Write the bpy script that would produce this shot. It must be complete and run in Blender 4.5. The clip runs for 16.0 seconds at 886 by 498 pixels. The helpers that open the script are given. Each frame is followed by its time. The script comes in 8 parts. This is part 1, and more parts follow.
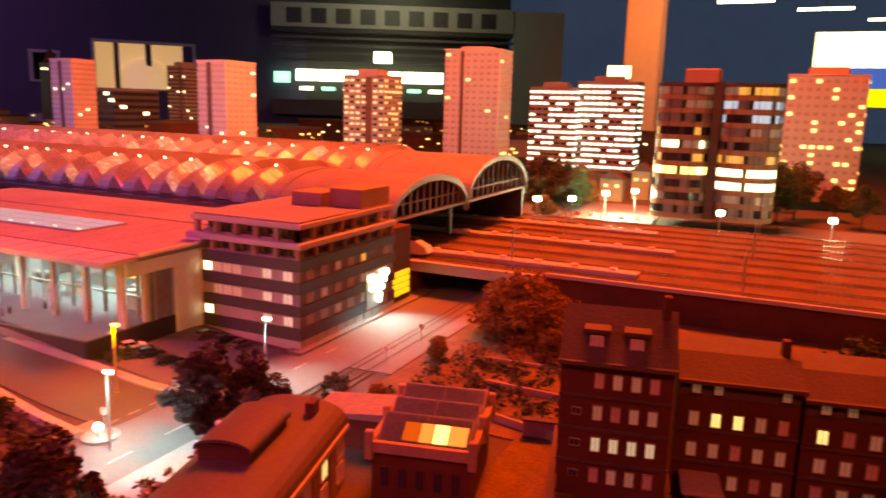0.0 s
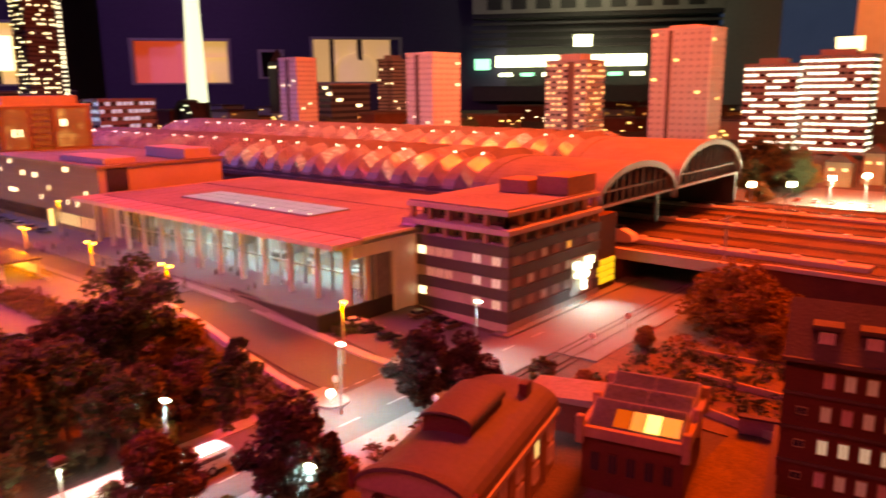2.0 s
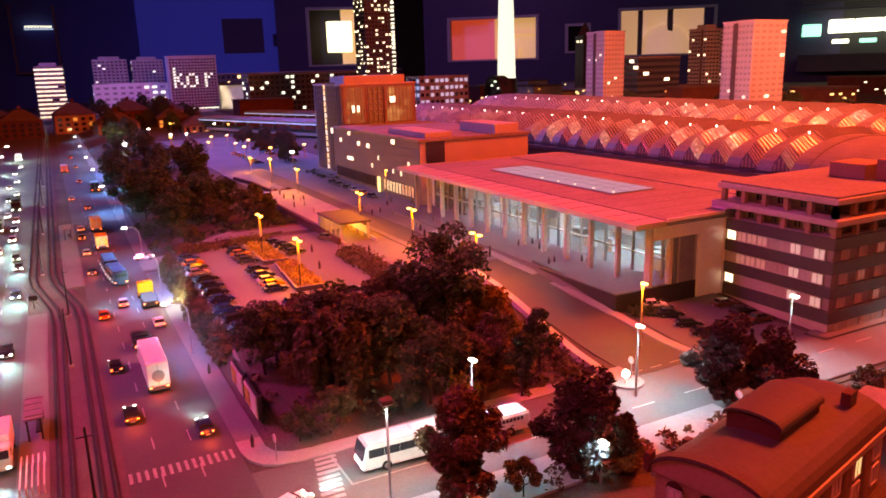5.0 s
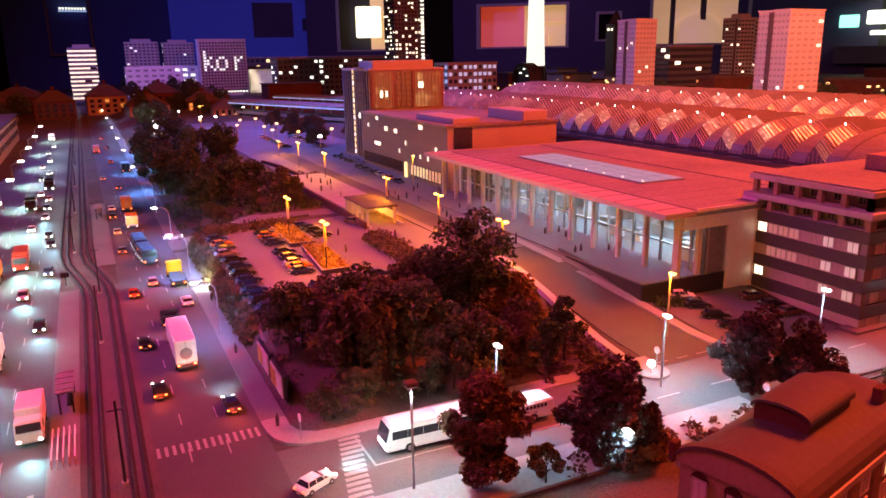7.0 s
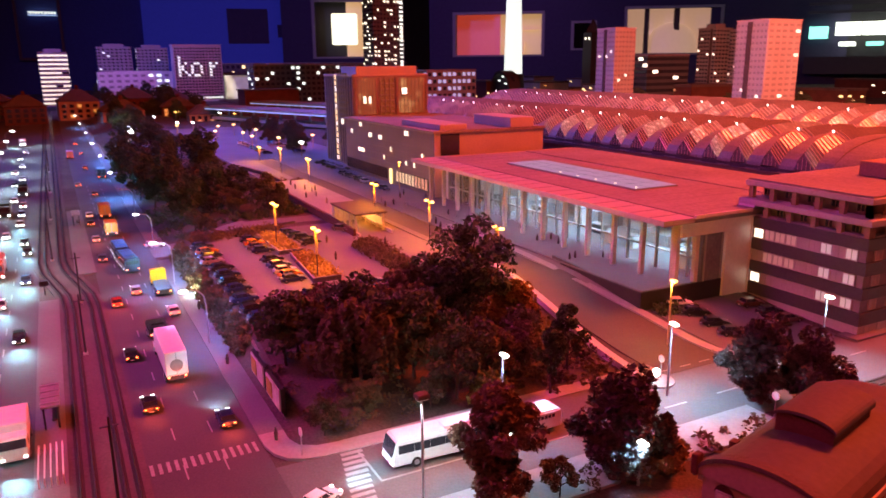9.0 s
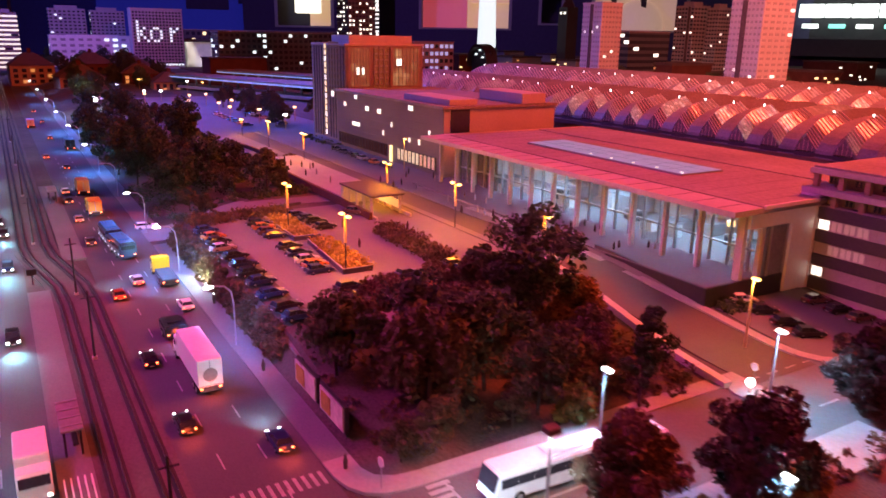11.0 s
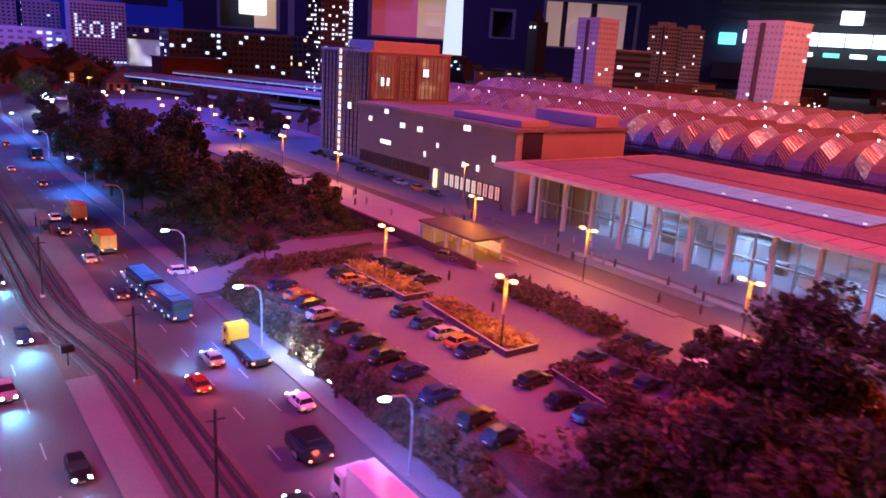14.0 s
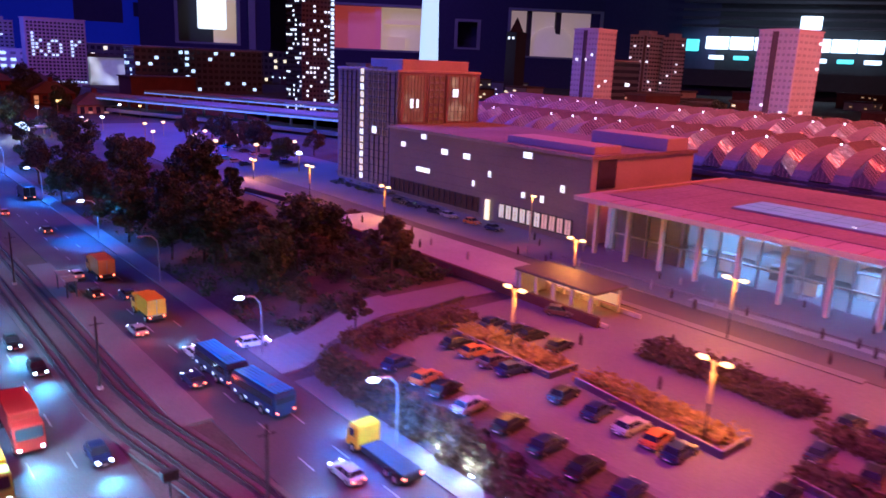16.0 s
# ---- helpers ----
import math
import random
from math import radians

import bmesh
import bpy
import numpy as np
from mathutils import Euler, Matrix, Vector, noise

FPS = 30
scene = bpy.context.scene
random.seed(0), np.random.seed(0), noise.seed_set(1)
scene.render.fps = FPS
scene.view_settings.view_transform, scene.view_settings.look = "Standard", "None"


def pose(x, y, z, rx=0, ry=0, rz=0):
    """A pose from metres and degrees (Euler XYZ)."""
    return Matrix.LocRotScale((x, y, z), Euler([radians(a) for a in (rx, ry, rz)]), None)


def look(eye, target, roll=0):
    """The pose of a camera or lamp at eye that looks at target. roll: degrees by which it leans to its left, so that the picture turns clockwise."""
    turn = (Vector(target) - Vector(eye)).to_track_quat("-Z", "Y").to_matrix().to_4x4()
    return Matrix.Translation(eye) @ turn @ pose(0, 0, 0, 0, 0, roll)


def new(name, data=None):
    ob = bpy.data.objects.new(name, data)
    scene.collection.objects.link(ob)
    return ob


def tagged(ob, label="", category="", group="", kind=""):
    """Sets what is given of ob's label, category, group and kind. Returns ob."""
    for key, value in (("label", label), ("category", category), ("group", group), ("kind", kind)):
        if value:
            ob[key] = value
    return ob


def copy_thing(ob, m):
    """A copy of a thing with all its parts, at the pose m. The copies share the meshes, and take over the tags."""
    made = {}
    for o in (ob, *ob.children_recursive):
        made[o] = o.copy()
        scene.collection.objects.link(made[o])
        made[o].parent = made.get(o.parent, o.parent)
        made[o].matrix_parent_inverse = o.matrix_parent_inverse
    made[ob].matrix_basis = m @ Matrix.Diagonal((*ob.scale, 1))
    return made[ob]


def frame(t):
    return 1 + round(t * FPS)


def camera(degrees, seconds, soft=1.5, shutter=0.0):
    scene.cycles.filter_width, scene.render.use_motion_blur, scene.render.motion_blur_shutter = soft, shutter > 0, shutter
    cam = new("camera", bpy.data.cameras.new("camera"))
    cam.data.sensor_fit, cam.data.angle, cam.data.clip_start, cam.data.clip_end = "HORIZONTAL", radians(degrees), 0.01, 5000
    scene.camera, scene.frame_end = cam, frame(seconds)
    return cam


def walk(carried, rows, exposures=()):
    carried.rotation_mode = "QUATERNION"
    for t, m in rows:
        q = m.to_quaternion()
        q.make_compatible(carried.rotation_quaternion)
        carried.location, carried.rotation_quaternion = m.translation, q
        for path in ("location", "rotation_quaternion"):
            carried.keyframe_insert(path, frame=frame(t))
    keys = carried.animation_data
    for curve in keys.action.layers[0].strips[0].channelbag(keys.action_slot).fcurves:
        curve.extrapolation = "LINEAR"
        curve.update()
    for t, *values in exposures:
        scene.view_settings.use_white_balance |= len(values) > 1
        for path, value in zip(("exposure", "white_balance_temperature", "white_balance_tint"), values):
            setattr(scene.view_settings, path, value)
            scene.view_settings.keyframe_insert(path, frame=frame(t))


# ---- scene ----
# A model railway city at night, scale 1:87, lit by coloured hall lamps.
cam = camera(61.7, 16.0, soft=1.6, shutter=0.9)
METRES, EYE, TILT, LEAN, TURN = 1.0, 0.395, 0.0, 0.0, 24.6
ROWS = [
    (0.0, 0.0, 0.0, 0.0, 0.3, -10.87, -1.58),
    (0.5, -0.0066, -0.0065, 0.0029, 3.7, -10.87, -0.92),
    (1.0, -0.012, -0.0162, 0.0064, 7.09, -11.06, -0.17),
    (1.5, -0.0142, -0.0203, 0.0063, 10.51, -11.6, 0.46),
    (2.0, -0.017, -0.0234, 0.0062, 15.16, -12.14, 0.45),
    (2.5, -0.021, -0.031, 0.0073, 19.9, -12.2, 0.61),
    (3.0, -0.0219, -0.0352, 0.0087, 24.66, -12.69, 1.28),
    (3.5, -0.0243, -0.0364, 0.0108, 29.19, -13.06, 1.73),
    (4.0, -0.0287, -0.0375, 0.0107, 32.66, -13.22, 1.04),
    (4.5, -0.0294, -0.0398, 0.0112, 35.79, -13.24, 1.39),
    (5.0, -0.0271, -0.0387, 0.0127, 37.71, -13.67, 1.64),
    (7.5, -0.0303, -0.0409, 0.0076, 40.13, -14.5, 0.69),
    (8.0, -0.031, -0.0409, 0.0065, 39.72, -14.2, -0.41),
    (8.5, -0.0399, -0.0426, 0.0071, 40.16, -14.14, 0.19),
    (9.0, -0.0706, -0.0438, 0.0028, 37.9, -14.01, 0.49),
    (11.5, -0.3059, -0.0173, -0.0036, 34.2, -16.04, -1.34),
    (12.0, -0.3625, -0.001, -0.0027, 33.5, -15.77, -1.81),
    (12.5, -0.4145, 0.0052, 0.0001, 33.38, -15.23, -2.17),
    (13.0, -0.5146, 0.0214, -0.0075, 32.03, -14.79, -1.93),
    (13.5, -0.6006, 0.0289, -0.0132, 30.11, -14.64, -2.09),
    (14.0, -0.6684, 0.0334, -0.0159, 29.58, -15.07, -3.44),
    (14.5, -0.7298, 0.0507, -0.0152, 29.04, -14.99, -3.5),
    (15.0, -0.8024, 0.0594, -0.0094, 27.74, -14.45, -2.52),
    (15.5, -0.8689, 0.0723, -0.0083, 26.75, -14.14, -2.68),
    (16.0, -0.95, 0.087, -0.0052, 25.97, -14.17, -2.39),
]
EXPOSURES = [(0.0, 0.70, 20000, -20), (1.5, 0.60, 20000, -14), (3.2, 0.48, 19000, -8), (3.7, 0.42, 15000, -2), (5.0, 0.35, 12500, 0), (7.5, 0.25, 9000, 2), (9.0, 0.18, 8400, 3), (11.5, 0.02, 7000, 6), (14.5, -0.16, 5450, 17), (16.0, -0.24, 4950, 11)]
walk(cam, [(t, pose(0, 0, EYE, TILT, LEAN, TURN) @ pose(METRES * x, METRES * y, METRES * z, 90 + pitch, roll, yaw)) for t, x, y, z, yaw, pitch, roll in ROWS], EXPOSURES)

# ---- light: the hall's unseen coloured lamps and some added lights, street lamps come with their posts ----
world = bpy.data.worlds.new("hall_air")
world.use_nodes = True
world.node_tree.nodes["Background"].inputs[0].default_value = (0.10, 0.07, 0.16, 1)
world.node_tree.nodes["Background"].inputs[1].default_value = 0.10
scene.world = world


def lamp(name, kind, at, power, colour, target=None, size=0.5, blend=0.6, angle=120):
    data = bpy.data.lights.new(name, kind)
    data.energy, data.color = power, colour
    if kind == "AREA":
        data.shape, data.size, data.spread = "DISK", size, radians(angle if angle != 120 else 180)
    else:
        data.shadow_soft_size = size
    if kind == "SPOT":
        data.spot_size, data.spot_blend = radians(angle), blend
    ob = new(name, data)
    ob.matrix_world = look(at, target) if target else Matrix.Translation(at)
    return ob


lamp("unseen_red_hall_light", "AREA", (-0.6, 2.5, 2.45), 212, (1.0, 0.085, 0.045), (-0.9, 1.4, 0.0), 1.0)
lamp("unseen_red_hall_light", "AREA", (1.3, -1.4, 2.4), 7.4, (1.0, 0.10, 0.11), (-0.2, 0.75, 0.0), 0.5, angle=90)
# Narrow red light added for the tower fronts, no lamp known there.
lamp("unseen_red_hall_light", "AREA", (0.9, -0.6, 2.45), 12, (1.0, 0.25, 0.24), (-2.7, 3.3, 0.4), 0.4, angle=32)
# Red light added over the western houses, its source unseen.
lamp("unseen_red_hall_light", "AREA", (-3.6, -0.2, 2.45), 9, (1.0, 0.12, 0.08), (-5.9, 0.3, 0.0), 0.4, angle=90)
lamp("blue_hall_lamp", "AREA", (-4.4, 0.5, 2.45), 26, (0.10, 0.12, 1.0), (-3.7, 1.35, 0.0), 0.4, angle=74)
# Small red light added to redden the pillar.
lamp("unseen_red_hall_light", "AREA", (0.2, 4.6, 2.4), 9, (1.0, 0.22, 0.12), (-1.25, 6.9, 1.0), 0.4, angle=60)
# Cool light added to brighten the gallery front, its source unseen.
lamp("added_gallery_light", "AREA", (-5.4, 9.9, 2.4), 14, (0.85, 0.9, 1.0), (-6.1, 11.2, 1.5), 0.8)
# Violet light added to brighten the window wall, its source unseen.
lamp("unseen_violet_hall_light", "AREA", (-9.0, 5.4, 2.4), 22, (0.55, 0.18, 0.8), (-10.6, 6.6, 1.2), 0.8)
lamp("magenta_hall_lamp", "AREA", (-1.4, -1.2, 2.0), 4.4, (0.90, 0.05, 0.66), (-1.2, 0.25, 0.0), 0.6, angle=46)
lamp("blue_hall_lamp", "AREA", (-4.2, -1.4, 2.2), 22, (0.09, 0.12, 1.0), (-3.4, 0.3, 0.0), 0.6, angle=84)
lamp("blue_hall_lamp", "AREA", (-7.0, -0.8, 2.3), 46, (0.16, 0.12, 1.0), (-9.0, 2.0, 0.3), 0.6, angle=110)

# ---- materials ----
S = 1 / 87


def mat(name, colour, rough=0.65, metal=0.0, grain=220.0, vary=0.25, bump=0.15, emit=0.0, glow=None, spec=0.4, per_object=0.0, patch=18.0, spots=0.0):
    """A painted or natural model surface: two sizes of mottling, fine relief, and an own glow where it gives off light
    or has light put in.
    """
    m = bpy.data.materials.new(name)
    m.use_nodes = True
    n, l = m.node_tree.nodes, m.node_tree.links
    b = n["Principled BSDF"]
    b.inputs["Roughness"].default_value = rough
    b.inputs["Metallic"].default_value = metal
    b.inputs["Specular IOR Level"].default_value = spec
    co = n.new("ShaderNodeTexCoord")
    fine, wide = n.new("ShaderNodeTexNoise"), n.new("ShaderNodeTexNoise")
    fine.inputs["Scale"].default_value, wide.inputs["Scale"].default_value = grain, patch
    fine.inputs["Detail"].default_value, wide.inputs["Detail"].default_value = 3, 4
    l.new(co.outputs["Object"], fine.inputs["Vector"])
    l.new(co.outputs["Object"], wide.inputs["Vector"])
    add = n.new("ShaderNodeMath")
    add.operation = "ADD"
    l.new(fine.outputs["Fac"], add.inputs[0])
    l.new(wide.outputs["Fac"], add.inputs[1])
    last = add.outputs[0]
    if per_object:
        info, mad = n.new("ShaderNodeObjectInfo"), n.new("ShaderNodeMath")
        mad.operation = "MULTIPLY_ADD"
        mad.inputs[1].default_value = per_object
        l.new(info.outputs["Random"], mad.inputs[0])
        l.new(last, mad.inputs[2])
        last = mad.outputs[0]
    ramp = n.new("ShaderNodeMapRange")
    ramp.inputs["From Min"].default_value, ramp.inputs["From Max"].default_value = 0.6, 1.4 + per_object
    ramp.inputs["To Min"].default_value, ramp.inputs["To Max"].default_value = 1 - vary, 1 + vary
    l.new(last, ramp.inputs["Value"])
    mul = n.new("ShaderNodeVectorMath")
    mul.operation = "SCALE"
    mul.inputs[0].default_value = colour
    l.new(ramp.outputs["Result"], mul.inputs["Scale"])
    l.new(mul.outputs[0], b.inputs["Base Color"])
    if bump:
        bp = n.new("ShaderNodeBump")
        bp.inputs["Strength"].default_value, bp.inputs["Distance"].default_value = bump, 0.002
        l.new(fine.outputs["Fac"], bp.inputs["Height"])
        l.new(bp.outputs["Normal"], b.inputs["Normal"])
    if emit:
        b.inputs["Emission Color"].default_value = (*(glow or colour), 1)
        b.inputs["Emission Strength"].default_value = emit
    if spots:
        blot, cut = n.new("ShaderNodeTexNoise"), n.new("ShaderNodeMapRange")
        blot.inputs["Scale"].default_value, blot.inputs["Detail"].default_value = spots, 1
        cut.inputs["From Min"].default_value, cut.inputs["From Max"].default_value = 0.50, 0.72
        cut.inputs["To Min"].default_value, cut.inputs["To Max"].default_value = emit * 0.15, emit
        l.new(co.outputs["Object"], blot.inputs["Vector"])
        l.new(blot.outputs["Fac"], cut.inputs["Value"])
        l.new(cut.outputs["Result"], b.inputs["Emission Strength"])
    return m


def lit(name, colour, strength):
    return mat(name, (0.6, 0.6, 0.6), 0.4, vary=0.05, bump=0, emit=strength, glow=colour)


def pane(name, tint, rough=0.08):
    """Clear glazing."""
    m = bpy.data.materials.new(name)
    m.use_nodes = True
    b = m.node_tree.nodes["Principled BSDF"]
    b.inputs["Base Color"].default_value = (*tint, 1)
    b.inputs["Roughness"].default_value = rough
    b.inputs["Transmission Weight"].default_value = 0.9
    b.inputs["IOR"].default_value = 1.1
    return m


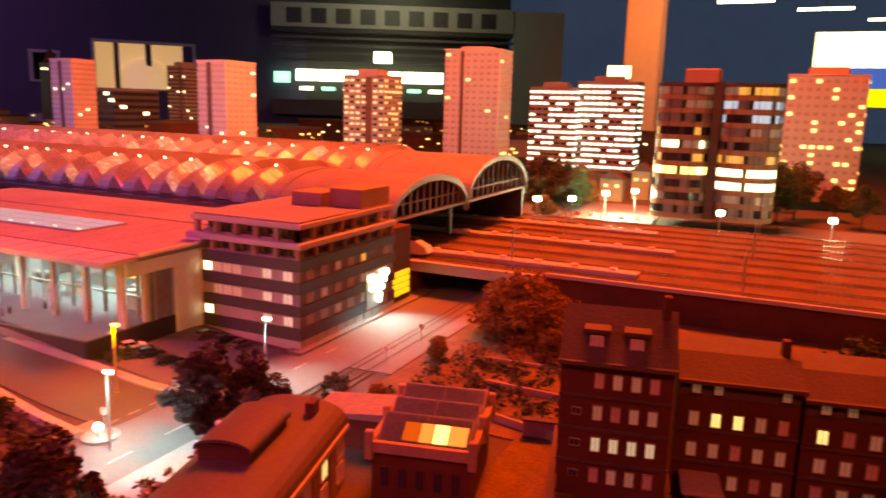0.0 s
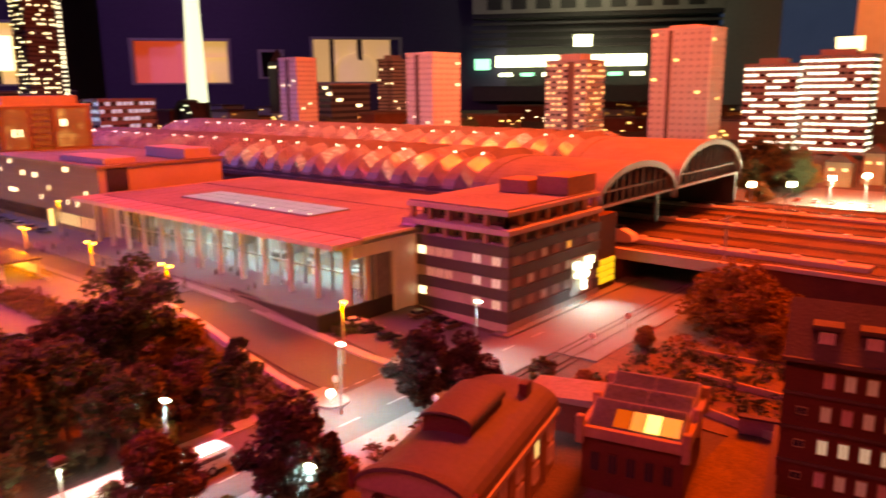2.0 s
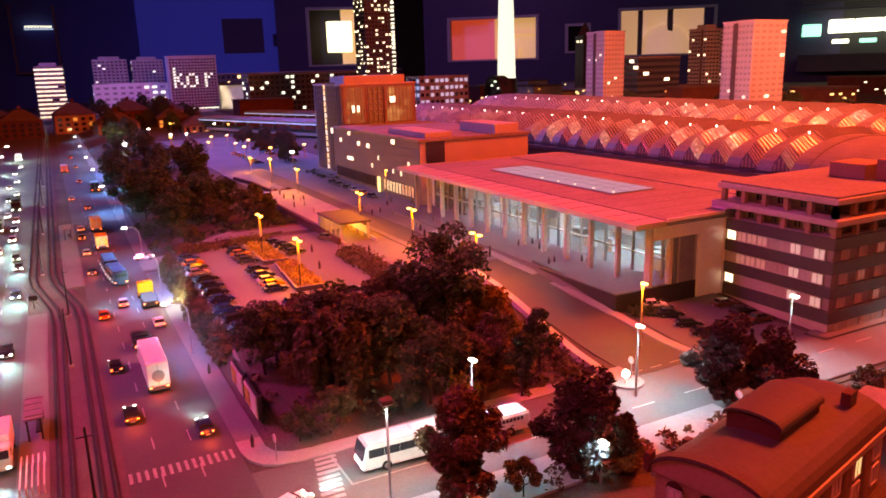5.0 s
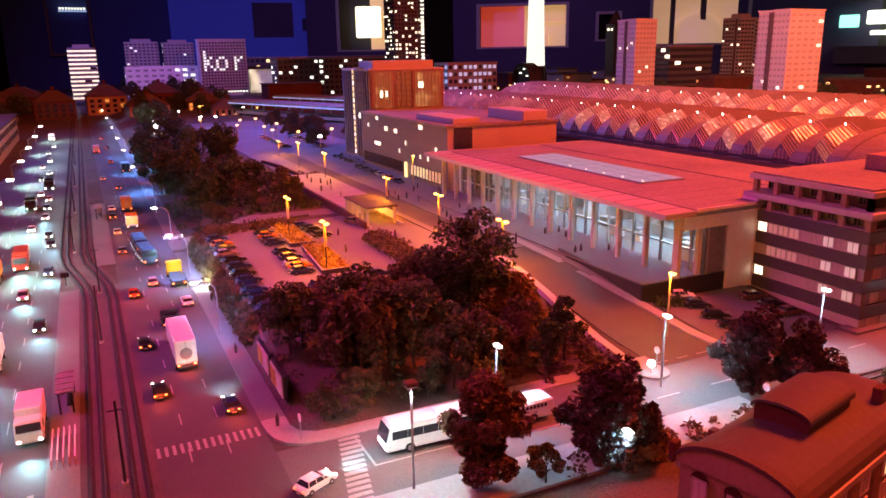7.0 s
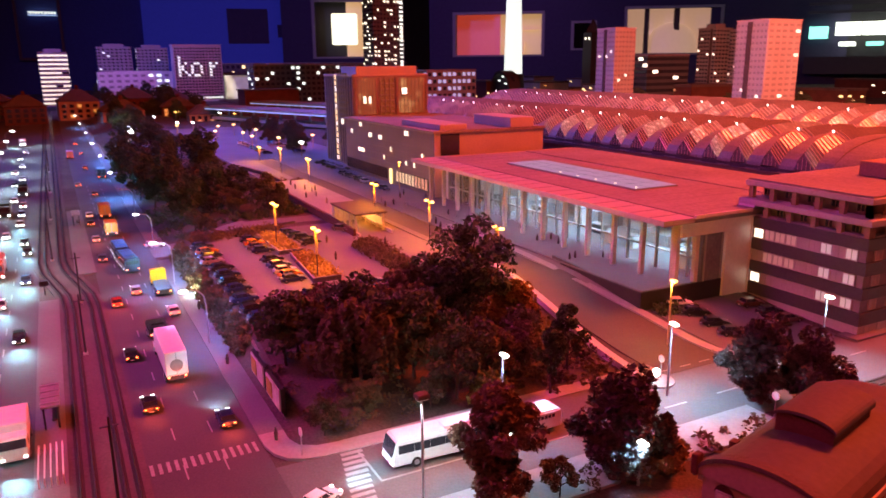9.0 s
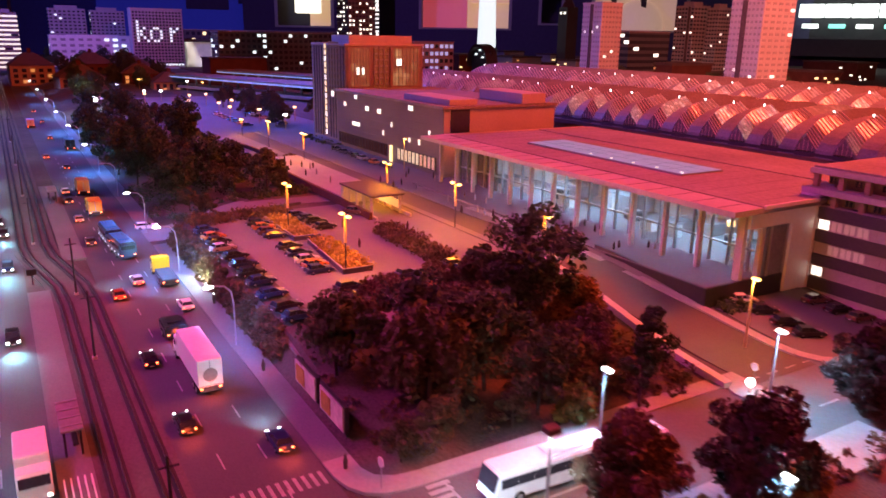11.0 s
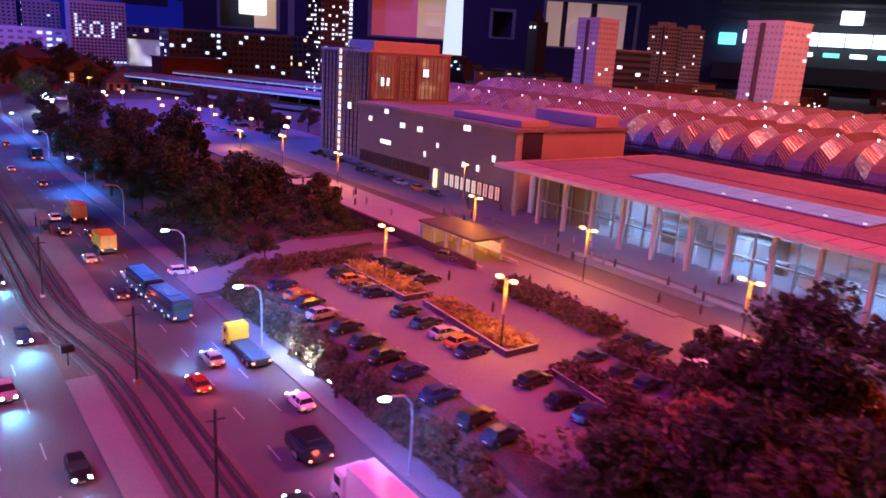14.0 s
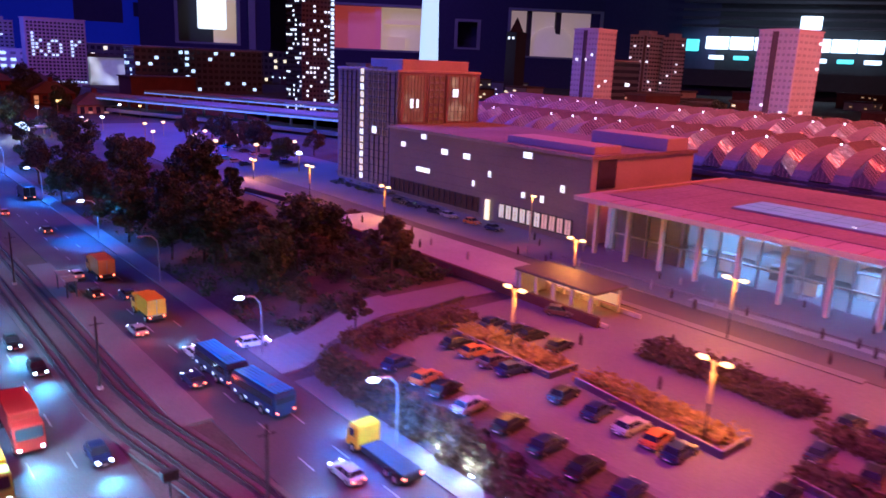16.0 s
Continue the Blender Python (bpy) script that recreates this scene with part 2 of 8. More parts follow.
M = {
    "ground": mat("earth_and_scatter", (0.085, 0.068, 0.058), 0.95, grain=300, vary=0.55, bump=0.5, patch=9),
    "asphalt": mat("asphalt", (0.082, 0.08, 0.084), 0.75, grain=500, vary=0.28, bump=0.12, patch=7),
    "cobble": mat("light_asphalt", (0.125, 0.122, 0.124), 0.8, grain=400, vary=0.22, bump=0.15, patch=8),
    "pavement": mat("pavement_slabs", (0.165, 0.16, 0.16), 0.8, grain=380, vary=0.2, bump=0.15, patch=12),
    "kerb": mat("kerb_stone", (0.31, 0.30, 0.295), 0.8, vary=0.15),
    "plaza": mat("plaza_paving", (0.172, 0.16, 0.163), 0.8, grain=350, vary=0.22, bump=0.1, patch=6),
    "mark": mat("road_paint", (0.34, 0.34, 0.335), 0.7, vary=0.25),
    "trambed": mat("worn_tram_paving", (0.10, 0.086, 0.080), 0.85, grain=300, vary=0.35, bump=0.25, patch=14),
    "groove": mat("dark_rubber_groove", (0.034, 0.029, 0.028), 0.85, vary=0.3, bump=0.1),
    "rail": mat("steel_rail", (0.50, 0.48, 0.46), 0.24, 0.9, vary=0.2, bump=0),
    "sleeper": mat("sleeper_wood", (0.07, 0.055, 0.046), 0.9, vary=0.4),
    "roof": mat("grey_roof_sheet", (0.25, 0.237, 0.232), 0.75, grain=130, vary=0.34, bump=0.12, patch=7),
    "concrete": mat("pale_concrete", (0.45, 0.43, 0.41), 0.75, vary=0.16, patch=10),
    "grey": mat("grey_cladding", (0.26, 0.25, 0.25), 0.6, vary=0.15, patch=10),
    "darkgrey": mat("dark_band_cladding", (0.07, 0.07, 0.08), 0.5, vary=0.2),
    "beige": mat("ribbed_beige_panel", (0.25, 0.23, 0.20), 0.7, vary=0.2, patch=14),
    "white": mat("white_paint", (0.72, 0.71, 0.69), 0.5, vary=0.1),
    "brick": mat("dark_red_brick", (0.095, 0.034, 0.023), 0.85, grain=420, vary=0.35, bump=0.4),
    "ochre": mat("ochre_render", (0.34, 0.25, 0.17), 0.85, vary=0.2),
    "tile": mat("roof_tiles", (0.092, 0.066, 0.058), 0.8, grain=340, vary=0.3, bump=0.4),
    "zinc": mat("zinc_roof", (0.27, 0.26, 0.262), 0.5, 0.3, vary=0.3),
    "black": mat("black_steel", (0.03, 0.03, 0.035), 0.5, vary=0.2),
    "steel": mat("painted_steel", (0.35, 0.35, 0.36), 0.4, 0.5, vary=0.15),
    "glass_dark": mat("dark_window_glass", (0.03, 0.035, 0.045), 0.12, vary=0.2, bump=0, spec=0.6),
    # The rooflight's bluish light is put in as its own emission.
    "rooflight": mat("milky_rooflight_with_glow", (0.17, 0.19, 0.26), 0.35, grain=120, vary=0.3, bump=0, emit=0.32, glow=(0.36, 0.50, 1.0)),
    "win_shop": lit("lit_shop_window", (1.0, 0.80, 0.48), 0.7),
    "win_dim": lit("dimly_lit_curtain", (1.0, 0.86, 0.82), 0.035),
    "win_bay": mat("dim_stair_bay_glass", (0.20, 0.17, 0.11), 0.2, vary=0.3, bump=0, emit=0.10, glow=(1.0, 0.72, 0.25), spots=60.0),
    "grille": mat("amber_glow_behind_grille", (0.22, 0.19, 0.15), 0.4, vary=0.2, bump=0, emit=0.34, glow=(1.0, 0.70, 0.36), spots=22.0),
    "tower_white": mat("weathered_white_tower_wall", (0.46, 0.44, 0.43), 0.7, vary=0.12, patch=12),
    "ramp": mat("warm_grey_asphalt", (0.09, 0.078, 0.07), 0.75, grain=450, vary=0.25, bump=0.12, patch=8),
    "panel_pale": mat("pale_facade_panel", (0.40, 0.39, 0.385), 0.5, vary=0.2, bump=0, per_object=0.5),
    # Blue hall light on this wall is put into its base colour.
    "wall_navy": mat("blue_tinted_hall_wall", (0.03, 0.06, 0.24), 0.85, grain=20, vary=0.15, bump=0, patch=0.6),
    "canopy": mat("pale_canopy_sheet", (0.40, 0.38, 0.37), 0.7, grain=120, vary=0.12, bump=0.05, patch=7),
    "annex_clad": mat("dark_grey_cladding", (0.165, 0.155, 0.155), 0.6, vary=0.2, patch=10),
    "glass_brown": mat("brown_tinted_glazing", (0.07, 0.045, 0.03), 0.2, vary=0.3, bump=0, spec=0.5),
    "white_facade": mat("glowing_white_facade", (0.6, 0.6, 0.6), 0.6, vary=0.2, emit=0.8, glow=(1.0, 0.92, 0.95), spots=6.0),
    "storey": lit("lit_storey_band", (1.0, 0.95, 0.85), 0.9),
    "win_soft": lit("softly_lit_curtain", (0.90, 0.89, 1.0), 0.24),
    "ember": mat("red_ember_pane", (0.10, 0.03, 0.02), 0.3, vary=0.3, bump=0, emit=0.40, glow=(1.0, 0.14, 0.04)),
    "leaf_ochre": mat("ochre_autumn_foliage", (0.24, 0.14, 0.055), 0.85, grain=250, vary=0.5, bump=0, patch=40),
    "ballast_pale": mat("dusty_viaduct_ballast", (0.13, 0.10, 0.085), 0.95, grain=600, vary=0.5, bump=0.6),
    "roof_glint": lit("small_roof_glint", (0.82, 0.89, 1.0), 6.0),
    "win_yellow": lit("yellowish_lit_window", (1.0, 0.72, 0.36), 0.10),
    "glass_pale": mat("curtained_window", (0.62, 0.58, 0.54), 0.25, vary=0.25, bump=0, per_object=0.5),
    "glass_mid": mat("curtained_tower_window", (0.31, 0.30, 0.30), 0.3, vary=0.2, bump=0),
    "glass": pane("clear_glazing", (0.85, 0.92, 0.95)),
    # Lamplight and reflections in the roof glass are put in as patchy emission.
    "hallglass_glow": mat("hall_roof_glazing_with_glow", (0.24, 0.22, 0.22), 0.14, vary=0.3, bump=0, spec=0.7, patch=9, emit=0.15, glow=(1.0, 0.78, 0.76), spots=60.0),
    "hallglass_strong_glow": mat("hall_roof_glazing_with_strong_glow", (0.30, 0.28, 0.28), 0.14, vary=0.3, bump=0, spec=0.7, patch=9, emit=0.6, glow=(1.0, 0.88, 0.88), spots=90.0),
    "slate": mat("dark_weathered_sheet", (0.085, 0.068, 0.066), 0.7, grain=160, vary=0.2, bump=0.12, patch=9),
    "shedglass": mat("dusty_shed_glass", (0.16, 0.17, 0.20), 0.25, vary=0.3, bump=0),
    "garden": mat("dry_garden_soil", (0.14, 0.094, 0.054), 0.95, grain=300, vary=0.5, bump=0.5, patch=30),
    "hallglass": mat("hall_roof_glazing", (0.17, 0.165, 0.18), 0.14, vary=0.35, bump=0, spec=0.7, patch=6),
    "win_warm": lit("warm_lit_window", (1.0, 0.74, 0.36), 1.6),
    "win_amber": lit("amber_lit_window", (1.0, 0.48, 0.13), 0.45),
    "win_white": lit("white_lit_window", (0.95, 0.90, 0.86), 2.0),
    "win_cool": lit("cool_lit_window", (0.72, 0.85, 1.0), 1.5),
    "win_bright": lit("bright_apartment_window", (0.66, 0.77, 1.0), 2.2),
    "win_blue": lit("blue_lit_window", (0.25, 0.45, 1.0), 0.7),
    "lamp_warm": lit("warm_lamp_head", (1.0, 0.60, 0.16), 4.0),
    "lamp_white": lit("white_lamp_head", (0.72, 0.88, 1.0), 14.0),
    "head": lit("headlight_glow", (0.72, 0.9, 1.0), 34.0),
    "tail": lit("tail_light_glow", (1.0, 0.10, 0.03), 14.0),
    "sign_white": lit("white_light_sign", (0.85, 0.95, 1.0), 5.0),
    "sign_yellow": lit("yellow_light_grid", (1.0, 0.72, 0.08), 0.55),
    "furnace": lit("glowing_workshop_pane", (1.0, 0.30, 0.07), 0.5),
    "furnace_core": lit("bright_workshop_pane", (1.0, 0.66, 0.30), 1.3),
    "leaf": mat("dark_green_foliage", (0.052, 0.074, 0.032), 0.8, grain=250, vary=0.6, bump=0, per_object=0.5, patch=40),
    "leaf_olive": mat("olive_brown_foliage", (0.088, 0.078, 0.036), 0.8, grain=250, vary=0.6, bump=0, per_object=0.5, patch=40),
    # Lamplight on the bush is put into this bright leaf colour.
    "leaf_lime": mat("lamplit_green_foliage", (0.16, 0.19, 0.05), 0.8, grain=250, vary=0.5, bump=0, patch=40),
    "leaf_red": mat("russet_foliage", (0.11, 0.066, 0.042), 0.8, grain=250, vary=0.5, bump=0, patch=40),
    "leaf_dry": mat("dry_brown_shrubs", (0.12, 0.088, 0.045), 0.85, grain=250, vary=0.5, bump=0, patch=40),
    "leaf_dark_red": mat("dark_copper_foliage", (0.050, 0.030, 0.026), 0.8, grain=250, vary=0.5, bump=0, patch=40),
    # Yellow lamplight is put into this pole colour.
    "lamp_pole": mat("lamplight_yellow_pole", (0.45, 0.36, 0.18), 0.5, vary=0.15),
    "tail_off": mat("unlit_red_lens", (0.20, 0.01, 0.01), 0.25, vary=0.1, bump=0),
    "leaf_yellow": mat("lamp_yellow_shrubs_and_print", (0.34, 0.24, 0.06), 0.85, grain=250, vary=0.5, bump=0, patch=40),
    "bark": mat("bark", (0.06, 0.045, 0.035), 0.9, vary=0.3),
    "tyre": mat("rubber", (0.02, 0.02, 0.02), 0.8, vary=0.2),
    "wall": mat("hall_wall_paint", (0.05, 0.045, 0.10), 0.85, grain=20, vary=0.15, bump=0, patch=0.6),
    # The blue wash of light is put in as colour and emission.
    "wall_blue": mat("blue_glow_wall", (0.03, 0.05, 0.30), 0.85, grain=20, vary=0.12, bump=0, emit=0.20, glow=(0.02, 0.03, 0.55), patch=0.7),
    "wall_pale": mat("pale_hall_wall", (0.30, 0.30, 0.31), 0.85, grain=20, vary=0.1, bump=0, patch=0.6),
    "ceiling": mat("dark_ceiling", (0.02, 0.02, 0.025), 0.9, vary=0.2, bump=0, patch=1),
    "screen": lit("monitor_screen", (0.85, 0.95, 1.0), 3.0),
    "screen_teal": lit("teal_monitor_screen", (0.2, 0.9, 0.85), 1.6),
    # Light of the rooms is put into their surfaces as emission.
    "room_warm": lit("warm_room_glow", (1.0, 0.52, 0.25), 0.42),
    "room_yellow": lit("yellow_room_glow", (1.0, 0.58, 0.32), 0.36),
    "room_red": lit("red_room_glow", (0.9, 0.08, 0.05), 0.35),
    "room_pale": lit("pale_room_glow", (1.0, 0.57, 0.46), 0.32),
    # Faint blue light on the backdrop is added as emission.
    "sky_wall": mat("painted_dusk_backdrop_glow", (0.05, 0.07, 0.13), 0.9, grain=3, vary=0.2, bump=0, emit=0.20, glow=(0.055, 0.10, 0.36), patch=0.3),
    "tv": lit("self_glowing_white_shaft", (0.74, 0.84, 1.0), 1.1),
    "banner_poster": mat("faded_poster_paper", (0.48, 0.42, 0.42), 0.6, grain=90, vary=0.5, bump=0, patch=30),
    "banner_yellow": lit("yellow_banner", (1.0, 0.85, 0.05), 0.8),
    "banner_blue": lit("blue_banner", (0.03, 0.12, 0.9), 0.6),
    "banner_white": lit("white_light_panel", (1.0, 0.97, 0.85), 1.6),
}


def paint(name, colour):
    return mat(name, colour, 0.28, vary=0.08, bump=0, spec=0.6)


P = {k: paint(k + "_car_paint", c) for k, c in {
    "black": (0.015, 0.015, 0.02), "navy": (0.015, 0.025, 0.09), "silver": (0.38, 0.38, 0.40), "white": (0.80, 0.80, 0.79), "red": (0.35, 0.03, 0.02), "orange": (0.55, 0.19, 0.03),
    "yellow": (0.78, 0.42, 0.012), "green": (0.30, 0.45, 0.06), "blue": (0.07, 0.60, 0.95), "brown": (0.12, 0.07, 0.05)}.items()}


# ---- mesh helpers ----
AT = {}


def thing(name, at, label, category, group="", rz=0, local=False, kind=""):
    """The empty base of a thing. Parts of an unturned thing are given in world places, those of a turned or local one in its own."""
    ob = tagged(new(name), label, category, group, kind)
    ob.empty_display_size = 0.01
    ob.matrix_basis = pose(*at, 0, 0, rz)
    AT[ob] = Vector((0, 0, 0)) if (local or rz) else Vector(at)
    return ob


def part(name, bm, material, parent, label="", kind="", smooth=False):
    """Link a bmesh as one mesh object under a thing or a part."""
    off = AT[parent]
    if off.length:
        bmesh.ops.translate(bm, verts=bm.verts, vec=-off)
    me = bpy.data.meshes.new(name)
    bm.to_mesh(me)
    bm.free()
    me.materials.append(material)
    if smooth:
        for p in me.polygons:
            p.use_smooth = True
    ob = tagged(new(name, me), label, kind=kind)
    ob.parent = parent
    AT[ob] = off
    return ob


def piece(name, me, parent, at, rz=0.0):
    """One more object on a shared mesh, under a thing."""
    ob = new(name, me)
    ob.parent = parent
    ob.matrix_basis = pose(*(Vector(at) - AT[parent]), 0, 0, rz)
    AT[ob] = AT[parent]
    return ob


def structure(name, bm, material, label, category, smooth=False):
    me = bpy.data.meshes.new(name)
    bm.to_mesh(me)
    bm.free()
    me.materials.append(material)
    if smooth:
        for p in me.polygons:
            p.use_smooth = True
    ob = tagged(new(name, me), label, category, kind="structure")
    AT[ob] = Vector((0, 0, 0))
    return ob


def box(bm, x0, x1, y0, y1, z0, z1):
    v = [bm.verts.new(p) for p in ((x0, y0, z0), (x1, y0, z0), (x1, y1, z0), (x0, y1, z0), (x0, y0, z1), (x1, y0, z1), (x1, y1, z1), (x0, y1, z1))]
    for f in ((3, 2, 1, 0), (4, 5, 6, 7), (0, 1, 5, 4), (1, 2, 6, 5), (2, 3, 7, 6), (3, 0, 4, 7)):
        bm.faces.new([v[i] for i in f])
    return v


def boxes(*rows):
    bm = bmesh.new()
    for r in rows:
        box(bm, *r)
    return bm


def bevelled(width, *rows):
    bm = boxes(*rows)
    bmesh.ops.bevel(bm, geom=bm.edges[:], offset=width, segments=1, affect="EDGES")
    return bm


def cyl(bm, x, y, z0, z1, r0, r1=None, n=10):
    r1 = r0 if r1 is None else r1
    a = [bm.verts.new((x + r0 * math.cos(math.tau * i / n), y + r0 * math.sin(math.tau * i / n), z0)) for i in range(n)]
    b = [bm.verts.new((x + r1 * math.cos(math.tau * i / n), y + r1 * math.sin(math.tau * i / n), z1)) for i in range(n)]
    for i in range(n):
        bm.faces.new((a[i], a[(i + 1) % n], b[(i + 1) % n], b[i]))
    bm.faces.new(a[::-1])
    bm.faces.new(b)
    return bm


def tube(bm, p, q, r0, r1=None, n=7):
    """A tapered rod between two places."""
    p, q, r1 = Vector(p), Vector(q), r0 if r1 is None else r1
    d = (q - p).normalized()
    u = d.orthogonal().normalized()
    w = d.cross(u)
    rings = [[bm.verts.new(c + (u * math.cos(math.tau * i / n) + w * math.sin(math.tau * i / n)) * r) for i in range(n)] for c, r in ((p, r0), (q, r1))]
    for i in range(n):
        bm.faces.new((rings[0][i], rings[0][(i + 1) % n], rings[1][(i + 1) % n], rings[1][i]))
    bm.faces.new(rings[0][::-1])
    bm.faces.new(rings[1])
    return bm


def prism(bm, profile, y0, y1, inset=0.0, zin=0.0):
    """A side profile of (x, z) drawn out from y0 to y1; points above zin lean in by inset."""
    rows = [[bm.verts.new((x, y + (s * inset if z > zin else 0), z)) for x, z in profile] for y, s in ((y0, 1), (y1, -1))]
    n = len(profile)
    for i in range(n):
        bm.faces.new((rows[0][i], rows[0][(i + 1) % n], rows[1][(i + 1) % n], rows[1][i]))
    bm.faces.new(rows[0][::-1])
    bm.faces.new(rows[1])
    bmesh.ops.recalc_face_normals(bm, faces=bm.faces)
    return bm


def step(a, b, v):
    v = min(1, max(0, (v - a) / (b - a)))
    return v * v * (3 - 2 * v)


def ground_z(x, y):
    """The lie of the land: the boulevard and the cross street at 0, the station's forecourt and car park a little higher."""
    return 0.042 * step(0.115, 0.15 + 0.15 * step(-1.665, -1.72, x), y) * step(-0.72, -1.12, x)


def sheet(bm, x0, x1, y0, y1, up, nx=1, ny=1, depth=0.006, shift=None):
    """A slab that follows the land, its top `up` above it."""
    g = []
    for j in range(ny + 1):
        row = []
        for i in range(nx + 1):
            x, y = x0 + (x1 - x0) * i / nx, y0 + (y1 - y0) * j / ny
            y += shift(x) if shift else 0
            row.append((x, y, ground_z(x, y) + up))
        g.append(row)
    top = [[bm.verts.new(p) for p in row] for row in g]
    low = [[bm.verts.new((p[0], p[1], p[2] - depth)) for p in row] for row in g]
    for j in range(ny):
        for i in range(nx):
            bm.faces.new((top[j][i], top[j][i + 1], top[j + 1][i + 1], top[j + 1][i]))
    for i in range(nx):
        bm.faces.new((low[0][i], low[0][i + 1], top[0][i + 1], top[0][i]))
        bm.faces.new((low[ny][i + 1], low[ny][i], top[ny][i], top[ny][i + 1]))
    for j in range(ny):
        bm.faces.new((low[j + 1][0], low[j][0], top[j][0], top[j + 1][0]))
        bm.faces.new((low[j][nx], low[j + 1][nx], top[j + 1][nx], top[j][nx]))
    return bm


# ---- ground and roads ----
def tram_shift(x):
    """The tracks swing away from the carriageway west of the stop."""
    return -0.043 * step(-1.40, -1.74, x)


bm = bmesh.new()
xs = [-15, -11, -8, -6, -5, -4, -3.4] + sorted([-3 + 0.1 * i for i in range(31)] + [-1.72, -1.705, -1.685, -1.665]) + [0.4, 1, 2, 4]
ys = [-6, -3, -1.5, -0.8, -0.4, 0.0, 0.10, 0.118, 0.13, 0.145, 0.155, 0.2, 0.25, 0.3] + [0.4 + 0.1 * i for i in range(10)] + [1.6, 2.2, 3, 4, 6, 9, 14]
grid = [[bm.verts.new((x, y, ground_z(x, y))) for x in xs] for y in ys]
for j in range(len(ys) - 1):
    for i in range(len(xs) - 1):
        bm.faces.new((grid[j][i], grid[j][i + 1], grid[j + 1][i + 1], grid[j + 1][i]))
ground = structure("ground", bm, M["ground"], "brown earth and scatter of the model landscape", "ground")

bm = bmesh.new()
sheet(bm, -13, -0.60, -0.030, 0.090, 0.0015, 62, 1)
sheet(bm, -0.60, 2.0, -0.030, 0.090, 0.0015, 4, 1)
structure("road_east", bm, M["asphalt"], "dark asphalt carriageway of the boulevard with dashed lanes", "road")
bm = bmesh.new()
sheet(bm, -13, 2.0, -0.34, -0.128, 0.0015, 60, 1)
structure("road_west", bm, M["asphalt"], "grey asphalt oncoming carriageway of the boulevard", "road")
bm = bmesh.new()
sheet(bm, -0.725, -0.575, 0.090, 0.92, 0.0018, 2, 12)
sheet(bm, -0.665, -0.53, 0.92, 1.46, 0.0018, 2, 6)
structure("road_cross", bm, M["cobble"], "pale asphalt cross street running under the railway bridge", "road")
bm = bmesh.new()
sheet(bm, -1.20, -0.71, 0.596, 0.715, 0.0022, 12, 2)
sheet(bm, -2.9, -1.20, 0.60, 0.665, 0.0022, 20, 1)
structure("road_ramp", bm, M["ramp"], "asphalt ramp rising to the station forecourt", "road")
bm = bmesh.new()
sheet(bm, -0.885, -0.70, 0.735, 0.93, 0.0020, 3, 3)
structure("road_yard", bm, M["cobble"], "small asphalt parking bay beside the office block", "road")
bm = bmesh.new()
sheet(bm, -1.795, -1.685, 0.088, 0.16, 0.0022, 8, 6)
sheet(bm, -1.78, -1.70, 0.16, 0.30, 0.0022, 6, 7)
sheet(bm, -1.768, -1.70, 0.30, 0.468, 0.0016, 3, 4)
structure("road_mouth", bm, M["plaza"], "pale paved mouth of the car park road", "road")

bm = bmesh.new()
sheet(bm, -1.66, -0.99, 0.138, 0.585, 0.0016, 14, 8)
sheet(bm, -1.20, -0.99, 0.585, 0.60, 0.0016, 4, 1)
structure("pavement_carpark", bm, M["plaza"], "pale paved car park in front of the station", "pavement")
bm = bmesh.new()
sheet(bm, -1.66, -1.20, 0.585, 0.602, 0.0030, 6, 1)
sheet(bm, -2.9, -1.2, 0.665, 0.90, 0.0034, 12, 3)
sheet(bm, -1.20, -0.91, 0.698, 0.74, 0.0034, 4, 1)
structure("pavement_forecourt", bm, M["plaza"], "pale stone paving along the station front", "pavement")
bm = bmesh.new()
sheet(bm, -2.26, -1.68, 0.485, 0.60, 0.014, 6, 2, depth=0.03)
structure("pavement_deck", bm, M["kerb"], "raised pale deck beside the station forecourt", "pavement")
bm = bmesh.new()
sheet(bm, -4.6, -2.3, 0.50, 0.60, 0.0026, 6, 2)
sheet(bm, -4.6, -2.9, 0.60, 1.0, 0.0026, 6, 2)
structure("pavement_plaza", bm, M["plaza"], "wide pale plaza beyond the station", "pavement")
bm = bmesh.new()
sheet(bm, -1.655, -0.80, 0.090, 0.118, 0.0032, 12, 1)
sheet(bm, -13, -1.835, 0.090, 0.124, 0.0032, 40, 1)
sheet(bm, -0.70, -0.668, 0.93, 1.42, 0.0034, 1, 3)
sheet(bm, -0.53, -0.50, 0.92, 1.40, 0.0034, 1, 3)
sheet(bm, -0.573, 2.0, 0.092, 0.135, 0.0032, 4, 1)
structure("pavement_street", bm, M["pavement"], "grey slab pavement with a raised kerb along the streets", "pavement")
bm = bmesh.new()
sheet(bm, -0.745, -0.722, 0.165, 0.60, 0.0032, 1, 6)
sheet(bm, -0.598, -0.540, 0.12, 0.62, 0.0032, 1, 6)
corner = [(-0.80, 0.090), (-0.773, 0.0905), (-0.752, 0.095), (-0.736, 0.105), (-0.727, 0.120), (-0.7225, 0.140), (-0.722, 0.165), (-0.745, 0.165), (-0.748, 0.140), (-0.758, 0.124), (-0.775, 0.118), (-0.80, 0.118)]
top, low = [bm.verts.new((x, y, 0.0032)) for x, y in corner], [bm.verts.new((x, y, -0.002)) for x, y in corner]
bm.faces.new(top)
for i in range(12):
    bm.faces.new((top[i - 1], low[i - 1], low[i], top[i]))
bmesh.ops.recalc_face_normals(bm, faces=bm.faces)
structure("pavement_cross", bm, M["kerb"], "pale slab pavements along the cross street", "pavement")
bm = bmesh.new()
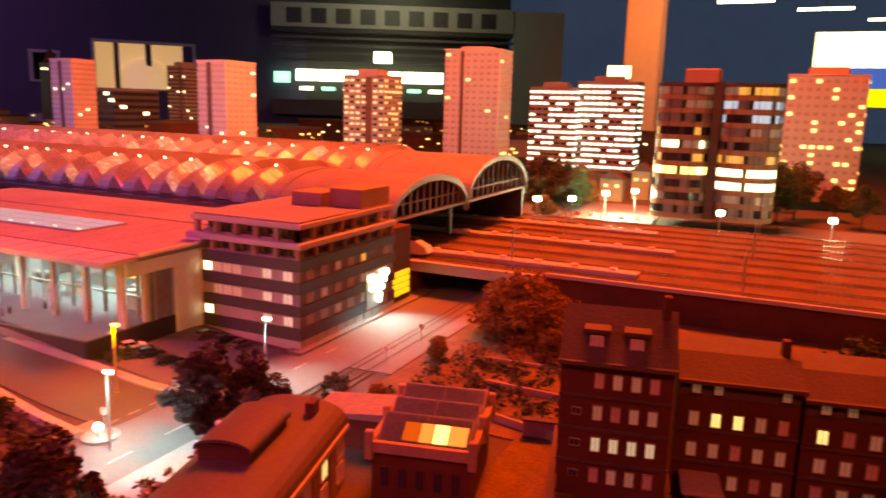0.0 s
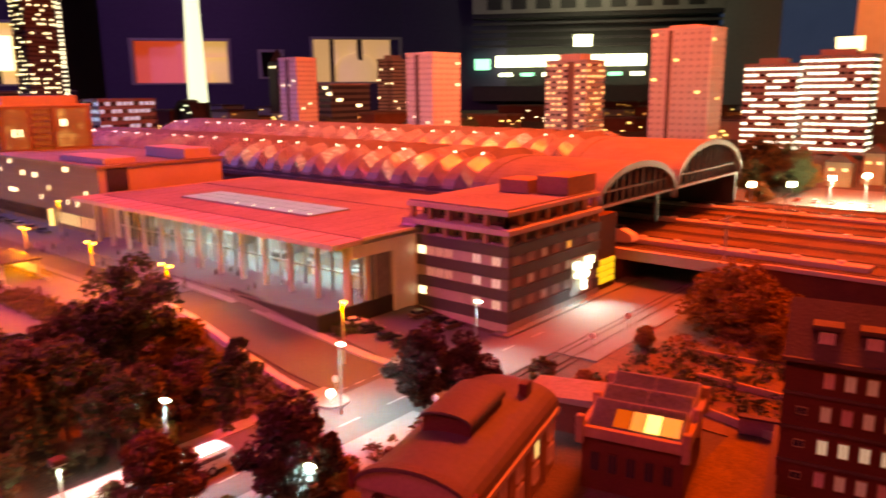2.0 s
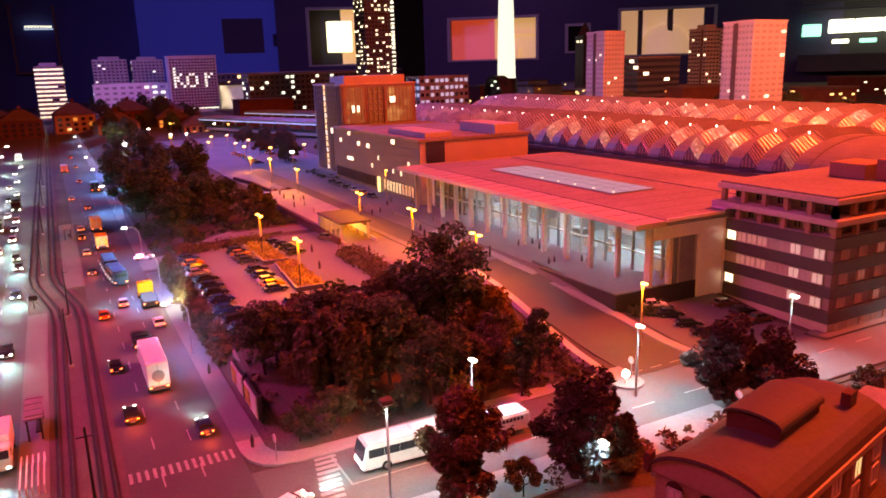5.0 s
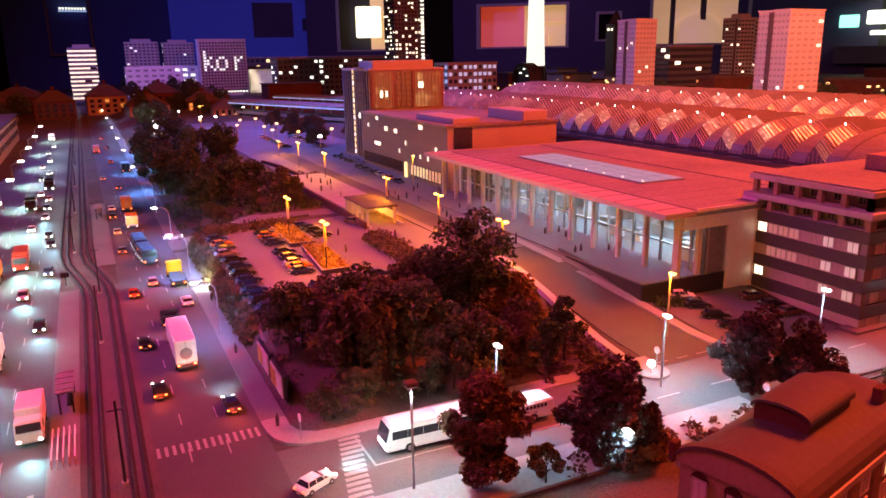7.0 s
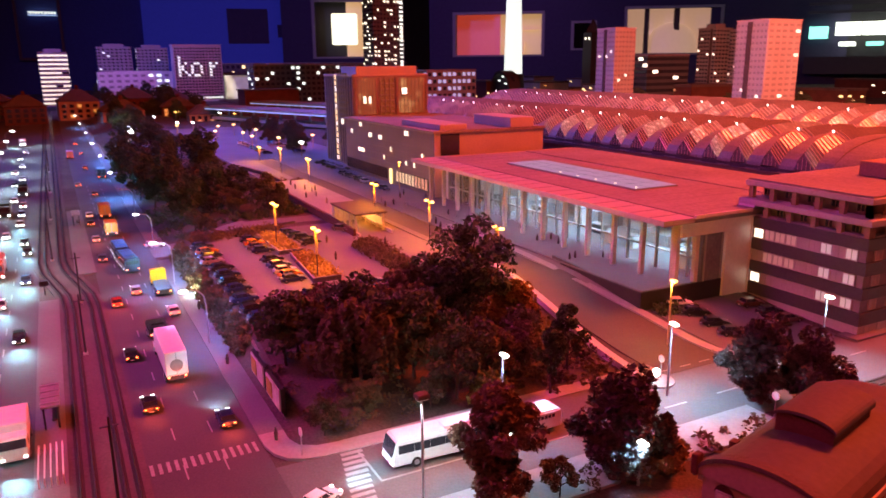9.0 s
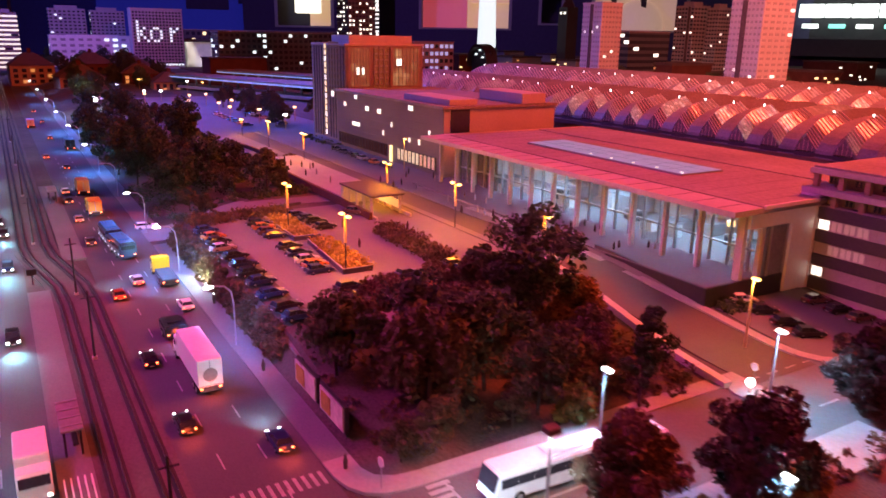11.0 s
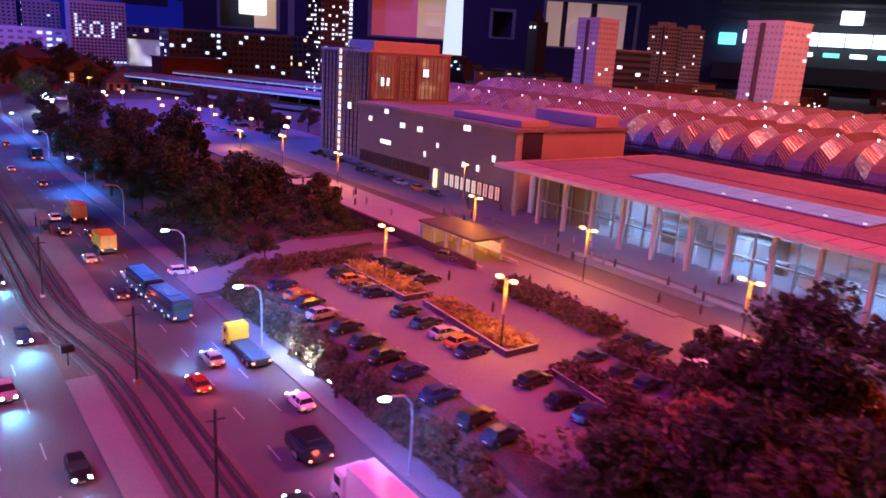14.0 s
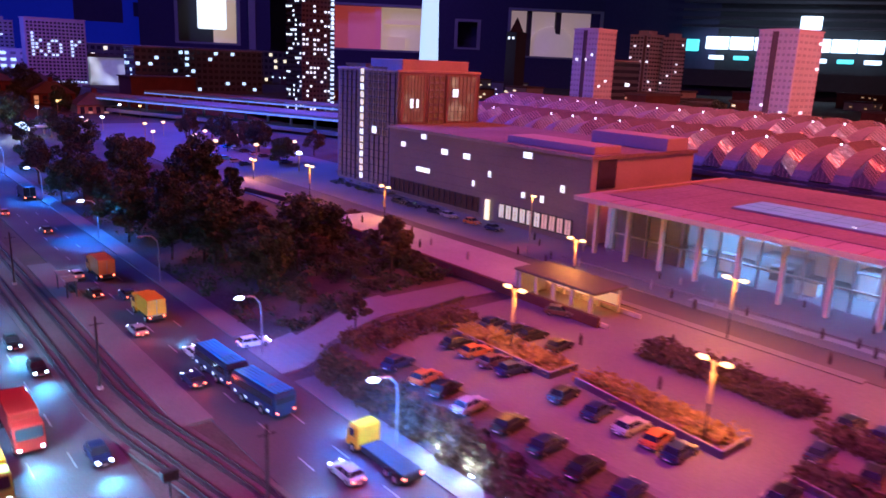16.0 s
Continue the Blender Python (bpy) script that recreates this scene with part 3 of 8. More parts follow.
sheet(bm, -1.46, 2.0, -0.128, -0.097, 0.0034, 12, 1)
sheet(bm, -2.36, -1.62, -0.066, -0.028, 0.0034, 4, 1)
structure("pavement_tram_stop", bm, M["pavement"], "pale tram platform strip between the carriageways", "pavement")

bm = bmesh.new()
for x in [-0.745 - 0.09 * i for i in range(24)]:
    for y in (0.007, 0.0465):
        sheet(bm, x - 0.030, x, y, y + 0.0016, 0.0019, 1, 1, depth=0.0003)
for x in [-0.7 - 0.10 * i for i in range(26)]:
    for y in (-0.172, -0.208, -0.246):
        sheet(bm, x - 0.034, x, y, y + 0.0016, 0.0019, 1, 1, depth=0.0003)
for i in range(14):
    sheet(bm, -0.790, -0.768, -0.024 + 0.008 * i, -0.0205 + 0.008 * i, 0.0019, 1, 1, depth=0.0003)
    sheet(bm, -0.752, -0.730, -0.30 + 0.012 * i, -0.294 + 0.012 * i, 0.0019, 1, 1, depth=0.0003)
    sheet(bm, -0.720 + 0.0098 * i, -0.7145 + 0.0098 * i, 0.156 - 0.0022 * i, 0.180 - 0.0022 * i, 0.0022, 1, 1, depth=0.0003)
for y in [0.36 + 0.085 * i for i in range(8)]:
    sheet(bm, -0.640, -0.6375, y, y + 0.035, 0.0022, 1, 1, depth=0.0003)
sheet(bm, -0.714, -0.651, 0.1735, 0.176, 0.0022, 1, 1, depth=0.0003)
sheet(bm, -0.653, -0.6505, 0.1735, 0.32, 0.0022, 1, 2, depth=0.0003)
for i in range(4):
    sheet(bm, -0.722, -0.720, 0.60 + 0.035 * i, 0.62 + 0.035 * i, 0.0024, 1, 1, depth=0.0003)
tagged(structure("road_marking", bm, M["mark"], "worn white dashed lane lines and zebra crossings", "road marking"), kind="structure")

# Tram tracks: paved bed, grooves, rails.
bm = bmesh.new()
sheet(bm, -13, 2.0, -0.097, -0.026, 0.0026, 150, 1, shift=tram_shift)
bed = structure("track_bed", bm, M["trambed"], "dull brown paved bed of the two tram tracks", "track bed")
bm = bmesh.new()
sheet(bm, -0.50, -0.16, 0.80, 1.42, 0.002, 4, 6)
# Two more pale ochre sheets stand for orange light on the ground.
sheet(bm, -0.16, 0.6, 1.0, 1.42, 0.002, 4, 6)
sheet(bm, -0.265, -0.165, 0.58, 0.80, 0.002, 2, 2)
structure("pavement_garden", bm, M["garden"], "dry ochre garden ground below the viaduct, orange light partly in its colour", "ground")
tram = thing("tram_track", (-2.0, -0.06, 0), "two dark tram tracks with shiny rails in a paved bed", "track", kind="structure")
for y in (-0.081, -0.043):
    for r in (-0.0062, 0.0062):
        bm = bmesh.new()
        sheet(bm, -13, 2.0, y + r - 0.0007, y + r + 0.0007, 0.0052, 160, 1, depth=0.003, shift=tram_shift)
        rail = part("rail", bm, M["rail"], tram)
        bm = bmesh.new()
        sheet(bm, -13, 2.0, y + r - 0.0036, y + r + 0.0036, 0.0036, 160, 1, depth=0.003, shift=tram_shift)
        part("groove", bm, M["groove"], rail, "dark rubber groove along the rail")

side = thing("street_track", (-0.54, 1.15, 0), "dark grooved tram rails in the cross street", "track", kind="structure")
for x in (-0.572, -0.560, -0.540, -0.528):
    part("rail", boxes((x - 0.0008, x + 0.0008, 0.70, 1.46, 0.0012, 0.0026)), M["sleeper"], side)

# Low walls along the forecourt, the deck and the ramp.
def low_wall(name, rows, material, label):
    bm = bmesh.new()
    for x0, y0, x1, y1, z0, z1, w in rows:
        n = max(1, int(math.hypot(x1 - x0, y1 - y0) / 0.08))
        d = Vector((x1 - x0, y1 - y0, 0)).normalized()
        o = Vector((-d.y, d.x, 0)) * w / 2
        prev = None
        for i in range(n + 1):
            p = Vector((x0 + (x1 - x0) * i / n, y0 + (y1 - y0) * i / n, 0))
            g = ground_z(p.x, p.y)
            ring = [bm.verts.new((q.x, q.y, z)) for q, z in ((p - o, g + z0), (p + o, g + z0), (p + o, g + z1), (p - o, g + z1))]
            if prev:
                for k in range(4):
                    bm.faces.new((prev[k], prev[(k + 1) % 4], ring[(k + 1) % 4], ring[k]))
            else:
                bm.faces.new(ring)
            prev = ring
        bm.faces.new(prev[::-1])
    bmesh.ops.recalc_face_normals(bm, faces=bm.faces)
    return tagged(structure(name, bm, material, label, "wall"))


RAMP_KERB = ((-1.50, 0.700), (-1.27, 0.702), (-1.12, 0.692), (-0.974, 0.698), (-0.881, 0.712), (-0.82, 0.716), (-0.775, 0.717), (-0.74, 0.721), (-0.712, 0.733), (-0.697, 0.752))
low_wall("wall_ramp", [(-1.14, 0.60, -0.72, 0.562, -0.012, 0.009, 0.012)], M["concrete"], "pale concrete parapet beside the ramp road")
low_wall("kerb_ramp", [(*p, *q, -0.01, 0.0045, 0.017) for p, q in zip(RAMP_KERB, RAMP_KERB[1:])], M["kerb"], "pale pavement strip curving along the ramp road")
low_wall("wall_deck", [(-2.27, 0.482, -1.50, 0.472, -0.05, 0.016, 0.006)], M["brick"], "dark retaining wall under the raised deck")
low_wall("wall_underpass", [(-2.68, 0.505, -2.50, 0.532, -0.03, 0.013, 0.008), (-2.50, 0.532, -2.27, 0.537, -0.03, 0.013, 0.008)], M["brick"], "dark curved parapet of the underpass ramp")
low_wall("wall_annex", [(-2.66, 0.800, -2.45, 0.796, -0.03, 0.012, 0.012), (-2.45, 0.796, -2.27, 0.785, -0.03, 0.010, 0.010)], M["darkgrey"], "low dark planter wall before the annex")
low_wall("wall_allotment", [(-0.360, 0.950, -0.235, 0.945, -0.01, 0.011, 0.004), (-0.310, 0.842, -0.205, 0.816, -0.01, 0.012, 0.004), (-0.40, 1.05, -0.30, 1.06, -0.01, 0.008, 0.004)], M["ochre"], "low ochre walls stepping the allotment gardens")
low_wall("wall_garden", [(-1.70, 0.40, -1.655, 0.13, -0.01, 0.006, 0.004)], M["darkgrey"], "low dark garden wall by the car park")
low_wall("wall_plinth", [(-1.13, 0.722, -0.905, 0.724, -0.03, 0.012, 0.006)], M["darkgrey"], "dark plinth wall at the station's corner")
BEDS = ((-1.59, 0.287, -1.42, 0.287), (-1.42, 0.287, -1.42, 0.335), (-1.395, 0.302, -1.205, 0.287), (-1.205, 0.287, -1.205, 0.335), (-1.145, 0.245, -1.145, 0.30), (-1.145, 0.30, -1.03, 0.295))
low_wall("wall_beds", [(*q, -0.01, 0.0095, 0.0022) for q in BEDS], M["darkgrey"], "low dark walls round the planting beds of the car park")
low_wall("wall_bed_coping", [(*q, 0.0095, 0.0103, 0.0023) for q in BEDS], M["kerb"], "thin pale coping on the planting bed walls")

# ---- the exhibition hall round the layout ----
def wall_between(name, a, b, z0, z1, material, label, thick=0.1):
    d = (Vector(b) - Vector(a))
    n = Vector((-d.y, d.x)).normalized() * thick
    bm = bmesh.new()
    v = [bm.verts.new((*p, z)) for z in (z0, z1) for p in (Vector(a), Vector(b), Vector(b) + n, Vector(a) + n)]
    for f in ((0, 1, 5, 4), (1, 2, 6, 5), (2, 3, 7, 6), (3, 0, 4, 7), (4, 5, 6, 7), (3, 2, 1, 0)):
        bm.faces.new([v[i] for i in f])
    bmesh.ops.recalc_face_normals(bm, faces=bm.faces)
    return structure(name, bm, material, label, "wall")


wall_between("wall_south", (-15, -6), (4, -6), -0.9, 2.6, M["wall"], "dark wall of the exhibition hall")
wall_between("wall_east", (4, -6), (4, 14), -0.9, 2.6, M["wall"], "dark wall of the exhibition hall")
wall_between("wall_north", (4, 14), (-15, 14), -0.9, 2.6, M["sky_wall"], "dusk blue painted backdrop wall with a faint glow put in")
wall_between("wall_west", (-15, 14), (-15, -6), -0.9, 2.6, M["wall"], "dark wall of the exhibition hall")
structure("floor", boxes((-15, 4, -6, 14, -1.0, -0.9)), M["ceiling"], "dark floor of the exhibition hall", "floor")
structure("ceiling", boxes((-15.2, 4.2, -6.2, 14.2, 2.6, 2.7)), M["ceiling"], "dark ceiling of the exhibition hall", "ceiling")

# ---- windows ----
WIN = {}


def win_mesh(w, h, axis, material, frame_material):
    """Shared meshes of a small window: a frame with a mullion, and its pane. axis: the side it faces."""
    key = (round(w, 5), round(h, 5), axis, material.name, frame_material.name)
    if key not in WIN:
        t, d = min(w, h) * 0.09, 0.0012
        f = [(-w / 2, w / 2, -d, d, -h / 2, -h / 2 + t), (-w / 2, w / 2, -d, d, h / 2 - t, h / 2), (-w / 2, -w / 2 + t, -d, d, -h / 2 + t, h / 2 - t), (w / 2 - t, w / 2, -d, d, -h / 2 + t, h / 2 - t), (-t / 3, t / 3, -d * 0.8, d, -h / 2 + t, h / 2 - t)]
        p = [(-w / 2 + t * 0.5, w / 2 - t * 0.5, -d * 0.4, d, -h / 2 + t * 0.5, h / 2 - t * 0.5)]
        turn = {"-y": 0, "+x": 90, "+y": 180, "-x": 270}[axis]
        out = []
        for nm, rows, mt in (("window", f, frame_material), ("pane", p, material)):
            bm = boxes(*rows)
            bmesh.ops.rotate(bm, verts=bm.verts, cent=(0, 0, 0), matrix=Matrix.Rotation(radians(turn), 3, "Z"))
            me = bpy.data.meshes.new(nm)
            bm.to_mesh(me)
            bm.free()
            me.materials.append(mt)
            out.append(me)
        WIN[key] = out
    return WIN[key]


def window(parent, x, y, z, w, h, axis, material, frame_material):
    a, b = win_mesh(w, h, axis, material, frame_material)
    o = piece("window", a, parent, (x, y, z))
    q = new("pane", b)
    q.parent = o
    return o


def facade(bm, x0, x1, y0, y1, z0, z1, nx, ny, nz, wx=0.6, wz=0.5, keep=None, proud=0.0025):
    """Rows of window blocks standing a little proud on all four sides of a box; keep(side, i, k) picks which."""
    for side in range(4):
        n = nx if side in (0, 2) else ny
        for k in range(nz):
            for i in range(n):
                if keep and not keep(side, i, k):
                    continue
                zc, hh = z0 + (z1 - z0) * (k + 0.5) / nz, (z1 - z0) / nz * wz / 2
                if side in (0, 2):
                    c, hw = x0 + (x1 - x0) * (i + 0.5) / n, (x1 - x0) / n * wx / 2
                    y = y0 if side == 0 else y1
                    box(bm, c - hw, c + hw, y - proud, y + proud, zc - hh, zc + hh)
                else:
                    c, hw = y0 + (y1 - y0) * (i + 0.5) / n, (y1 - y0) / n * wx / 2
                    x = x1 if side == 1 else x0
                    box(bm, x - proud, x + proud, c - hw, c + hw, zc - hh, zc + hh)
    return bm


def high_rise(x0, x1, y0, y1, z0, z1, floors, nx, ny, wall, chance, light, label, seed, strip=None, wx=0.55, wz=0.42, dark=None, crown=0.03, group="high-rise towers"):
    """A tower block: body with floor lines, windows dark and lit, stair strip and roof house."""
    r = random.Random(seed)
    dark = dark or ("glass_mid" if wall in ("white", "tower_white") else "glass_dark")
    t = thing("high_rise", ((x0 + x1) / 2, (y0 + y1) / 2, z0), label, "building", group)
    part("wall", bevelled(0.0015, (x0, x1, y0, y1, z0, z1)), M[wall], t)
    w, d = x1 - x0, y1 - y0
    part("roof", boxes((x0 - 0.003, x1 + 0.003, y0 - 0.003, y1 + 0.003, z1, z1 + 0.006), (x0 + w * 0.25, x1 - w * 0.25, y0 + d * 0.2, y1 - d * 0.2, z1 + 0.006, z1 + 0.006 + crown)), M[wall], t)
    on = {}
    for s in range(4):
        for k in range(floors):
            for i in range(max(nx, ny)):
                on[s, i, k] = r.random() < chance
    part("window", facade(bmesh.new(), x0, x1, y0, y1, z0 + 0.01, z1 - 0.006, nx, ny, floors, wx, wz, lambda s, i, k: not on[s, i, k]), M[dark], t, kind="stuff")
    if any(on.values()):
        part("lit_window", facade(bmesh.new(), x0, x1, y0, y1, z0 + 0.01, z1 - 0.006, nx, ny, floors, wx, wz, lambda s, i, k: on[s, i, k], 0.003), M[light], t, kind="stuff")
    lines = bmesh.new()
    for k in range(1, floors):
        z = z0 + 0.01 + (z1 - z0 - 0.016) * k / floors
        box(lines, x0 - 0.002, x1 + 0.002, y0 - 0.002, y1 + 0.002, z - 0.0012, z + 0.0012)
    part("floor_line", lines, M[wall], t, kind="stuff")
    if strip:
        part("stair_strip", boxes((x0 + w * strip[0], x0 + w * strip[1], y0 - 0.005, y0 + 0.002, z0 + 0.01, z1 - 0.004)), M["tile"], t, "dark recessed stair strip")
    return t


# ---- station entrance hall ----
st = thing("station_hall", (-1.4, 1.05, 0.03), "long flat-roofed station hall with glazed colonnade, lit inside", "building")
X0, X1, Y0, Y1, Z0, ZR = -1.785, -0.880, 0.748, 1.256, 0.03, 0.150
part("floor_slab", boxes((X0, X1 - 0.012, Y0 - 0.030, Y1, Z0, Z0 + 0.018)), M["plaza"], st)
part("plinth", boxes((X1 - 0.012, X1 - 0.009, Y0 - 0.032, 0.943, 0.0, Z0 + 0.017), (-1.10, X1 - 0.012, Y0 - 0.033, Y0 - 0.030, 0.0, Z0 + 0.017)), M["black"], st, "dark plinth face")
part("canopy_roof", bevelled(0.002, (X0, X1, Y0, Y1, ZR, ZR + 0.008)), M["roof"], st)
part("roof_edge", boxes((X0 - 0.004, X1 + 0.004, Y0 - 0.006, Y0 + 0.058, ZR + 0.002, ZR + 0.0105), (X0 - 0.004, X0 + 0.010, Y0 + 0.058, Y1, ZR + 0.002, ZR + 0.0105)), M["canopy"], st, "paler metal roof edge")
bm = bmesh.new()
prism(bm, [(X0 + 0.03, ZR + 0.008), (X0 + 0.03, ZR + 0.0122), (X1 + 0.002, ZR + 0.0122), (X1 + 0.002, ZR + 0.008)], Y0 + 0.058, Y1 - 0.004)
part("roof_deck", bm, M["roof"], st, "raised grey roofing sheet")
part("deck_trim", boxes((X1 + 0.002, X1 + 0.005, Y0 + 0.060, 0.935, ZR + 0.008, ZR + 0.0135)), M["white"], st, "thin pale edge strip")
part("roof_step", boxes((X0 + 0.03, X1 - 0.02, 1.075, Y1 - 0.004, ZR + 0.0122, ZR + 0.0140)), M["roof"], st, "slightly raised rear roofing sheet")
seam = bmesh.new()
for i in range(1, 20):
    x = X0 + 0.03 + 0.047 * i
    box(seam, x - 0.0004, x + 0.0004, Y0 + 0.07, 1.07, ZR + 0.0122, ZR + 0.0125)
    box(seam, x - 0.0006, x + 0.0006, Y0 - 0.004, Y0 + 0.056, ZR + 0.0105, ZR + 0.0112)
part("roof_seam", seam, M["roof"], st, kind="stuff")
sky = part("skylight", boxes((-1.558, -1.108, 0.890, 0.998, ZR + 0.0105, ZR + 0.0152)), M["grey"], st, "pale milky rooflight strip")
for i in range(9):
    x = -1.558 + 0.450 * i / 9
    for y0 in (0.8925, 0.9275, 0.9625):
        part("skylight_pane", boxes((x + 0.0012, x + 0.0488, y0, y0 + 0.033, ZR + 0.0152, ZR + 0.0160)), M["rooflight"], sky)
for i in range(5):
    part("roof_light", boxes((-1.36 + 0.06 * i, -1.355 + 0.06 * i, 0.900, 0.902, ZR + 0.0160, ZR + 0.0172)), M["win_white"], sky)
# colonnade, glazing and the bright room behind it
for i in range(13):
    x = X0 + 0.018 + (X1 - X0 - 0.036) * i / 12
    part("column", bevelled(0.0008, (x - 0.0034, x + 0.0034, Y0 + 0.036, Y0 + 0.045, Z0 + 0.018, ZR)), M["concrete"], st)
for i in range(24):
    x = X0 + 0.022 + (X1 - X0 - 0.06) * i / 23
    part("mullion", boxes((x - 0.0013, x + 0.0013, Y0 + 0.090, Y0 + 0.096, Z0 + 0.018, ZR)), M["steel"], st)
part("transom", boxes((X0 + 0.02, X1 - 0.02, Y0 + 0.090, Y0 + 0.097, Z0 + 0.052, Z0 + 0.0545), (X0 + 0.02, X1 - 0.02, Y0 + 0.090, Y0 + 0.097, ZR - 0.014, ZR)), M["steel"], st)
g = part("glazing", boxes((X0 + 0.02, X1 - 0.02, Y0 + 0.093, Y0 + 0.094, Z0 + 0.018, ZR - 0.01)), M["glass"], st, "clear shopfront glazing")
g.visible_shadow = False
# Opaque sheet added to make the western bays look unlit.
part("tinted_glazing", boxes((X0 + 0.022, -1.607, Y0 + 0.0965, Y0 + 0.0985, Z0 + 0.018, ZR - 0.002)), M["glass_brown"], st, "opaque brown sheet added to darken the western bays")
part("end_wall", boxes((X1 - 0.016, X1 - 0.004, 0.890, 1.02, Z0 - 0.03, ZR), (X1 - 0.016, X1 - 0.004, 0.790, 0.890, ZR - 0.022, ZR)), M["white"], st, "white plaster end wall")
part("end_window", boxes((X1 - 0.014, X1 - 0.008, 0.840, 0.886, Z0 + 0.018, ZR - 0.022)), M["shedglass"], st)
for y in (0.846, 0.884):
    part("mullion", boxes((X1 - 0.016, X1 - 0.006, y - 0.0013, y + 0.0013, Z0 + 0.018, ZR - 0.022)), M["steel"], st)
for y in (0.789, 0.832):
    part("column", bevelled(0.0008, (X1 - 0.018, X1 - 0.009, y - 0.004, y + 0.004, Z0 + 0.018, ZR)), M["concrete"], st)
part("back_wall", boxes((X0, X1, 1.02, 1.03, Z0, ZR), (X0, X0 + 0.01, Y0 + 0.095, 1.02, Z0, ZR), (X0, X1, 1.246, 1.256, 0, ZR)), M["white"], st, "white inner wall")
part("gallery", boxes((X0 + 0.2, X1 - 0.02, 0.975, 1.02, 0.095, 0.10), (X0 + 0.25, X0 + 0.33, 0.96, 1.02, Z0 + 0.018, 0.075), (X0 + 0.42, X0 + 0.50, 0.95, 1.02, Z0 + 0.018, 0.085), (X0 + 0.62, X0 + 0.70, 0.96, 1.02, Z0 + 0.018, 0.07), (X0 + 0.82, X0 + 0.90, 0.96, 1.02, Z0 + 0.018, 0.08)), M["steel"], st, "grey gallery and kiosks inside")
for i in range(11):
    x = -1.64 + 0.068 * i
    part("ceiling_light", boxes((x, x + 0.034, 0.935, 0.943, ZR - 0.004, ZR - 0.001)), M["win_cool"], st)
for x in (-1.55, -1.30, -1.06):
    lamp("hall_ceiling_lamp", "AREA", (x, 0.93, ZR - 0.006), 0.62, (0.30, 0.58, 1.0), (x, 0.93, 0.0), 0.08)
r = random.Random(61)
for i in range(11):
    x, y = -1.70 + 0.074 * i + r.uniform(-0.012, 0.012), 0.875 + r.uniform(0.0, 0.07)
    w, h = r.uniform(0.010, 0.022), r.uniform(0.014, 0.040)
    kiosk = thing("hall_kiosk", (x, y, Z0 + 0.018), "small %s counter block standing in the station hall" % ("white" if i % 3 else "dark grey"), "kiosk", "kiosks in the hall")
    part("body", bevelled(0.0008, (x - w, x + w, y - 0.008, y + 0.008, Z0 + 0.018, Z0 + 0.018 + h)), M["white" if i % 3 else "darkgrey"], kiosk)
    part("top", bevelled(0.0005, (x - w - 0.001, x + w + 0.001, y - 0.009, y + 0.009, Z0 + 0.018 + h, Z0 + 0.0205 + h)), M["steel"], kiosk)
ch = thing("chandelier", (-1.02, 0.915, 0.09), "round warm chandelier hanging in the station hall", "lamp")
bm = bmesh.new()
bmesh.ops.create_icosphere(bm, subdivisions=1, radius=0.008, matrix=pose(-1.02, 0.925, 0.092))
part("globe", bm, M["lamp_warm"], ch)
part("rod", cyl(bmesh.new(), -1.02, 0.925, 0.098, ZR, 0.0006, n=6), M["steel"], ch)

# ---- annex with the scattered lit windows ----
an = thing("station_annex", (-2.23, 1.08, 0.04), "long grey clad station annex with scattered square lit windows", "building")
AX0, AX1, AY0, AY1, AZ = -2.50, -1.822, 0.826, 1.178, 0.217
part("wall", bevelled(0.001, (AX0, AX1, AY0, AY1, 0.03, AZ)), M["annex_clad"], an)
# Paler sheet puts the red light on this side into the colour.
part("end_wall", boxes((AX1, AX1 + 0.0012, AY0 + 0.001, AY1 - 0.001, 0.03, AZ - 0.001)), M["concrete"], an, "end wall sheet paled for the red light falling on it")
part("roof", boxes((AX0 - 0.002, AX1 + 0.006, AY0 - 0.006, AY1 + 0.004, AZ, AZ + 0.007)), M["roof"], an)
for q in ((-2.085, -1.838, 0.852, 0.936, AZ + 0.007, AZ + 0.022), (-2.02, -1.815, 1.062, 1.140, AZ + 0.007, AZ + 0.034)):
    part("roof_box", bevelled(0.001, q), M["concrete"], an, "pale long plant housing on the roof")
rib = bmesh.new()
for k in range(5):
    z = 0.106 + 0.022 * k
    box(rib, AX0 + 0.004, AX1, AY0 - 0.0012, AY0 + 0.001, z - 0.0006, z + 0.0006)
part("cladding_rib", rib, M["annex_clad"], an, kind="stuff")
# Dark panel drawn for the shadow on the end wall.
part("side_glazing", boxes((AX1 - 0.002, AX1 + 0.0032, 0.846, 0.902, 0.158, AZ - 0.002)), M["glass_dark"], an, "dark upright panel in place of a shadow on the end wall")
for x, z, w, h in ((-2.431, 0.182, 0.018, 0.013), (-2.348, 0.209, 0.020, 0.013), (-2.266, 0.181, 0.024, 0.014), (-2.185, 0.180, 0.024, 0.014), (-1.991, 0.206, 0.026, 0.014), (-2.105, 0.150, 0.010, 0.014), (-2.158, 0.121, 0.010, 0.014),
                   (-1.888, 0.150, 0.012, 0.015), (-1.942, 0.120, 0.011, 0.015), (-1.997, 0.120, 0.011, 0.013), (-2.347, 0.127, 0.052, 0.012)):
    window(an, x, AY0 - 0.0025, z, w * 1.1, h * 1.1, "-y", M["win_white"], M["steel"])
for i in range(10):
    window(an, -2.060 + 0.0215 * i, AY0 - 0.0025, 0.074, 0.019, 0.034, "-y", M["win_amber"] if i > 5 else M["win_shop"], M["black"])
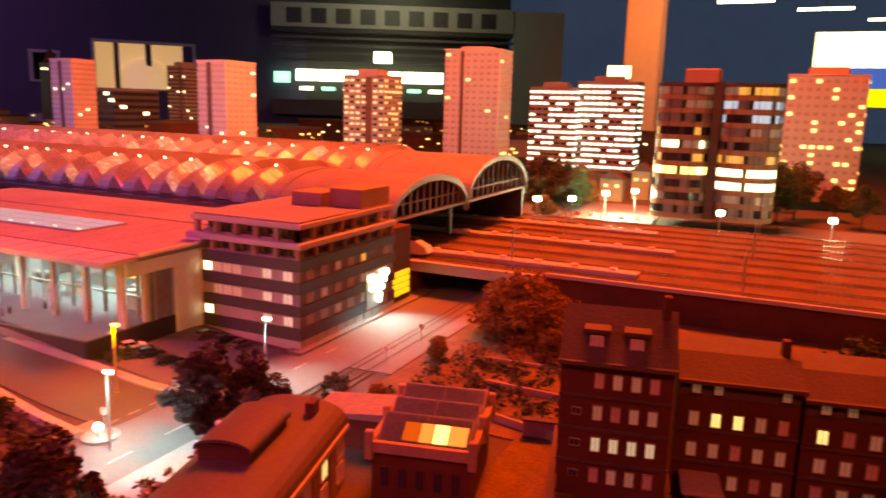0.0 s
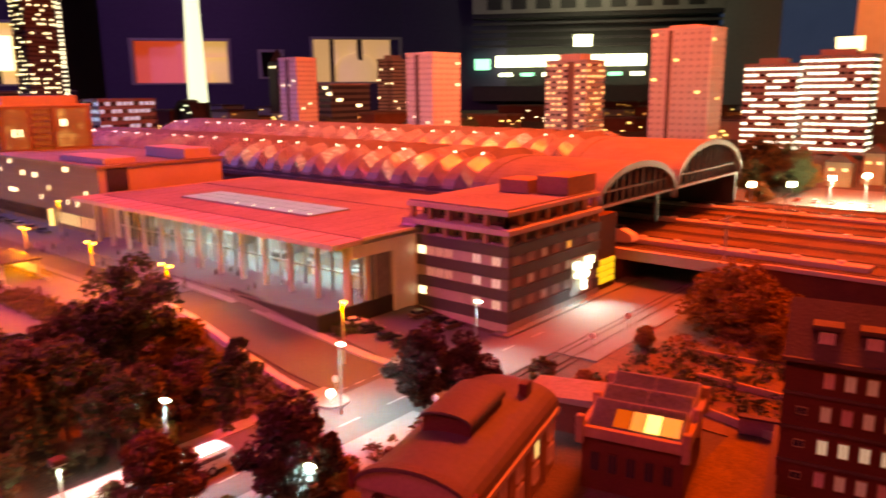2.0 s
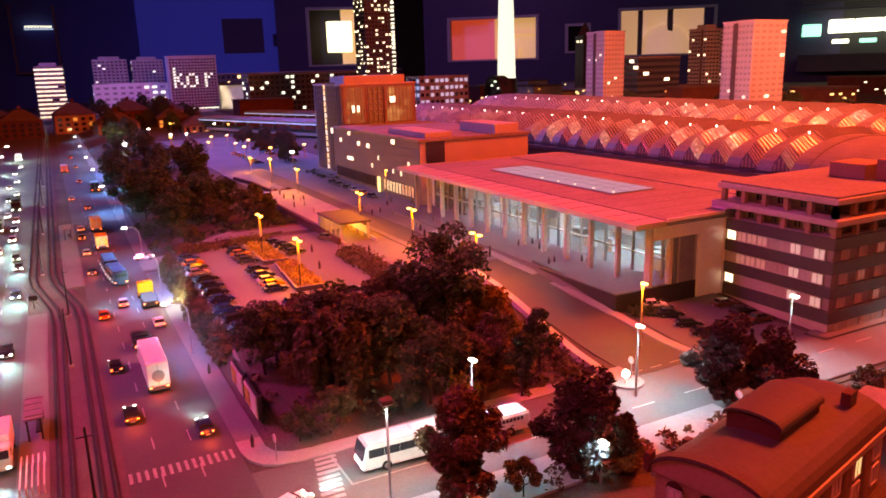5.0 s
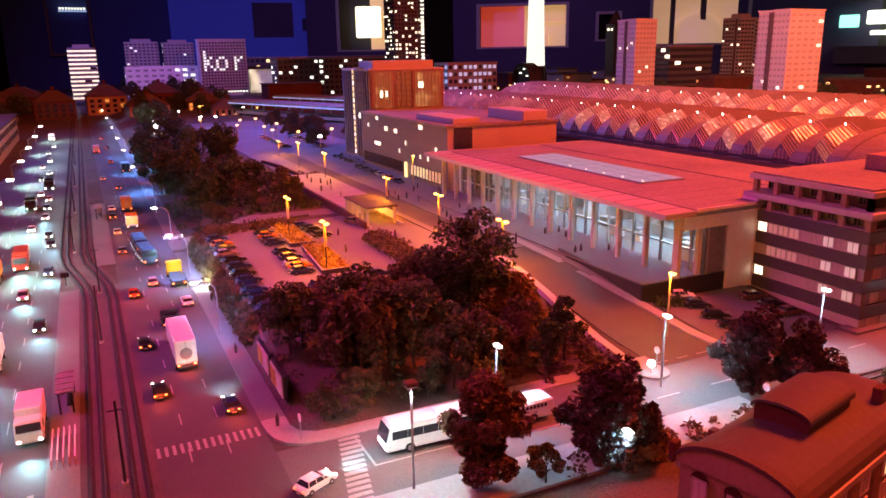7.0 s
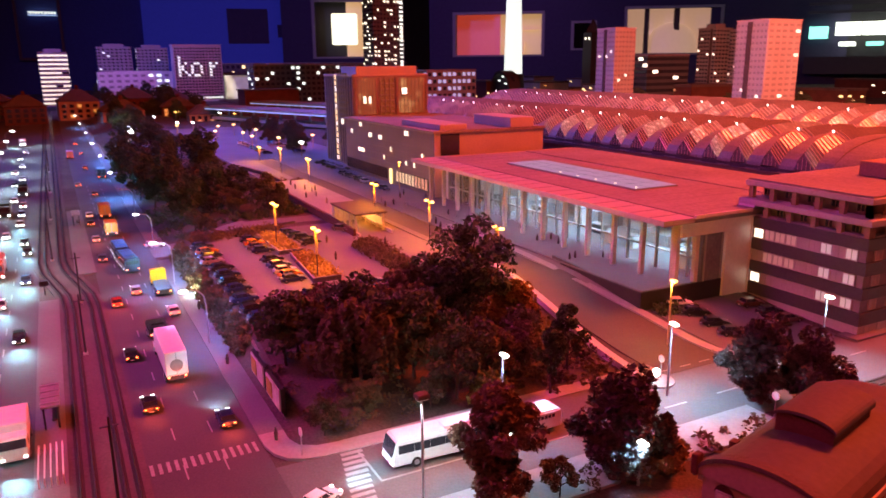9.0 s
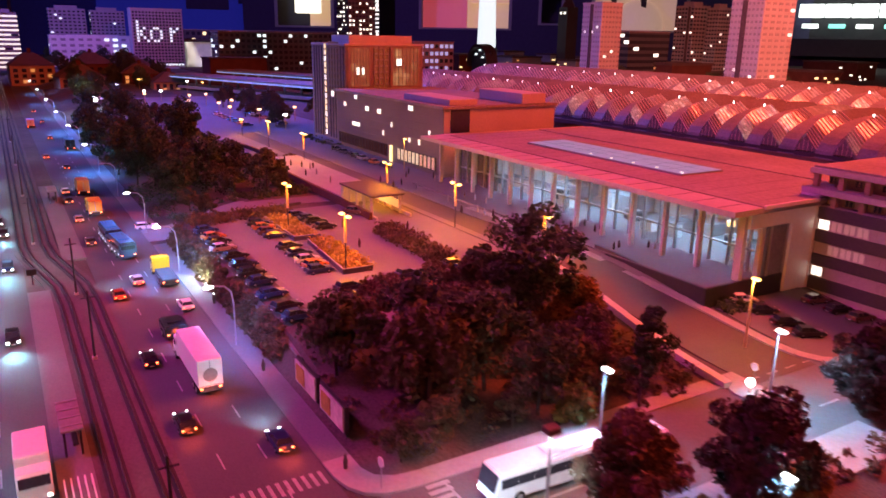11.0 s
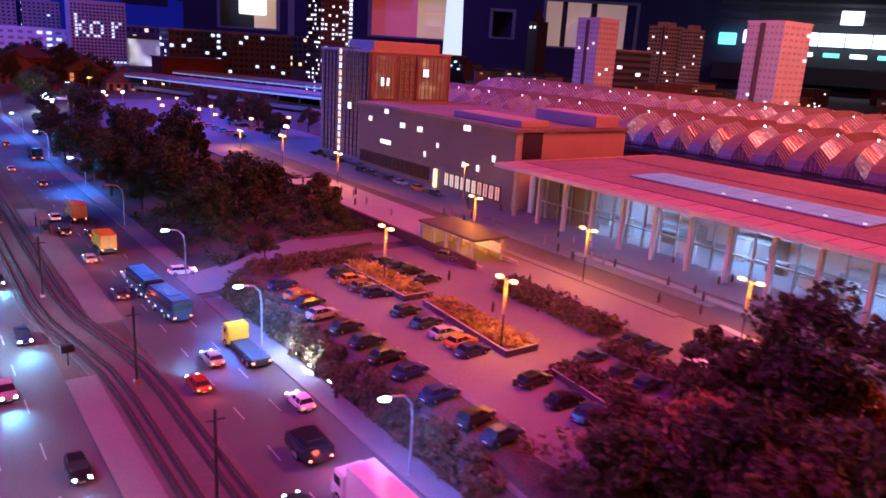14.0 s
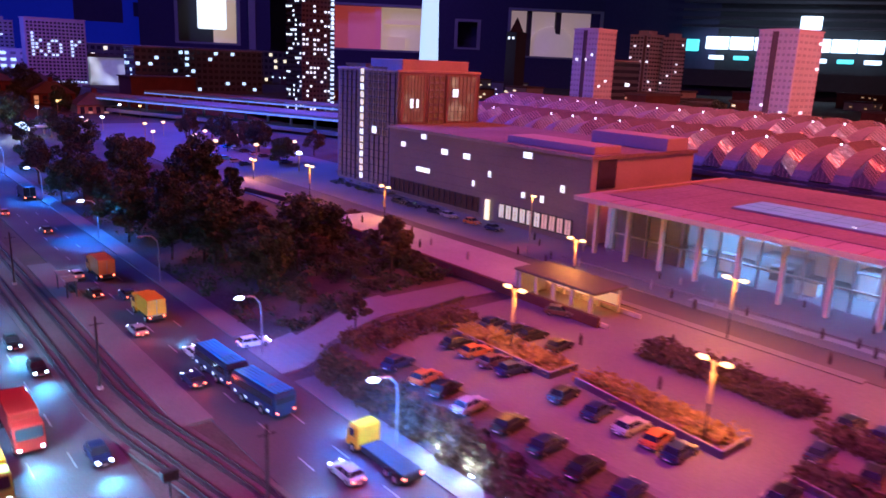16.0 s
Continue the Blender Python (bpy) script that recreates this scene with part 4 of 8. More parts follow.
for i in range(17):
    window(an, -2.475 + 0.0205 * i, AY0 - 0.0025, 0.074, 0.018, 0.034, "-y", M["glass_brown"], M["black"])
shop = thing("entrance_light", (-2.105, 0.819, 0.046), "narrow bright doorway in the annex front", "door")
part("door", boxes((-2.111, -2.099, 0.819, 0.823, 0.046, 0.092)), M["win_warm"], shop)

# ---- tower beside the annex ----
tw = thing("station_tower", (-2.66, 1.01, 0.03), "slim grey gridded station tower with a lit stair column", "building")
TX0, TX1, TY0, TY1, TZ = -2.812, -2.515, 0.862, 1.152, 0.362
part("wall", bevelled(0.0015, (TX0, TX1, TY0, TY1, 0.03, TZ)), M["beige"], tw)
part("roof", bevelled(0.001, (-2.67, -2.522, 0.880, 1.112, TZ, TZ + 0.030), (TX0 - 0.002, TX1 + 0.002, TY0 - 0.002, TY1 + 0.002, TZ - 0.004, TZ + 0.003)), M["concrete"], tw, "pale flat roof house")
grid_b = bmesh.new()
for i in range(12):
    x = TX0 + 0.028 + 0.0235 * i
    if abs(x + 2.680) > 0.014:
        box(grid_b, x - 0.0010, x + 0.0010, TY0 - 0.003, TY0 + 0.001, 0.05, TZ - 0.006)
for k in range(15):
    z = 0.06 + 0.0208 * k
    box(grid_b, TX0 + 0.01, -2.694, TY0 - 0.0026, TY0 + 0.001, z - 0.0008, z + 0.0008)
    box(grid_b, -2.668, TX1 - 0.004, TY0 - 0.0026, TY0 + 0.001, z - 0.0008, z + 0.0008)
part("facade_grid", grid_b, M["darkgrey"], tw, kind="stuff")
for k in range(15):
    window(tw, -2.681, TY0 - 0.0018, 0.064 + 0.0208 * k, 0.020, 0.0185, "-y", M["win_warm"] if k % 3 else M["win_white"], M["beige"])
for i in range(4):
    for k in range(6, 15):
        window(tw, -2.656 + 0.0235 * i + 0.012, TY0 - 0.0012, 0.0704 + 0.0208 * k, 0.019, 0.0175, "-y", M["win_bay"], M["beige"])
window(tw, -2.616, TY0 - 0.0035, 0.200, 0.026, 0.022, "-y", M["win_white"], M["steel"])
for y0, y1 in ((0.868, 0.962), (1.024, 1.148)):
    part("side_panel", boxes((TX1 - 0.001, TX1 + 0.003, y0, y1, 0.215, TZ - 0.008)), M["beige"], tw, "ribbed pale side panel")
    part("glow_bay", boxes((TX1 + 0.002, TX1 + 0.0035, y0 + 0.012, y1 - 0.014, 0.230, TZ - 0.012)), M["grille"], tw, "amber lit bay behind a grille")
    ribs = bmesh.new()
    for i in range(9):
        y = y0 + 0.004 + (y1 - y0 - 0.008) * i / 8
        box(ribs, TX1 + 0.002, TX1 + 0.0045, y - 0.0013, y + 0.0013, 0.217, TZ - 0.010)
    for i in range(6):
        box(ribs, TX1 + 0.002, TX1 + 0.0042, y0, y1, 0.238 + 0.0175 * i - 0.0006, 0.238 + 0.0175 * i + 0.0006)
    part("panel_rib", ribs, M["beige"], tw, kind="stuff")
for i in range(3):
    for k in range(7):
        window(tw, TX1 + 0.0015, 0.974 + 0.0185 * i, 0.226 + 0.0195 * k, 0.017, 0.018, "+x", M["win_bay"], M["steel"])
window(tw, TX1 + 0.0048, 0.905, 0.278, 0.012, 0.026, "+x", M["win_white"], M["steel"])
window(tw, TX1 + 0.0048, 0.924, 0.278, 0.010, 0.024, "+x", M["win_white"], M["steel"])
window(tw, TX1 + 0.0048, 1.057, 0.306, 0.024, 0.026, "+x", M["win_white"], M["steel"])

# ---- the train hall: two vaults of folded glass roof ----
vh = thing("train_hall", (-1.9, 1.8, 0.06), "twin-vaulted train hall with folded bands of glass roof", "building")


def vault(yc, half, zb, zt, a):
    """The arch at angle a, 0 on the near side to 180 on the far."""
    r = radians(a)
    return yc - half * math.cos(r), zb + (zt - zb) * math.sin(r) ** 0.85


def arch_strip(bm, yc, half, zb, zt, xa, za, xb, zbump, a0, a1, n, thick=0.003):
    """A band of the vault between two lines along x, each lifted off the arch by its own height."""
    rows = []
    for i in range(n + 1):
        a = a0 + (a1 - a0) * i / n
        y, z = vault(yc, half, zb, zt, a)
        k = 0.45 + 0.55 * (1 - math.sin(radians(a))) ** 0.8
        rows.append([bm.verts.new(p) for p in ((xa, y, z + za * k), (xb, y, z + zbump * k), (xb, y, z + zbump * k - thick), (xa, y, z + za * k - thick))])
    for p, q in zip(rows, rows[1:]):
        for k in range(4):
            bm.faces.new((p[k], p[(k + 1) % 4], q[(k + 1) % 4], q[k]))
    bm.faces.new(rows[0])
    bm.faces.new(rows[-1][::-1])
    bmesh.ops.recalc_face_normals(bm, faces=bm.faces)


gr = random.Random(77)
VAULTS = ((1.532, 0.197, 0.150, 0.238), (1.972, 0.228, 0.150, 0.262))
for v, (yc, half, zb, zt) in enumerate(VAULTS):
    bm = bmesh.new()
    arch_strip(bm, yc, half, zb, zt, -0.735, 0.0, -1.026, 0.0, 2, 178, 24)
    part("end_shell", bm, M["zinc"], vh, "smooth metal end of the vault")
    rim = bmesh.new()
    arch_strip(rim, yc, half + 0.004, zb, zt + 0.004, -0.727, 0.0, -0.737, 0.0, 0, 180, 24, 0.014)
    part("end_rim", rim, M["zinc"], vh)
    for j in range(25):
        xb = -1.0270 - 0.0868 * j
        band, back, gable, bars = (bmesh.new() for _ in range(4))
        arch_strip(band, yc, half, zb, zt, xb + 0.002, 0.004, xb - 0.038, 0.004, 1, 179, 18)
        part("arch_band", band, M["zinc"], vh)
        for a0, a1 in ((10, 28), (28, 46), (46, 64), (64, 116), (116, 170)):
            slope = bmesh.new()
            arch_strip(slope, yc, half, zb, zt, xb - 0.036, 0.002, xb - 0.064, 0.036, a0 + 0.3, a1 - 0.3, 4 if a1 - a0 < 20 else 8, 0.002)
            # Random panes glow themselves in place of light seen in the glass.
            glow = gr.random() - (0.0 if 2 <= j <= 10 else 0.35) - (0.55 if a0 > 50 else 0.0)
            part("roof_glazing", slope, M["hallglass_strong_glow" if glow > 0.72 else "hallglass_glow" if glow > 0.34 else "hallglass"], vh)
        arch_strip(back, yc, half, zb, zt, xb - 0.064, 0.036, xb - 0.0868, 0.002, 10, 170, 16, 0.002)
        part("roof_glazing", back, M["hallglass"], vh)
        for a in [*range(12, 65, 4), *range(116, 169, 4)]:
            y, z = vault(yc, half, zb, zt, a)
            k = 0.45 + 0.55 * (1 - math.sin(radians(a))) ** 0.8
            tube(bars, (xb - 0.036, y, z + 0.0032 * k), (xb - 0.064, y, z + 0.0372 * k), 0.0011, n=4)
        part("glazing_bar", bars, M["concrete"], vh, kind="stuff")
        y, z = vault(yc, half, zb, zt, 10)
        k = 0.45 + 0.55 * (1 - math.sin(radians(10))) ** 0.8
        p = [bm2 for bm2 in ((xb - 0.036, y, z + 0.001), (xb - 0.0868, y, z + 0.001), (xb - 0.064, y, z + 0.035 * k))]
        vs = [gable.verts.new(q) for q in p] + [gable.verts.new((q[0], q[1] + 0.003, q[2])) for q in p]
        gable.faces.new(vs[:3]), gable.faces.new(vs[3:][::-1])
        for q in range(3):
            gable.faces.new((vs[q], vs[(q + 1) % 3], vs[3 + (q + 1) % 3], vs[3 + q]))
        bmesh.ops.recalc_face_normals(gable, faces=gable.faces)
        gw = part("gable_window", gable, M["shedglass"], vh)
        gb = bmesh.new()
        for q in range(1, 5):
            x = xb - 0.036 - 0.0102 * q
            box(gb, x - 0.0005, x + 0.0005, y - 0.0008, y + 0.0005, z + 0.001, z + 0.001 + 0.033 * k * (1 - abs(q - 2.6) / 2.6))
        part("gable_bar", gb, M["concrete"], gw)
        yl, zl = vault(yc, half, zb, zt, 57)
        # White roof glints are drawn as small glowing blocks on the ridges.
        if j % 5 != 2:
            part("roof_lamp", bevelled(0.0006, (xb - 0.0655, xb - 0.0628, yl - 0.0015, yl + 0.0015, zl + 0.018, zl + 0.0255)), M["roof_glint"], vh)
part("side_wall", boxes((-3.15, -0.74, 1.336, 1.350, 0.06, 0.168), (-3.15, -0.74, 1.732, 1.742, 0.14, 0.168), (-3.15, -0.74, 2.198, 2.208, 0.06, 0.168)), M["darkgrey"], vh)
part("eave_gutter", boxes((-3.15, -0.735, 1.322, 1.336, 0.150, 0.160), (-3.15, -0.735, 1.729, 1.745, 0.168, 0.174)), M["darkgrey"], vh)
for x in [-0.78 - 0.16 * i for i in range(15)]:
    part("post", boxes((x - 0.005, x + 0.005, 1.730, 1.744, 0.07, 0.168)), M["black"], vh)
for yc, half, zb, zt in VAULTS:
    gl = bmesh.new()
    n = 22
    top = [vault(yc, half - 0.004, zb, zt - 0.004, 2 + 176 * i / n) for i in range(n + 1)]
    fr = [gl.verts.new((-0.741, y, z)) for y, z in top] + [gl.verts.new((-0.741, top[-1][0], 0.158)), gl.verts.new((-0.741, top[0][0], 0.158))]
    gl.faces.new(fr)
    bmesh.ops.solidify(gl, geom=gl.faces[:], thickness=0.002)
    part("end_glass", gl, M["shedglass"], vh, "dark glazed end screen")
    bars = bmesh.new()
    for i in range(1, 12):
        y = yc - half + 2 * half * i / 12
        zz = zb + (zt - zb) * math.sqrt(max(0.02, 1 - ((y - yc) / half) ** 2)) - 0.006
        box(bars, -0.740, -0.735, y - 0.0012, y + 0.0012, 0.158, zz)
    box(bars, -0.741, -0.733, yc - half, yc + half, 0.154, 0.160)
    box(bars, -0.740, -0.735, yc - half * 0.8, yc + half * 0.8, 0.185, 0.188)
    part("end_bar", bars, M["grey"], vh, kind="stuff")
for x in (-1.5, -2.3):
    lamp("platform_lamp", "AREA", (x, 1.6, 0.145), 0.25, (1.0, 0.72, 0.4), (x, 1.6, 0.0), 0.2)

# ---- viaduct, bridge, platforms, tracks ----
via = thing("railway_viaduct", (-0.4, 1.8, 0), "dark brick railway viaduct with a flat bridge over the street", "viaduct", kind="structure")
part("wall", boxes((-0.44, 3.0, 1.425, 2.28, -0.002, 0.062), (-3.2, -0.70, 1.40, 2.28, 0.0, 0.062), (-12, -3.2, 1.5, 2.3, 0.0, 0.055)), M["brick"], via)
part("bridge_deck", boxes((-0.70, -0.44, 1.40, 2.28, 0.046, 0.062), (-0.72, -0.42, 1.385, 1.400, 0.048, 0.070)), M["concrete"], via, "pale concrete bridge deck over the street")
part("parapet", boxes((-0.42, 3.0, 1.418, 1.426, 0.062, 0.070)), M["concrete"], via)
part("track_bed", boxes((-3.15, 3.0, 1.43, 2.27, 0.062, 0.0645)), M["ballast_pale"], via)
for i in range(9):
    y = 1.455 + 0.098 * i if i < 3 else 1.47 + 0.095 * i
    sl, rl = bmesh.new(), bmesh.new()
    for k in range(170):
        x = 1.2 - 0.0125 * k
        box(sl, x - 0.0018, x + 0.0018, y - 0.013, y + 0.013, 0.0643, 0.0662)
    for r in (-0.0082, 0.0082):
        box(rl, -3.1, 2.5, y + r - 0.0006, y + r + 0.0006, 0.066, 0.0685)
    part("sleeper", sl, M["sleeper"], via, kind="stuff")
    part("rail", rl, M["rail"], via)
for i, (y, x1) in enumerate(((1.502, -0.25), (1.79, -0.22), (2.05, -0.30))):
    pf = thing("station_platform", (-1.6, y, 0.062), "long pale platform edged in white beside the tracks", "platform", "station platforms")
    part("slab", bevelled(0.001, (-3.1, x1, y - 0.018, y + 0.018, 0.062, 0.074)), M["concrete"], pf)
    part("edge_line", boxes((-3.1, x1, y - 0.016, y - 0.013, 0.074, 0.0745), (-3.1, x1, y + 0.013, y + 0.016, 0.074, 0.0745)), M["mark"], pf)
    for k in range(7):
        part("bench", bevelled(0.0005, (x1 - 0.06 - 0.08 * k, x1 - 0.045 - 0.08 * k, y - 0.005, y + 0.005, 0.0745, 0.0795)), M["white"], pf)
train = thing("passenger_train", (-0.92, 1.462, 0.068), "white rounded express train with dark window band", "train")
bm = bmesh.new()
prism(bm, [(-1.6, 0.070), (-1.6, 0.110), (-0.78, 0.110), (-0.735, 0.101), (-0.705, 0.088), (-0.70, 0.074), (-0.71, 0.070)], 1.445, 1.479, 0.004, 0.095)
bmesh.ops.bevel(bm, geom=bm.edges[:], offset=0.002, segments=2, affect="EDGES")
part("body", bm, M["white"], train)
part("window_band", boxes((-1.6, -0.79, 1.4438, 1.4802, 0.089, 0.098)), M["glass_dark"], train)
part("windscreen", boxes((-0.752, -0.731, 1.450, 1.474, 0.099, 0.1045)), M["glass_dark"], train)
part("bogie", boxes((-0.80, -0.76, 1.452, 1.472, 0.0685, 0.072), (-1.2, -1.16, 1.452, 1.472, 0.0685, 0.072)), M["black"], train)


def mast(x, y):
    t = thing("catenary_mast", (x, y, 0.062), "slim grey catenary mast with a cross arm", "mast", "catenary masts")
    part("post", boxes((x - 0.0016, x + 0.0016, y - 0.0016, y + 0.0016, 0.062, 0.155)), M["steel"], t)
    part("arm", boxes((x - 0.0008, x + 0.0008, y - 0.04, y + 0.04, 0.147, 0.1495)), M["steel"], t)


for x in (-0.5, -0.05, 0.4, 0.85):
    for y in (1.44, 1.84, 2.24):
        mast(x, y)

# ---- office block ----
of = thing("office_block", (-0.795, 1.12, 0), "banded grey office block with roof terraces and lit windows", "building")
OX0, OX1, OY0, OY1 = -0.912, -0.682, 0.948, 1.262
part("plinth", boxes((OX0, OX1, OY0, OY1, 0, 0.016)), M["concrete"], of)
part("core", boxes((OX0 + 0.003, OX1 - 0.003, OY0 + 0.003, OY1 - 0.003, 0.016, 0.150)), M["grey"], of)
for z0, z1 in ((0.016, 0.036), (0.056, 0.073), (0.093, 0.112), (0.130, 0.148)):
    part("dark_band", boxes((OX0 + 0.03, OX1 + 0.001, OY0 - 0.001, OY1, z0, z1)), M["darkgrey"], of)
part("white_corner", boxes((OX0 - 0.002, OX0 + 0.030, OY0 - 0.003, OY1, 0, 0.175)), M["white"], of, "pale full-height corner slab")
for z in (0.046, 0.083, 0.121):
    for i in range(9):
        x = OX0 + 0.042 + 0.0205 * i
        m = M["win_white"] if (i == 0 and z != 0.083) else M["win_soft"] if i in (6, 8) else M["win_yellow"] if i in (1, 2, 3) and z > 0.06 else M["panel_pale"]
        window(of, x, OY0 + 0.001, z, 0.0205, 0.018, "-y", m, M["panel_pale"])
    for i in range(7):
        y = OY0 + 0.028 + 0.042 * i
        if i != 5:
            window(of, OX1 - 0.001, y, z + 0.001, 0.018, 0.016, "+x", M["win_amber"] if (i, z) == (4, 0.121) else M["win_dim"] if (i + int(z * 1000)) % 3 == 0 else M["panel_pale"], M["concrete"])
for i in range(9):
    window(of, OX1 + 0.0005, OY0 + 0.02 + 0.030 * i, 0.010, 0.010, 0.011, "+x", M["glass_pale"], M["concrete"])
for z0, z1, i0 in ((0.148, 0.166, 0.0), (0.176, 0.197, 0.012)):
    part("terrace_core", boxes((OX0 + 0.02 + i0, OX1 - 0.016 - i0, OY0 + 0.016 + i0, OY1, z0, z1)), M["ochre"], of, "set-back brownish terrace storey")
    for i in range(6):
        x = OX0 + 0.006 + i0 / 2 + (OX1 - OX0 - 0.012 - i0) * i / 5
        part("pier", boxes((x - 0.004, x + 0.004, OY0 + 0.002 + i0 / 2, OY0 + 0.010 + i0 / 2, z0, z1)), M["ochre"], of)
        window(of, x + 0.018, OY0 + 0.015 + i0, (z0 + z1) / 2, 0.014, 0.012, "-y", M["glass_dark"], M["ochre"]) if i < 5 else None
    for i in range(8):
        y = OY0 + 0.012 + (OY1 - OY0 - 0.02) * i / 7
        part("pier", boxes((OX1 - 0.010 - i0 / 2, OX1 - 0.002 - i0 / 2, y - 0.004, y + 0.004, z0, z1)), M["ochre"], of)
part("ledge", bevelled(0.001, (OX0 - 0.002, OX1 + 0.004, OY0 - 0.004, OY1, 0.166, 0.176), (OX0 + 0.004, OX1 - 0.002, OY0 + 0.002, OY1, 0.197, 0.206)), M["concrete"], of)
part("roof", boxes((OX0 + 0.008, OX1 - 0.006, OY0 + 0.006, OY1 - 0.004, 0.206, 0.209)), M["roof"], of)
part("roof_house", bevelled(0.001, (-0.76, -0.692, 1.15, 1.255, 0.209, 0.243), (-0.83, -0.765, 1.13, 1.20, 0.209, 0.234)), M["ochre"], of, "brown plant houses on the roof")
sg = thing("light_sign", (-0.678, 1.19, 0.05), "white glowing sign cluster on the office wall", "sign")
part("backing", boxes((-0.681, -0.6785, 1.150, 1.228, 0.020, 0.092)), M["steel"], sg)
for y0, y1, z0, z1 in ((1.155, 1.175, 0.072, 0.084), (1.200, 1.224, 0.074, 0.088), (1.168, 1.214, 0.064, 0.075), (1.178, 1.206, 0.050, 0.061), (1.186, 1.198, 0.028, 0.046), (1.160, 1.168, 0.054, 0.062)):
    part("tube", bevelled(0.001, (-0.678, -0.673, y0, y1, z0, z1)), M["sign_white"], sg)
lamp("sign_glow", "SPOT", (-0.650, 1.185, 0.085), 2.2, (0.28, 0.58, 1.0), (-0.615, 1.15, 0.0), 0.01, 0.9, 120)
ad = thing("entrance_tower", (-0.70, 1.31, 0), "dark red stair tower with a yellow light grid at street level", "building")
part("shaft", boxes((-0.75, -0.690, 1.264, 1.345, 0, 0.155)), M["brick"], ad)
for k in range(4):
    for i in range(2):
        part("grid_panel", boxes((-0.690, -0.686, 1.270 + 0.034 * i, 1.302 + 0.034 * i, 0.016 + 0.013 * k, 0.026 + 0.013 * k)), M["sign_yellow"], ad)

# ---- house with the barrel roof ----
bh = thing("barrel_roof_house", (-0.412, 0.495, 0), "pale house with a red-lit barrel roof and raised ventilator", "house", rz=14)
W, D, ZE, ZT = 0.051, 0.115, 0.070, 0.093
part("wall", boxes((-W, W, -D, D, 0, ZE)), M["ochre"], bh)


def barrel(bm, w, y0, y1, ze, zt, n=14, thick=0.003):
    rows = []
    for i in range(n + 1):
        a = math.pi * i / n
        rows.append([bm.verts.new((-w * math.cos(a), y, ze + (zt - ze) * math.sin(a) - d)) for y, d in ((y0, 0), (y1, 0), (y1, thick), (y0, thick))])
    for p, q in zip(rows, rows[1:]):
        for k in range(4):
            bm.faces.new((p[k], p[(k + 1) % 4], q[(k + 1) % 4], q[k]))
    bm.faces.new(rows[0]), bm.faces.new(rows[-1][::-1])
    bmesh.ops.recalc_face_normals(bm, faces=bm.faces)
    return bm


def arch_gable(bm, w, y, ze, zt, n=14, d=0.006):
    v = [bm.verts.new((-w * math.cos(math.pi * i / n), y, ze + (zt - ze) * math.sin(math.pi * i / n))) for i in range(n + 1)]
    f = bm.faces.new(v)
    r = bmesh.ops.extrude_face_region(bm, geom=[f])
    bmesh.ops.translate(bm, verts=[g for g in r["geom"] if isinstance(g, bmesh.types.BMVert)], vec=(0, d, 0))
    bmesh.ops.recalc_face_normals(bm, faces=bm.faces)
    return bm


part("roof", barrel(bmesh.new(), W + 0.003, -D + 0.004, D + 0.003, ZE, ZT), M["slate"], bh, "smooth curved sheet roof")
part("gable", arch_gable(bmesh.new(), W + 0.004, -D - 0.003, ZE - 0.001, ZT + 0.001), M["ochre"], bh, "curved pale gable wall")
part("gable_coping", barrel(bmesh.new(), W + 0.006, -D - 0.005, -D + 0.006, ZE, ZT + 0.004, thick=0.004), M["tile"], bh)
part("gable", arch_gable(bmesh.new(), W, D - 0.006, ZE - 0.001, ZT - 0.002), M["ochre"], bh)
VENT = barrel(bmesh.new(), 0.0265, -0.039, 0.047, 0.104, 0.113)
bmesh.ops.translate(VENT, verts=VENT.verts, vec=(-0.007, 0, 0))
part("ventilator", boxes((-0.031, 0.017, -0.036, 0.044, ZE + 0.012, 0.107)), M["brick"], bh, "dark shaded ventilator box")
part("ventilator_roof", VENT, M["slate"], bh)
part("chimney", boxes((W * 0.45, W * 0.62, D * 0.66, D * 0.80, ZT - 0.02, ZT + 0.010)), M["brick"], bh)
part("chimney", boxes((-W - 0.002, -W + 0.004, -D * 0.62, -D * 0.55, ZE, ZE + 0.012)), M["brick"], bh)
for i in range(5):
    for z in (0.022, 0.048):
        window(bh, W + 0.0005, -D + 0.024 + 0.047 * i, z, 0.017, 0.020, "+x", M["win_shop"] if (i, z) in ((1, 0.022), (3, 0.048)) else M["glass_pale"], M["white"])
    part("pilaster", boxes((W, W + 0.003, -D + 0.001 + 0.0465 * i, -D + 0.006 + 0.0465 * i, 0, ZE)), M["ochre"], bh)
part("cornice", boxes((W, W + 0.005, -D, D, ZE - 0.008, ZE - 0.002), (-W - 0.005, -W, -D, D, ZE - 0.008, ZE - 0.002)), M["concrete"], bh)
for gx in (-0.030, 0.0, 0.030):
    gw = bmesh.new()
    arc = [gw.verts.new((gx + 0.0085 * math.cos(math.pi * i / 8), -D - 0.0045, 0.061 + 0.0085 * math.sin(math.pi * i / 8))) for i in range(9)]
    gw.faces.new(arc)
    bmesh.ops.solidify(gw, geom=gw.faces[:], thickness=0.002)
    part("window_arch", gw, M["brick"], bh, "dark arched window head")
    part("corner_finial", bevelled(0.0008, (gx * 1.9 - 0.003, gx * 1.9 + 0.003, -D - 0.006, -D + 0.004, ZE - 0.002, ZE + 0.016)), M["brick"], bh) if gx else None
window(bh, 0.030, -D - 0.004, 0.052, 0.014, 0.022, "-y", M["glass_pale"], M["brick"])
window(bh, -0.030, -D - 0.004, 0.052, 0.014, 0.022, "-y", M["glass_pale"], M["concrete"])
window(bh, 0.0, -D - 0.004, 0.052, 0.014, 0.022, "-y", M["glass_pale"], M["brick"])
